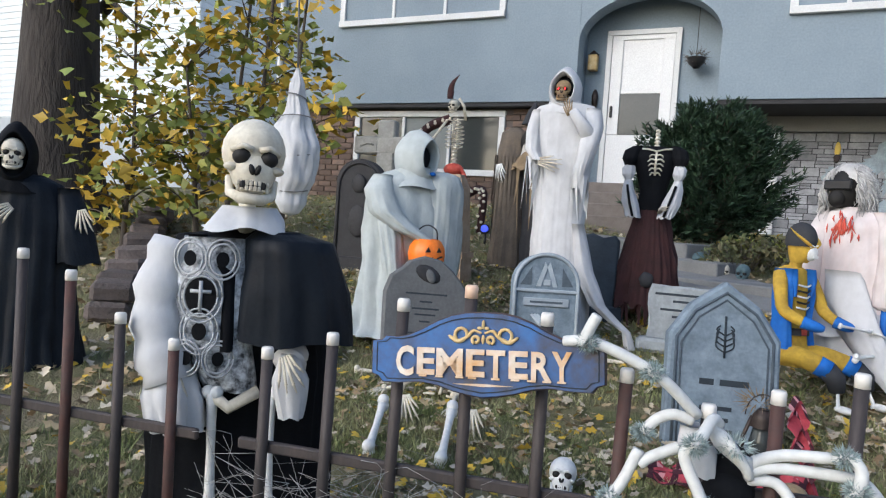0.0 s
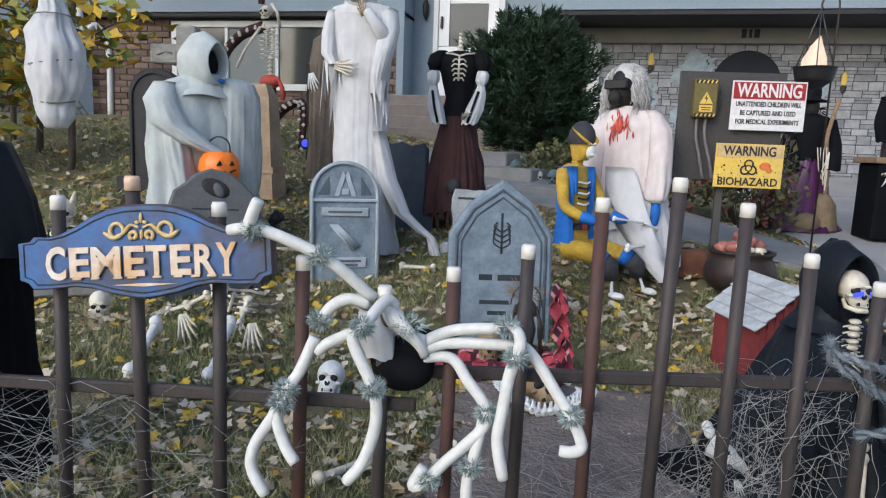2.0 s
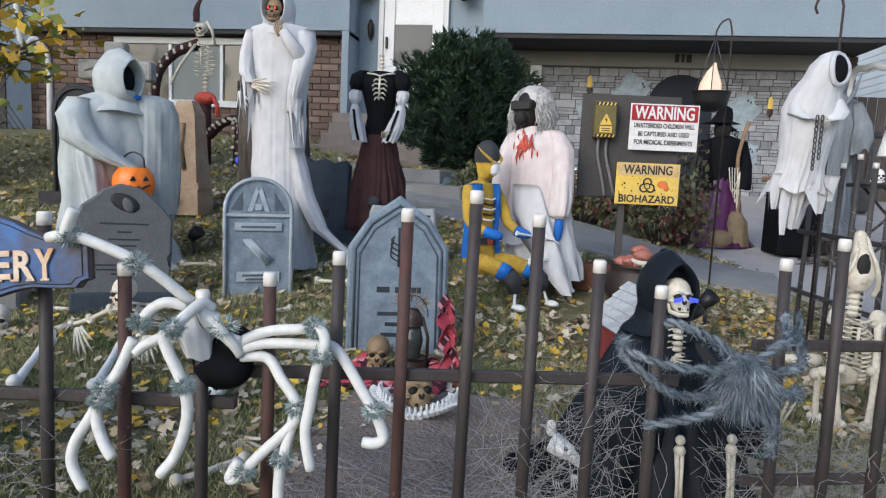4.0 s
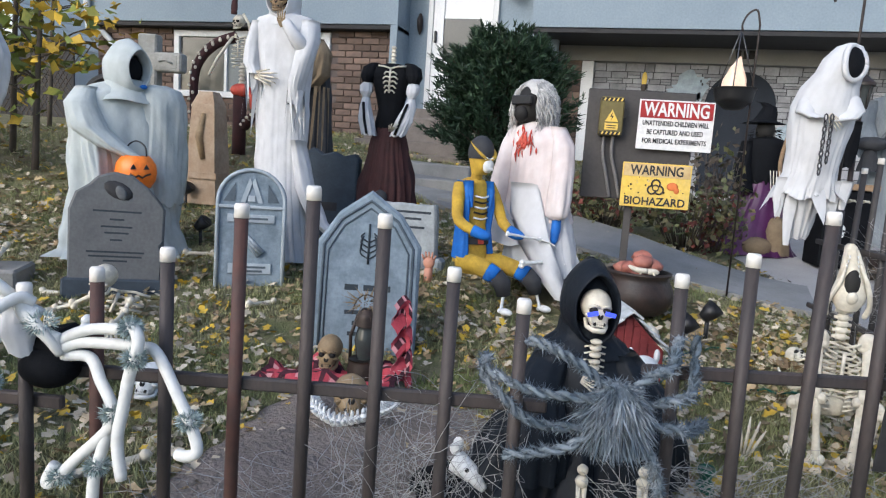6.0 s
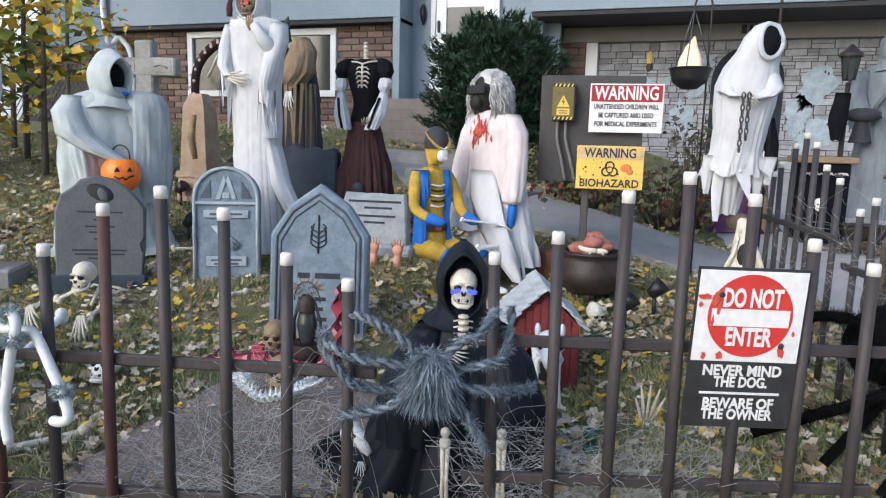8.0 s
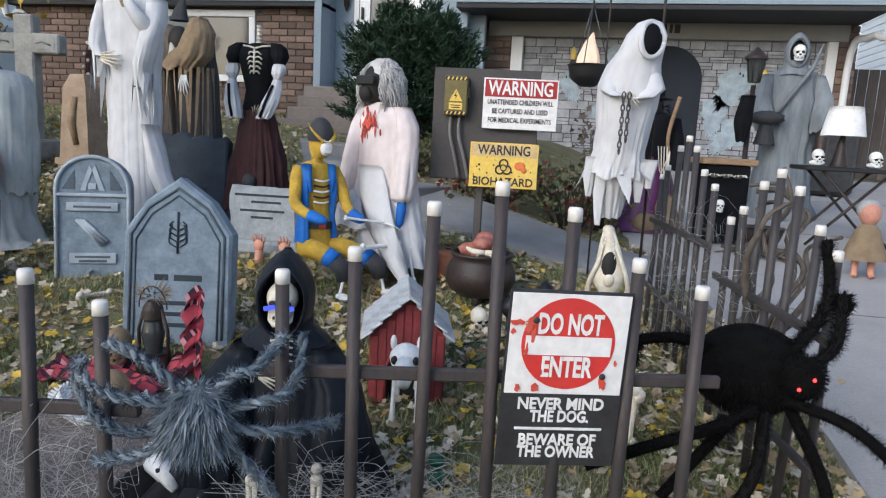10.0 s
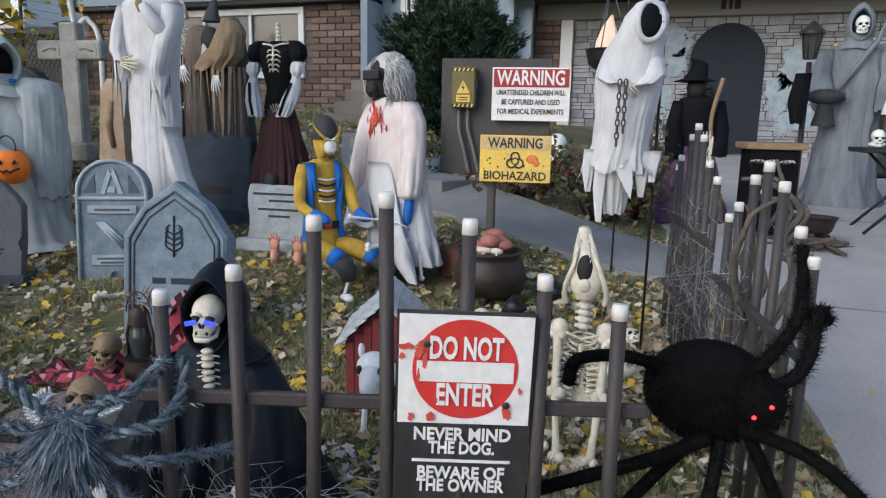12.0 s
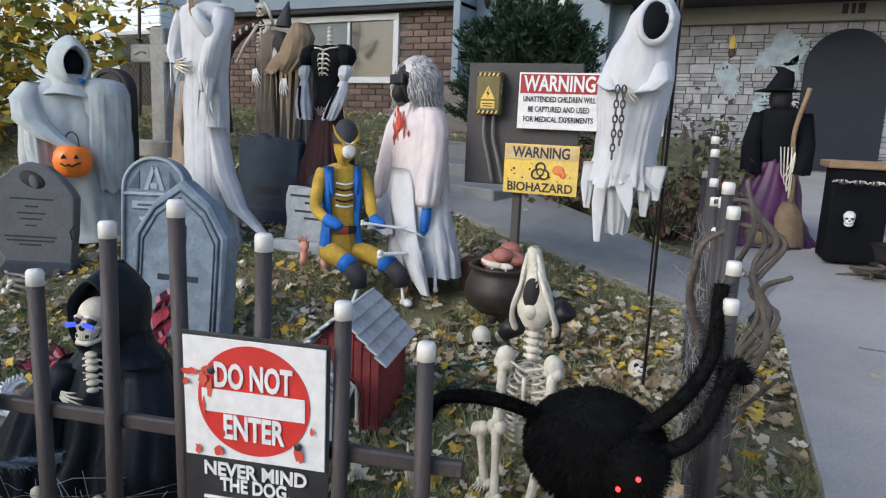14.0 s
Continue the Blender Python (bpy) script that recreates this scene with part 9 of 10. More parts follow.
def garage_sheet():
    """The hanging sheet printed with stones, each stone a little proud of the dark joints."""
    ob = thing("stone_print_sheet", (1.68, YG - .06, 0.45), "grey sheet printed with stonework hung over the garage door", "backdrop sheet")
    Shape().box((1.75, YG - .028, 1.32), (3.76, 0.012, 1.74), STONE_JOINT, None, 0.002).make("sheet", (1.68, YG - .03, 0.45), ob)
    rng = random.Random(21)
    s, z = Shape(), 0.47
    while z < 2.16:
        h = rng.choice((0.07, 0.09, 0.12))
        x = -0.12 + rng.uniform(-.05, 0)
        while x < 3.60:
            w = rng.uniform(0.10, 0.30)
            if rng.random() < 0.4:
                s.box((x + w / 2, YG - .036, z + h * .25), (w - .012, 0.008, h * .5 - .008), STONE_SHEET, None, 0.003)
                s.box((x + w / 2, YG - .036, z + h * .75), (w - .012, 0.008, h * .5 - .008), STONE_SHEET, None, 0.003)
            else:
                s.box((x + w / 2, YG - .036, z + h / 2), (w - .012, 0.008, h - .010), STONE_SHEET, turned(0, rng.uniform(-2, 2), 0), 0.003)
            x += w
        z += h
    tagged(s.make("printed_stonework", (1.68, YG - .036, 0.45), ob), kind="stuff")
    m = pose(1.80, YG - .06, 0.50)
    whole(Shape().plate(arch_outline(0.88, 1.62, 0.44, 24), 0.008, BLACK_PAPER, m), "black_paper_arch", m.translation, "black paper archway fixed to the stone-print sheet", "paper arch")
    rng = random.Random(4)
    for gx, gzz, h, lean in ((2.62, 1.60, 0.62, 30), (2.43, 1.25, 0.55, 5), (2.66, 0.98, 0.60, 48), (1.01, 1.18, 0.52, -10), (1.20, 1.62, 0.42, 25), (1.10, 1.86, 0.66, 62), (0.55, 1.55, 0.45, -20)):
        q = pose(gx, YG - .055, gzz, 0, lean, 0)
        n = 46
        pts = []
        for i in range(n):
            a = 2 * math.pi * i / n
            up = math.sin(a)
            wide = 0.115 if up > 0.55 else 0.19 if up > -0.1 else 0.13
            ragged = 1 + 0.30 * noise.noise(Vector((math.cos(a) * 3 + gx * 5, up * 3, gzz * 4))) + (0.14 * (-1) ** i if up < -0.2 else 0)
            pts.append((wide * h / 0.6 * math.cos(a) * ragged, h * 0.5 * up * ragged))
        g = Shape().plate(pts[::-1], 0.006, GHOST_PRINT, q)
        for k in (-1, 1):
            g.ball(q @ Vector((k * .022, -.001, h * .33)), (0.012, 0.003, 0.020), STONE_JOINT, None, 8, 5)
        whole(g, "ghost_cutout", q.translation, "pale blue ghost cut-out stuck on the stone-print sheet", "ghost cutout", "ghost cutouts")
    y = YG - .05
    for bx, bz in ((0.55, 1.98), (3.0, 1.75)):
        whole(Shape().ball((bx, y, bz), (0.035, 0.006, 0.10), SIGN_YELLOW, None, 12, 8, 0.08, 3).ball((bx, y - .001, bz - .11), (0.04, 0.006, 0.06), RUST_BROWN, None, 12, 8, 0.08, 4), "torch_cutout", (bx, y, bz - .15), "small printed torch cut-out on the stone-print sheet", "torch cutout", "torch cutouts")
    s = Shape()
    bars(s, pose(1.78, YG - .142, 2.325), [(-.08, 0, .06), (0, 0, .04), (.08, 0, .07)], BLACK_PLASTIC, 0.11, 0.004)
    whole(s, "house_number_plate", (1.78, YG - .142, 2.3), "black house number on the garage header", "house number")


def wall_things():
    ob = thing("wall_lantern", (-2.60, 9.40, 2.95), "tarnished brass wall lantern beside the front door", "wall lamp")
    Shape().box((-2.60, 9.36, 3.07), (0.13, 0.12, 0.22), SIGN_GOLD, None, 0.012).make("cage", (-2.6, 9.36, 2.95), ob)
    Shape().loft([(-2.6, 9.36, 3.24, 0.01, 0.01, 0), (-2.6, 9.36, 3.18, 0.085, 0.075, 0)], RUST_BROWN, 4).make("roof", (-2.6, 9.36, 3.18), ob)
    Shape().box((-2.60, 9.44, 3.05), (0.08, 0.05, 0.16), RUST_BROWN, None, 0.006).make("bracket", (-2.6, 9.44, 3.0), ob)
    ob = thing("mail_lantern", (-2.57, 9.44, 2.5), "small dark metal door chime ornament", "ornament")
    Shape().tube([(-2.55, 9.42, 2.70), (-2.55, 9.40, 2.62), (-2.55, 9.42, 2.50), (-2.55, 9.42, 2.42)], [0.02, 0.045, 0.04, 0.008], IRON, 8).make("body", (-2.55, 9.42, 2.45), ob)
    ob = thing("hanging_basket", (-1.22, 9.25, 2.95), "dark hanging basket with dry plants in the entry", "hanging basket")
    Shape().loft([(-1.22, 9.25, 3.06, 0.12, 0.12, 0), (-1.22, 9.25, 2.99, 0.10, 0.10, 0), (-1.22, 9.25, 2.93, 0.04, 0.04, 0)], BLACK_PLASTIC, 18).make("basket", (-1.22, 9.25, 2.93), ob)
    Shape().fur((-1.22, 9.25, 3.07), (0.11, 0.11, 0.04), 0.10, 180, TWIG, 3, 0.004).make("dry_plants", (-1.22, 9.25, 3.05), ob)
    Shape().tube([(-1.22, 9.25, 3.05), (-1.22, 9.25, 3.98)], 0.004, IRON, 5).make("wire", (-1.22, 9.25, 3.05), ob)
    Shape().tube(curve([(4.1, 8.98, 6.0), (4.1, 8.98, 2.5), (4.0, 9.4, 2.2), (3.92, 9.80, 2.05), (3.92, 9.80, 0.5)], 5), 0.045, WHITE_TRIM, 8).make("downspout", (4.0, 9.8, 0.5), HOUSE, "white downspout")
    Shape().tube(curve([(-7.7, 8.9, 6.0), (-7.7, 8.9, 2.5), (-7.55, 9.05, 2.3), (-7.4, 9.12, 2.0), (-7.4, 9.12, 0.9)], 5), 0.045, WHITE_TRIM, 8).make("downspout", (-7.7, 8.9, 0.8), HOUSE, "white downspout")
    ob = thing("wooden_fence", (6.5, 12.0, 0.5), "weathered grey board fence beside the garage", "fence")
    for i in range(26):
        Shape().box((4.15 + i * .15, 11.8, 1.25), (0.14, 0.02, 1.7), WOOD_FENCE, None, 0.004).make("board", (4.15 + i * .15, 11.8, 0.4), ob)
    ob = thing("lattice_panel", (-8.3, 8.6, 0.9), "dark lattice screen between the houses", "lattice")
    Shape().box((-8.55, 8.75, 1.5), (1.5, 0.03, 1.3), SOFFIT, None, 0.004).make("backing", (-8.5, 8.75, 0.9), ob)
    for i in range(14):
        for k in (-1, 1):
            Shape().box((-9.2 + i * .1, 8.73, 1.5), (0.014, 0.012, 1.4), TWIG, turned(0, k * 38, 0), 0.002).make("lath", (-9.2 + i * .1, 8.73, 1.5), ob)


def lawn_extras():
    """Smaller props that lie about the lawn."""
    x, y = 0.345, 3.45
    z = gz(x, y)
    s = Shape().loft([(x, y, z + .13, 0.02, 0.02, 0), (x, y, z + .125, 0.10, 0.08, 0.05), (x, y, z + .06, 0.115, 0.09, 0.06), (x, y, z, 0.11, 0.09, 0.05)], RUST_WOOD, 26, 6, 4)
    whole(s, "wood_stump", (x, y, z), "low reddish-brown stump behind the gown figure", "stump")
    x, y = -2.36, 2.55
    z = gz(x, y)
    s = Shape().box((x, y, z + .05), (0.34, 0.28, 0.10), PATH_CONCRETE, turned(0, 0, 30), 0.012)
    whole(s, "concrete_slab", (x, y, z), "low grey concrete slab on the lawn", "slab")
    s, g = Shape(), z + .10
    skull(s, pose(x, y - .04, g + .17, 0, 0, 25), 0.085, BONE, None)
    for k in (-1, 1):
        s.tube([(x + k * .02, y - .03, g + .20), (x + k * .03, y - .03, g + .235)], [0.012, 0.002], BONE, 6)
        bone_stick(s, (x + k * .03, y - .05, g + .11), (x + k * .03, y - .07, g + .005), 0.007, BONE)
        bone_stick(s, (x + k * .04, y + .04, g + .06), (x + k * .05, y - .02, g + .008), 0.008, BONE)
    rib_cage(s, pose(x, y, g + .04, -20, 0, 20), 0.085, 0.085, BONE, 7)
    s.v = [(x + (p[0] - x) * 1.5, y + (p[1] - y) * 1.5, g + (p[2] - g) * 1.5) for p in s.v]
    whole(s, "cat_skeleton", (x, y, g), "small sitting cat skeleton on the concrete slab", "skeleton animal")
    x, y = 1.11, 2.69
    z = gz(x, y)
    s = Shape().tube(curve([(x - .07, y, z + .03), (x - .03, y - .02, z + .025), (x + .03, y - .02, z + .03), (x + .07, y, z + .04)], 4), [0.012, 0.016, 0.02, 0.024, 0.026, 0.027, 0.028, 0.029, 0.03, 0.028, 0.024, 0.018, 0.010], BONE, 10)
    s.tube([(x - .06, y, z + .03), (x - .075, y + .01, z + .07)], [0.009, 0.003], BONE, 6)
    for i in range(7):
        s.tube([(x - .045 + i * .012, y - .03, z + .03), (x - .045 + i * .012, y - .042, z + .022)], [0.004, 0.0015], BONE_PALE, 5)
    whole(s, "jaw_bone", (x, y, z), "animal jaw bone lying in the leaves", "bone")
    rng = random.Random(23)
    for k, pts in enumerate(([(0.36, 2.62), (0.62, 2.72), (0.84, 2.95), (0.98, 3.0)], [(0.62, 2.5), (0.72, 2.62), (0.95, 2.58), (1.18, 2.62)])):
        line = curve([(px, py, gz(px, py) + .016) for px, py in pts], 8)
        whole(Shape().tube([p + Vector((0, rng.uniform(-.008, .008), rng.uniform(0, .01))) for p in line], 0.004, GREEN_PLASTIC, 5), "extension_cord", line[0], "dark green extension cord lying in the grass", "cable", "green cords")
    x, y = -2.50, 5.35
    z = gz(x, y)
    ob = thing("blue_spotlight", (x, y, z), "black garden spotlight with a lit blue lens", "spotlight")
    Shape().tube([(x, y, z - .02), (x, y, z + .10)], 0.010, BLACK_PLASTIC, 8).make("stake", (x, y, z), ob)
    Shape().tube([(x, y + .03, z + .12), (x, y, z + .13), (x, y - .03, z + .135)], [0.03, 0.042, 0.046], BLACK_PLASTIC, 14).make("lamp_head", (x, y, z + .1), ob)
    Shape().ball((x, y - .03, z + .135), (0.036, 0.008, 0.036), LED_BLUE, None, 14, 8).make("lens", (x, y, z + .1), ob, "glowing blue lens")


lawn_extras()
white_spider()
grey_spider()

fur_spider((1.33, 1.72, 0.34), (0.105, 0.09, 0.085), [
    [(-.06, -.02, .03), (-0.14, -.06, .06), (-0.22, -.08, .05), (-0.23, -.12, .02)], [(.02, -.06, .02), (.10, 0, .08), (.14, .05, .15), (.14, .10, .25)], [(.05, -.05, 0), (.14, -.02, .06), (.17, .06, .14), (.19, .08, .12)],
    [(.05, -.08, -.03), (.16, -.10, -.06), (.24, -.12, -.12), (.30, -.14, -.18)], [(0, -.1, -.05), (-.08, -.14, -.08), (-.20, -.18, -.12), (-.30, -.20, -.16)], [(-.02, -.08, -.06), (-.10, -.14, -.14), (-.16, -.16, -.22)],
    [(.02, -.08, -.06), (.0, -.14, -.16), (-.06, -.18, -.26)], [(.06, -.06, -.04), (.12, -.12, -.16), (.14, -.16, -.27)]], FUR_BLACK, 9, "large shaggy black spider with red eyes on the fence corner", 0.0075, 0.013,
    ((.075, -.07, 0.012), (-.012, -.042, -.010), (.012, -.040, .010)))
doghouse()
skeleton_dog(0.53, 2.10, 12, 0.30, "white skeleton dog standing before the dog house")
sitting_skeleton_beast()
cauldron()
blanket_group()
grave_mound()
bone_things()
far_props()
garage_sheet()
wall_things()


# ---- twisted vine and webs on the fence ----
def grape_vine():
    ob = thing("grapevine", (1.45, 2.3, gz(1.45, 2.3)), "twisted grey grapevine tangled in the black fence", "vine")
    rng = random.Random(17)
    for k in range(6):
        pts = [Vector((1.43 + rng.uniform(-.03, .03), 2.35 + rng.uniform(-.2, .1), gz(1.43, 2.35) if k == 0 else 0.06 + 0.05 * k))]
        for i in range(6):
            pts.append(pts[-1] + Vector((rng.uniform(-.03, .05), rng.uniform(-.09, .04), rng.uniform(.01, .11))))
        line = curve(pts, 5)
        Shape().tube(line, [(0.012 - 0.008 * i / len(line)) * (1 + 0.15 * math.sin(i * 1.9)) for i in range(len(line))], GREY_VINE, 8).make("strand", line[0], ob)
    for dx, dz, r in ((0, 0, .0075), (.015, -.03, .0055), (-.02, .015, .005)):
        line = curve([(1.42 + dx, 2.25, 0.66 + dz), (1.47, 2.22, 0.665 + dz), (1.525 + dx, 2.2, 0.61), (1.49, 2.18, 0.545 + dz), (1.53 + dx, 2.15, 0.475), (1.485, 2.12, 0.40 + dz), (1.46 + dx, 2.14, 0.28)], 5)
        Shape().tube(line, r, GREY_VINE, 7).make("strand", line[0], ob)


grape_vine()


def webs(name, count, seed, anchor, label, radius=0.00042):
    """Stretched web: many fine sagging threads between random points of a region."""
    rng = random.Random(seed)
    s = Shape()
    for _ in range(count):
        a, b = anchor(rng), anchor(rng)
        a = Vector(a)
        b = a + (Vector(b) - a) * rng.uniform(0.3, 1.0)
        k = (b - a).length
        m1, m2 = (a.lerp(b, t) + Vector((rng.gauss(0, .12), rng.gauss(0, .08), rng.gauss(-.08, .12))) * k for t in (.33, .66))
        s.tube(curve([a, m1, m2, b], 3), radius * rng.uniform(0.5, 1.6), WEB, 3)
    tagged(s.make(name), label, "cobweb", kind="stuff")


def fence_point(rng, x0, x1, z0, z1, dy=0.0, spread=0.03):
    x = rng.uniform(x0, x1)
    y = np.interp(x, [-2.2, -1.19, -0.43, 0.319, 0.557, 1.187], [0.70, 0.845, 0.968, 1.157, 1.262, 1.449])
    return (x, float(y) + dy + rng.uniform(-spread, spread), rng.uniform(z0, z1))


webs("web_left", 170, 1, lambda r: fence_point(r, -1.35, -0.5, -0.04, 0.30), "white stretched cobweb on the fence")
webs("web_lower", 260, 2, lambda r: fence_point(r, -0.35, 0.25, -0.05, 0.13, 0.08, 0.15), "white stretched cobweb over the grave soil")
webs("web_mid", 230, 3, lambda r: fence_point(r, 0.0, 0.34, 0.0, 0.36, 0.04, 0.06), "white stretched cobweb on the fence by the reaper")
webs("web_right", 420, 4, lambda r: fence_point(r, 0.42, 1.05, -0.05, 0.22, 0.06, 0.10), "white stretched cobweb on the lower fence")
webs("web_side", 160, 5, lambda r: (1.26 + (lambda y: (3.2 - y) * 0.16)(yy := r.uniform(2.0, 3.2)) + r.uniform(-.03, .03), yy, r.uniform(0.0, 0.6)), "white stretched cobweb on the black side fence")


# ---- plants ----
def leaf_cloud(s, centre, spread, count, size, material, seed, flat=0.5):
    rng = random.Random(seed)
    k = s.slot(material)
    for _ in range(count):
        c = Vector(centre) + Vector((rng.gauss(0, spread[0]), rng.gauss(0, spread[1]), rng.gauss(0, spread[2])))
        a = Vector((rng.gauss(0, 1), rng.gauss(0, 1), rng.gauss(0, flat))).normalized()
        b = a.cross(Vector((rng.gauss(0, 1), rng.gauss(0, 1), rng.gauss(0, 1)))).normalized()
        l = size * rng.uniform(0.6, 1.3)
        up = a.cross(b) * l * 0.12
        base = len(s.v)
        s.v += [tuple(c - a * l * .5), tuple(c + b * l * .34 + a * l * .05 + up), tuple(c + a * l * .2 + b * l * .16), tuple(c + a * l * .55), tuple(c + a * l * .2 - b * l * .16), tuple(c - b * l * .34 + a * l * .05 + up)]
        s.f += [(base, base + 1, base + 2, base + 3), (base, base + 3, base + 4, base + 5)]
        s.m += [k, k]
        s.s += [True, True]


def maple(x, y, r, label, limbs, seed, top=6.5):
    z = gz(x, y)
    ob = thing("maple_tree", (x, y, z), label, "tree")
    rng = random.Random(seed)
    trunk = Shape()
    n = 22
    verts, faces = [], []
    hs = [0, .15, .4, .9, 1.6, 2.6, 3.8, 5.0, top]
    for i, h in enumerate(hs):
        rr = r * (1.35 if i == 0 else 1.15 if i == 1 else 1.03 if i == 2 else 1 - 0.07 * i)
        for j in range(n):
            a = 2 * math.pi * j / n
            q = rr * (1 + 0.09 * noise.noise(Vector((math.cos(a) * 2.2, math.sin(a) * 2.2, h * 0.6))) + 0.03 * math.sin(9 * a))
            verts.append((x + q * math.cos(a), y + q * math.sin(a), z - 0.05 + h))
    for i in range(len(hs) - 1):
        for j in range(n):
            faces.append((i * n + j, i * n + (j + 1) % n, (i + 1) * n + (j + 1) % n, (i + 1) * n + j))
    trunk.add(verts, faces, BARK).make("trunk", (x, y, z), ob)
    crown = Shape()
    for pts, rad, leaves, mats in limbs:
        line = curve(pts, 6)
        Shape().tube(line, [rad * (1 - 0.85 * i / (len(line) - 1)) for i in range(len(line))], BARK if rad > 0.03 else TWIG, 7).make("limb", line[0], ob)
        for i in range(len(line) // 4, len(line), 2):
            p = line[i]
            tw = p + Vector((rng.uniform(-.35, .35), rng.uniform(-.35, .35), rng.uniform(-.25, .25)))
            crown.tube([p, (p + tw) / 2 + Vector((0, 0, .04)), tw], [0.007, 0.005, 0.003], TWIG, 4)
            for q, wgt in ((p, 0.5), (tw, 1.0)):
                leaf_cloud(crown, q, (.17, .17, .12), int(leaves * wgt * 0.8), 0.125, mats[rng.randrange(len(mats))], rng.randrange(10 ** 6))
    tagged(crown.make("crown", (x, y, z + 1.5), ob), kind="stuff")


Y, G = LEAF_YELLOW, LEAF_GREEN
maple(-6.42, 4.10, 0.45, "old maple with a thick dark trunk and yellow leaves", [
    ([(-6.5, 4.6, 2.6), (-5.6, 4.4, 3.0), (-4.6, 4.2, 3.05), (-3.6, 4.0, 2.95)], 0.07, 12, (Y, Y, G)),
    ([(-6.6, 4.4, 2.2), (-5.9, 3.9, 2.5), (-5.2, 3.6, 2.3), (-4.6, 3.4, 2.0)], 0.045, 12, (G, G, Y)),
    ([(-6.6, 4.4, 3.2), (-5.4, 3.6, 3.3), (-3.9, 3.3, 3.0), (-2.6, 3.2, 2.62), (-2.1, 3.2, 2.42)], 0.06, 13, (Y,)),
], 3)


def sapling(x, y, h, lean, seed, count, size, label, mats, spread=0.3):
    z = gz(x, y)
    ob = thing("sapling", (x, y, z), label, "young tree", "saplings")
    rng = random.Random(seed)
    stem = curve([(x, y, z), (x + lean * .3, y, z + h * .4), (x + lean, y, z + h)], 6)
    Shape().tube(stem, [0.028 - 0.02 * i / len(stem) for i in range(len(stem))], TWIG, 7).make("trunk", (x, y, z), ob)
    crown = Shape()
    for _ in range(count):
        p = stem[rng.randrange(len(stem) // 4, len(stem))]
        a, l = rng.uniform(0, 6.28), rng.uniform(0.25, 0.75)
        q = p + Vector((math.cos(a) * l, math.sin(a) * l, rng.uniform(-.05, .35)))
        line = curve([p, (p + q) / 2 + Vector((0, 0, .06)), q], 3)
        crown.tube(line, [0.009, 0.008, 0.007, 0.006, 0.005, 0.004, 0.003], TWIG, 4)
        for t in line[2:]:
            leaf_cloud(crown, t, (spread * .45, spread * .45, spread * .35), 5, size, mats[rng.randrange(len(mats))], rng.randrange(10 ** 6))
    tagged(crown.make("crown", (x, y, z + .5), ob), kind="stuff")


sapling(-4.55, 4.7, 3.2, 0.2, 1, 14, 0.125, "young maple with green and yellow leaves", (G, G, Y))
sapling(-5.3, 5.2, 3.4, 0.3, 2, 8, 0.125, "slender young maple between the trunk and house", (Y, Y, G))
sapling(-4.4, 3.9, 1.5, -0.2, 3, 22, 0.12, "small green maple seedling in the bed", (G, G, Y))
sapling(-3.9, 4.3, 2.1, 0.15, 7, 14, 0.12, "small yellowing maple beside the hanging dummy", (Y, G))
sapling(-5.0, 3.7, 1.1, 0.1, 4, 16, 0.12, "low leafy maple shoot behind the edging", (G, Y))
sapling(-6.3, 6.8, 4.2, 0.3, 5, 7, 0.13, "yellow maple beside the blue house corner", (Y, Y, G), 0.45)
sapling(-7.6, 6.0, 4.4, -0.2, 6, 30, 0.13, "yellow maple in front of the neighbouring house", (Y, G), 0.45)


def yew():
    x, y = -0.80, 6.65
    z = gz(x, y)
    ob = thing("yew_bush", (x, y, z), "large dark green yew bush beside the entry steps", "bush")
    rng = random.Random(11)
    stems, crown = Shape(), Shape()
    k = crown.slot(YEW)
    for i in range(420):
        a, t = rng.uniform(0, 6.28), rng.random() ** 0.8
        zz = 0.72 + 1.22 * t
        wide = float(np.interp(zz, [0.6, 0.9, 1.3, 1.6, 1.8, 1.95, 2.1], [0.50, 0.62, 0.70, 0.66, 0.46, 0.24, 0.06]))
        l = rng.uniform(0.62, 1.0) if rng.random() < 0.88 else rng.uniform(1.0, 1.22)
        tip = Vector((x + math.cos(a) * wide * l, y + math.sin(a) * wide * 0.85 * l, zz + rng.uniform(-.04, .10) * l))
        base = Vector((x + math.cos(a) * .06, y + math.sin(a) * .06, max(z + .1, zz - 0.45)))
        mid = base.lerp(tip, .6) + Vector((0, 0, .03))
        if i % 3 == 0:
            stems.tube([base, mid, tip], [0.012, 0.007, 0.002], TWIG, 4)
        out = (tip - mid).normalized()
        flat = out.cross(Vector((0, 0, 1))).normalized()
        for j in range(46):
            q = j / 46
            sway = rng.uniform(-1, 1)
            p = mid.lerp(tip, q) + flat * sway * 0.11 * (1 - q * .75) + Vector((0, 0, rng.gauss(0, .022) - 0.04 * sway * sway))
            d = (out + flat * sway * 1.1 + Vector((rng.gauss(0, .25), rng.gauss(0, .25), rng.gauss(0.05, .25)))).normalized()
            for _ in range(2):
                e = (d + Vector((rng.gauss(0, .4), rng.gauss(0, .4), rng.gauss(0, .3)))).normalized()
                w = e.cross(Vector((rng.gauss(0, 1), rng.gauss(0, 1), 1))).normalized() * 0.010
                b = len(crown.v)
                crown.v += [tuple(p - w), tuple(p + w), tuple(p + e * rng.uniform(.045, .095))]
                crown.f.append((b, b + 1, b + 2))
                crown.m.append(k)
                crown.s.append(False)
    stems.make("branchwork", (x, y, z), ob)
    tagged(crown.make("crown", (x, y, z + .2), ob), kind="stuff")


yew()


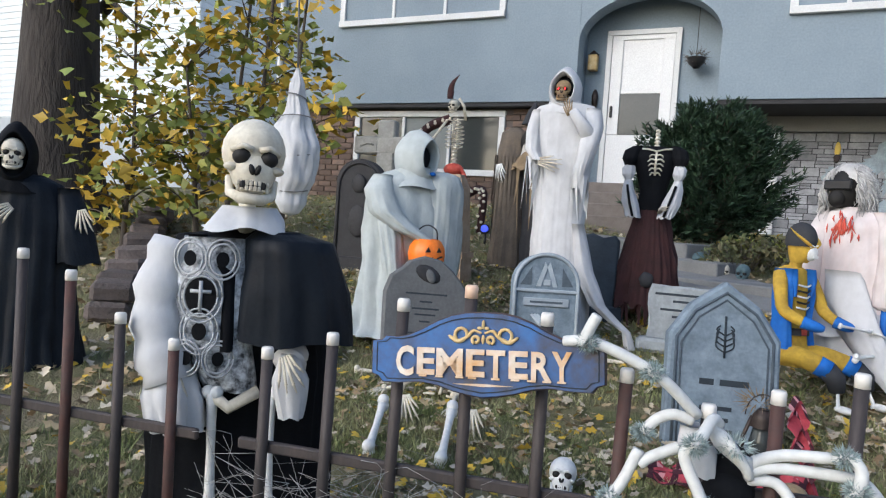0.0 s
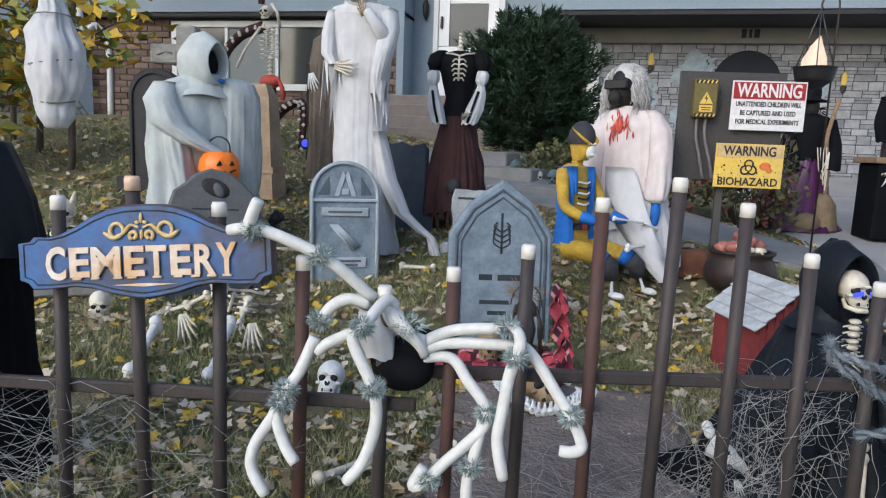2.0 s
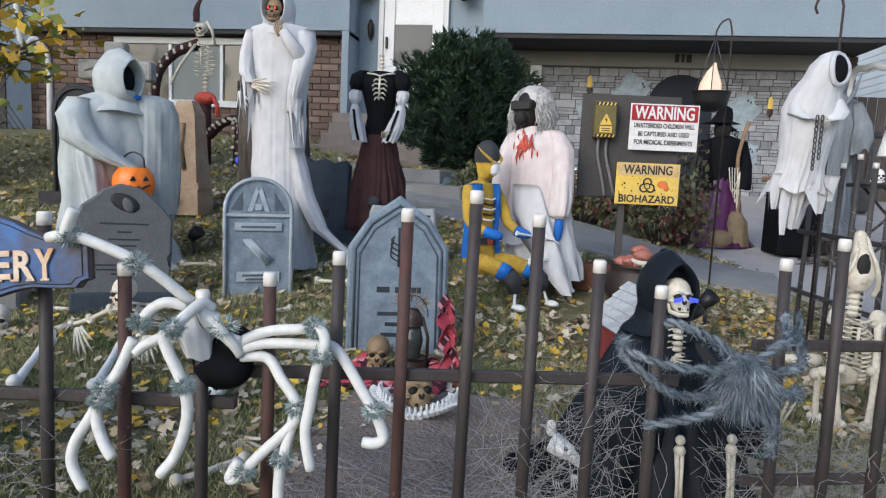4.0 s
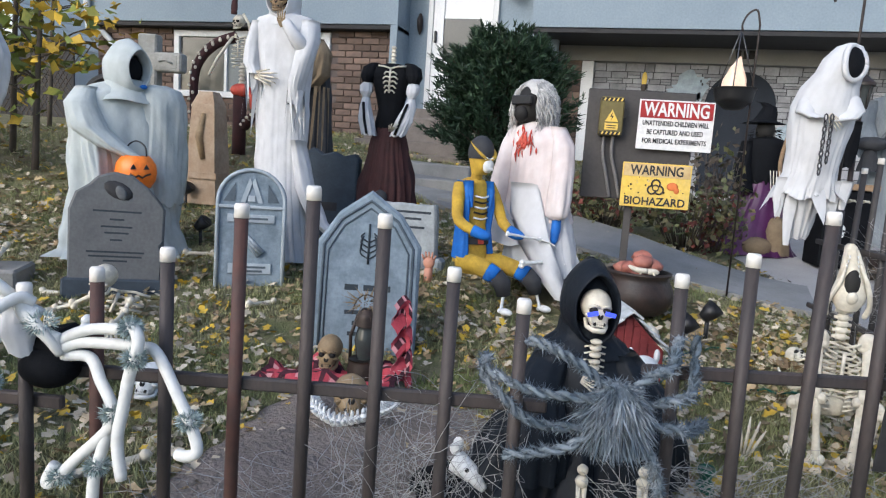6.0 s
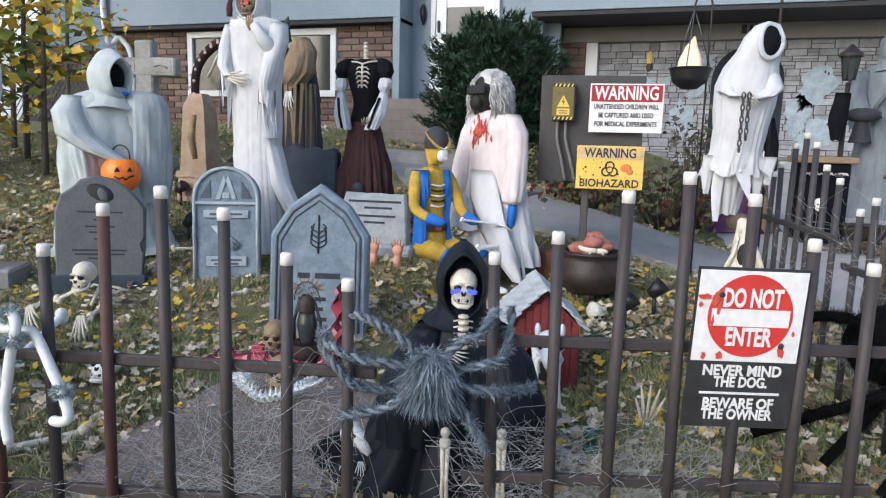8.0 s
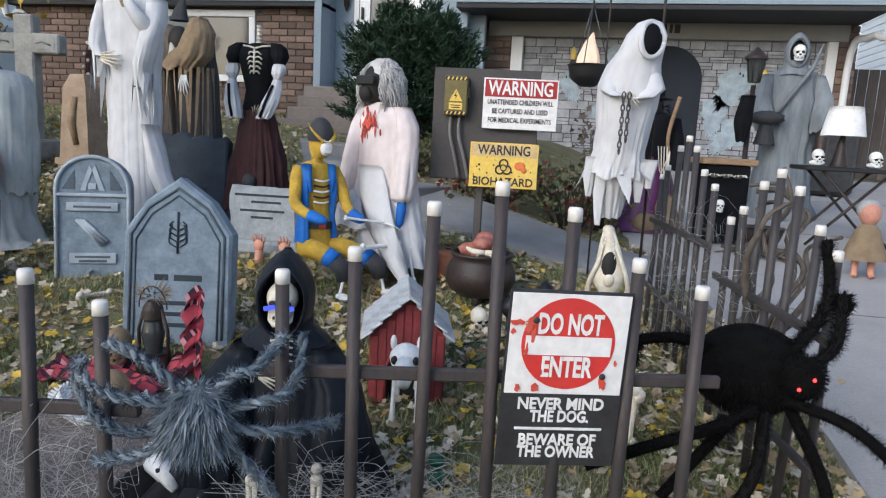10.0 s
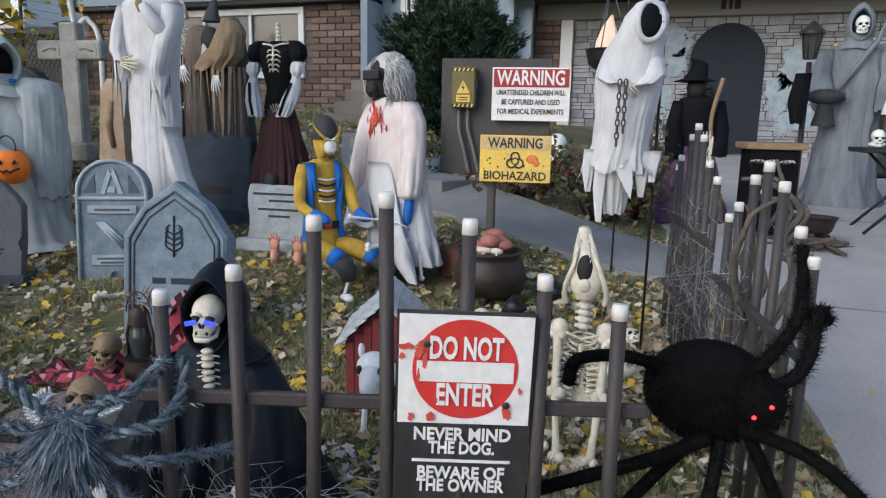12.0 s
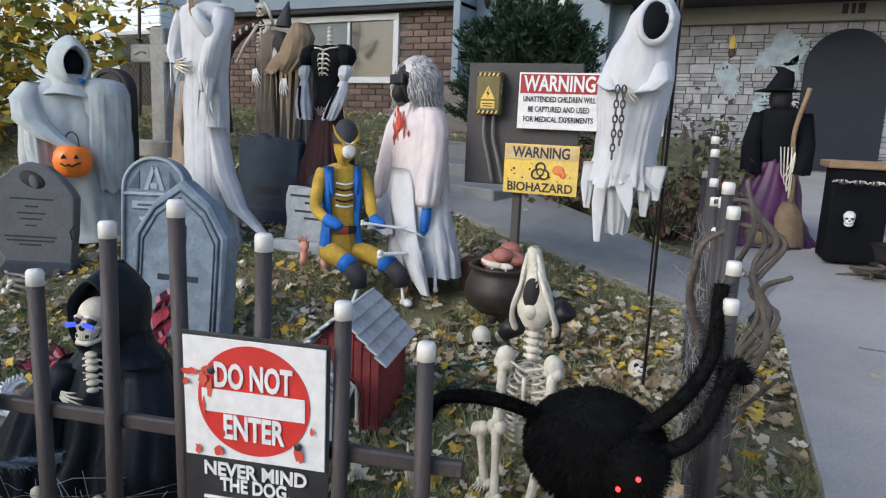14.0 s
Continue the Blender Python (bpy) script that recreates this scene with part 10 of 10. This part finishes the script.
def low_shrub(x, y, r, h, count, mats, seed, label):
    z = gz(x, y)
    ob = thing("low_shrub", (x, y, z), label, "shrub", "low shrubs")
    rng = random.Random(seed)
    stems, crown = Shape(), Shape()
    for _ in range(count):
        a, l = rng.uniform(0, 6.28), rng.uniform(.3, 1) * r
        tip = Vector((x + math.cos(a) * l, y + math.sin(a) * l * .8, z + h * rng.uniform(.5, 1.05)))
        stems.tube([(x + math.cos(a) * l * .3, y + math.sin(a) * l * .3, z), tip], [0.005, 0.002], TWIG, 4)
        leaf_cloud(crown, tip - Vector((0, 0, h * .2)), (.05, .05, h * .2), 16, 0.05, mats[rng.randrange(len(mats))], rng.randrange(10 ** 6), 1.0)
    stems.make("branchwork", (x, y, z), ob)
    tagged(crown.make("foliage", (x, y, z + .05), ob), kind="stuff")


low_shrub(0.35, 4.85, 0.32, 0.32, 46, (SHRUB_LEAF, SHRUB_LEAF, SHRUB_RED), 1, "low green and reddish shrub beside the path")
low_shrub(0.85, 4.75, 0.30, 0.42, 46, (SHRUB_LEAF, SHRUB_LEAF, SHRUB_RED), 2, "low mixed shrub behind the warning board")
low_shrub(1.05, 5.0, 0.18, 0.65, 26, (SHRUB_LEAF, TWIG), 3, "twiggy dry plant beside the drive")
low_shrub(-0.45, 5.55, 0.30, 0.25, 36, (SHRUB_LEAF,), 4, "green ground cover around the skull busts")
low_shrub(-0.25, 5.9, 0.3, 0.25, 30, (SHRUB_LEAF, G), 5, "small leafy plants along the bed")


# ---- lawn cover ----
def on_paving(x, y):
    path = [(-1.75, 7.0), (-0.9, 5.4), (-0.1, 4.62), (0.7, 4.22), (1.5, 4.02), (2.2, 3.9)]
    for (ax, ay), (bx, by) in zip(path, path[1:]):
        t = max(0, min(1, ((x - ax) * (bx - ax) + (y - ay) * (by - ay)) / ((bx - ax) ** 2 + (by - ay) ** 2)))
        if (x - ax - t * (bx - ax)) ** 2 + (y - ay - t * (by - ay)) ** 2 < 0.31 ** 2:
            return True
    edge = np.interp(y, [-3, 2.4, 3.2, 3.7, 4.6, 5.6, 7.0, 10], [1.70, 1.70, 1.60, 1.54, 1.32, 0.55, 0, -.15])
    return x > edge


def on_soil(x, y):
    return abs((x + 0.16) / 0.33) ** 4 + abs((y - 1.62) / 0.45) ** 4 < 1


def grass(count, region, seed, size):
    rng = np.random.default_rng(seed)
    v, f = [], []
    x0, x1, y0, y1 = region
    while len(f) < count:
        x, y = rng.uniform(x0, x1), rng.uniform(y0, y1)
        if on_paving(x, y) or on_soil(x, y):
            continue
        if noise.noise(Vector((x * 2.2, y * 2.2, 4))) < -0.28:
            continue
        z, a, h, w = gz(x, y), rng.uniform(0, 6.28), size * rng.uniform(.5, 1.4), 0.0022 + size * .02
        lx, ly = rng.normal(0, h * .55), rng.normal(0, h * .55)
        b = len(v)
        v += [(x - math.cos(a) * w, y - math.sin(a) * w, z - .004), (x + math.cos(a) * w, y + math.sin(a) * w, z - .004), (x + lx, y + ly, z + h)]
        f.append((b, b + 1, b + 2))
    return v, f


s = Shape()
for count, region, seed, size in ((74000, (-2.2, 1.85, 0.6, 2.6), 1, 0.030), (38000, (-3.6, 1.7, 2.6, 4.6), 2, 0.034), (24000, (-6.5, 0.2, 4.6, 8.8), 3, 0.05), (9000, (-6.5, -2.2, 0.8, 4.6), 4, 0.045)):
    v, f = grass(count, region, seed, size)
    s.add(v, f, BLADE, False)
tagged(s.make("grass"), "short lawn grass, green with dry patches", "grass", kind="stuff")


def fallen(count, region, seed, size, mats, near=None):
    rng = np.random.default_rng(seed)
    s = Shape()
    x0, x1, y0, y1 = region
    made = 0
    while made < count:
        x, y = rng.uniform(x0, x1), rng.uniform(y0, y1)
        if on_paving(x, y) and rng.random() > 0.03:
            continue
        if noise.noise(Vector((x * 1.6, y * 1.6, 9))) < -0.1 and rng.random() < 0.6:
            continue
        made += 1
        c, a = Vector((x, y, gz(x, y) + rng.uniform(.008, .03))), rng.uniform(0, 6.28)
        l, tilt = size * rng.uniform(.5, 1.35), turned(rng.normal(0, 22), rng.normal(0, 22), math.degrees(a))
        curl = rng.uniform(-.25, .45) * l
        pts = [(-.5, 0, 0), (-.30, .14, .3), (-.16, .42, 1), (.02, .18, .4), (.26, .30, .8), (.55, 0, .5), (.26, -.30, .8), (.02, -.18, .4), (-.16, -.42, 1), (-.30, -.14, .3)]
        vv = [c + tilt @ Vector((p[0] * l, p[1] * l, p[2] * curl * .5)) for p in pts]
        s.add(vv, [(0, 1, 3, 5), (1, 2, 3), (3, 4, 5), (0, 5, 7, 9), (9, 7, 8), (7, 5, 6)], mats[rng.integers(len(mats))], True)
    return s


L = (LEAF_FALLEN, LEAF_FALLEN, LEAF_PALE, LEAF_PALE, LEAF_FALLEN, LEAF_PALE, LEAF_YELLOW)
for count, region, seed, size in ((5600, (-2.3, 1.70, 0.6, 2.6), 11, 0.038), (6200, (-3.6, 1.6, 2.6, 4.7), 12, 0.044), (2600, (-6.5, 0.0, 4.7, 8.8), 13, 0.06), (2800, (-6.5, -2.3, 0.8, 4.7), 14, 0.055), (1300, (0.6, 1.9, 1.3, 3.6), 15, 0.045)):
    tagged(fallen(count, region, seed, size, L).make("fallen_leaves"), "dry brown, tan and yellow leaves strewn on the lawn", "fallen leaves", kind="stuff")


def far_sky():
    """A bright hazy evening sky low behind the houses."""
    m = bpy.data.materials.new("bright_haze")
    m.use_nodes = True
    nt = m.node_tree
    e = nt.nodes.new("ShaderNodeEmission")
    e.inputs[0].default_value, e.inputs[1].default_value = (1.0, 0.97, 0.93, 1), 0.95
    nt.links.new(e.outputs[0], nt.nodes["Material Output"].inputs[0])
    n = 40
    pts = [(118 * math.sin(a), 118 * math.cos(a)) for a in [-1.75 + 3.5 * i / n for i in range(n + 1)]]
    v = [(px, py, h) for px, py in pts for h in (-3.0, 46.0)]
    s = Shape().add(v, [(2 * i, 2 * i + 2, 2 * i + 3, 2 * i + 1) for i in range(n)], m)
    tagged(s.make("backdrop"), "bright hazy evening sky beyond the houses", "sky", kind="structure")


far_sky()


# ---- bricks, last ----
def brick_wall(x0, x1, z0, z1, y, limit, parent):
    """Running bond with recessed joints; bricks share one mesh."""
    L_, H_, J_ = 0.235, 0.078, 0.012
    def mesh(w):
        return Shape().box((0, 0, 0), (w, 0.03, H_), BRICK, None, 0.005)
    full = mesh(L_).make("brick", (0, 0, 0))
    me = full.data
    bpy.data.objects.remove(full)
    rng = random.Random(int(x0 * 10) + 50)
    row, z, rest, made = 0, z1 - H_ / 2 - 0.004, Shape(), 0
    while z > z0:
        x = x0 + (0.0 if row % 2 else -(L_ + J_) / 2)
        while x < x1:
            a, b = max(x, x0), min(x + L_, x1)
            inside = -6.33 < (a + b) / 2 < -3.77 and 1.40 < z < 2.37
            if b - a > 0.05 and not inside:
                at = Vector(((a + b) / 2, y + rng.uniform(-.002, .003), z))
                if made < limit and b - a > L_ - 0.001:
                    ob = new("brick", me)
                    ob.parent = parent
                    ob.location = at - world_place(parent)
                    made += 1
                else:
                    rest.box(at, (b - a, 0.03, H_), BRICK, None, 0.005)
            x += L_ + J_
        z -= H_ + J_
        row += 1
    if rest.f:
        tagged(rest.make("brickwork", ((x0 + x1) / 2, y, z0), parent), kind="stuff")


brick_wall(-7.73, ARCH_L - 0.1, 0.75, 2.40, Y1 + 0.004, 260, HOUSE)
brick_wall(ARCH_R + 0.02, -0.31, 0.4, 2.40, YG - 0.10, 60, HOUSE)
brick_wall(3.81, 4.02, 0.4, 2.40, YG - 0.10, 30, HOUSE)
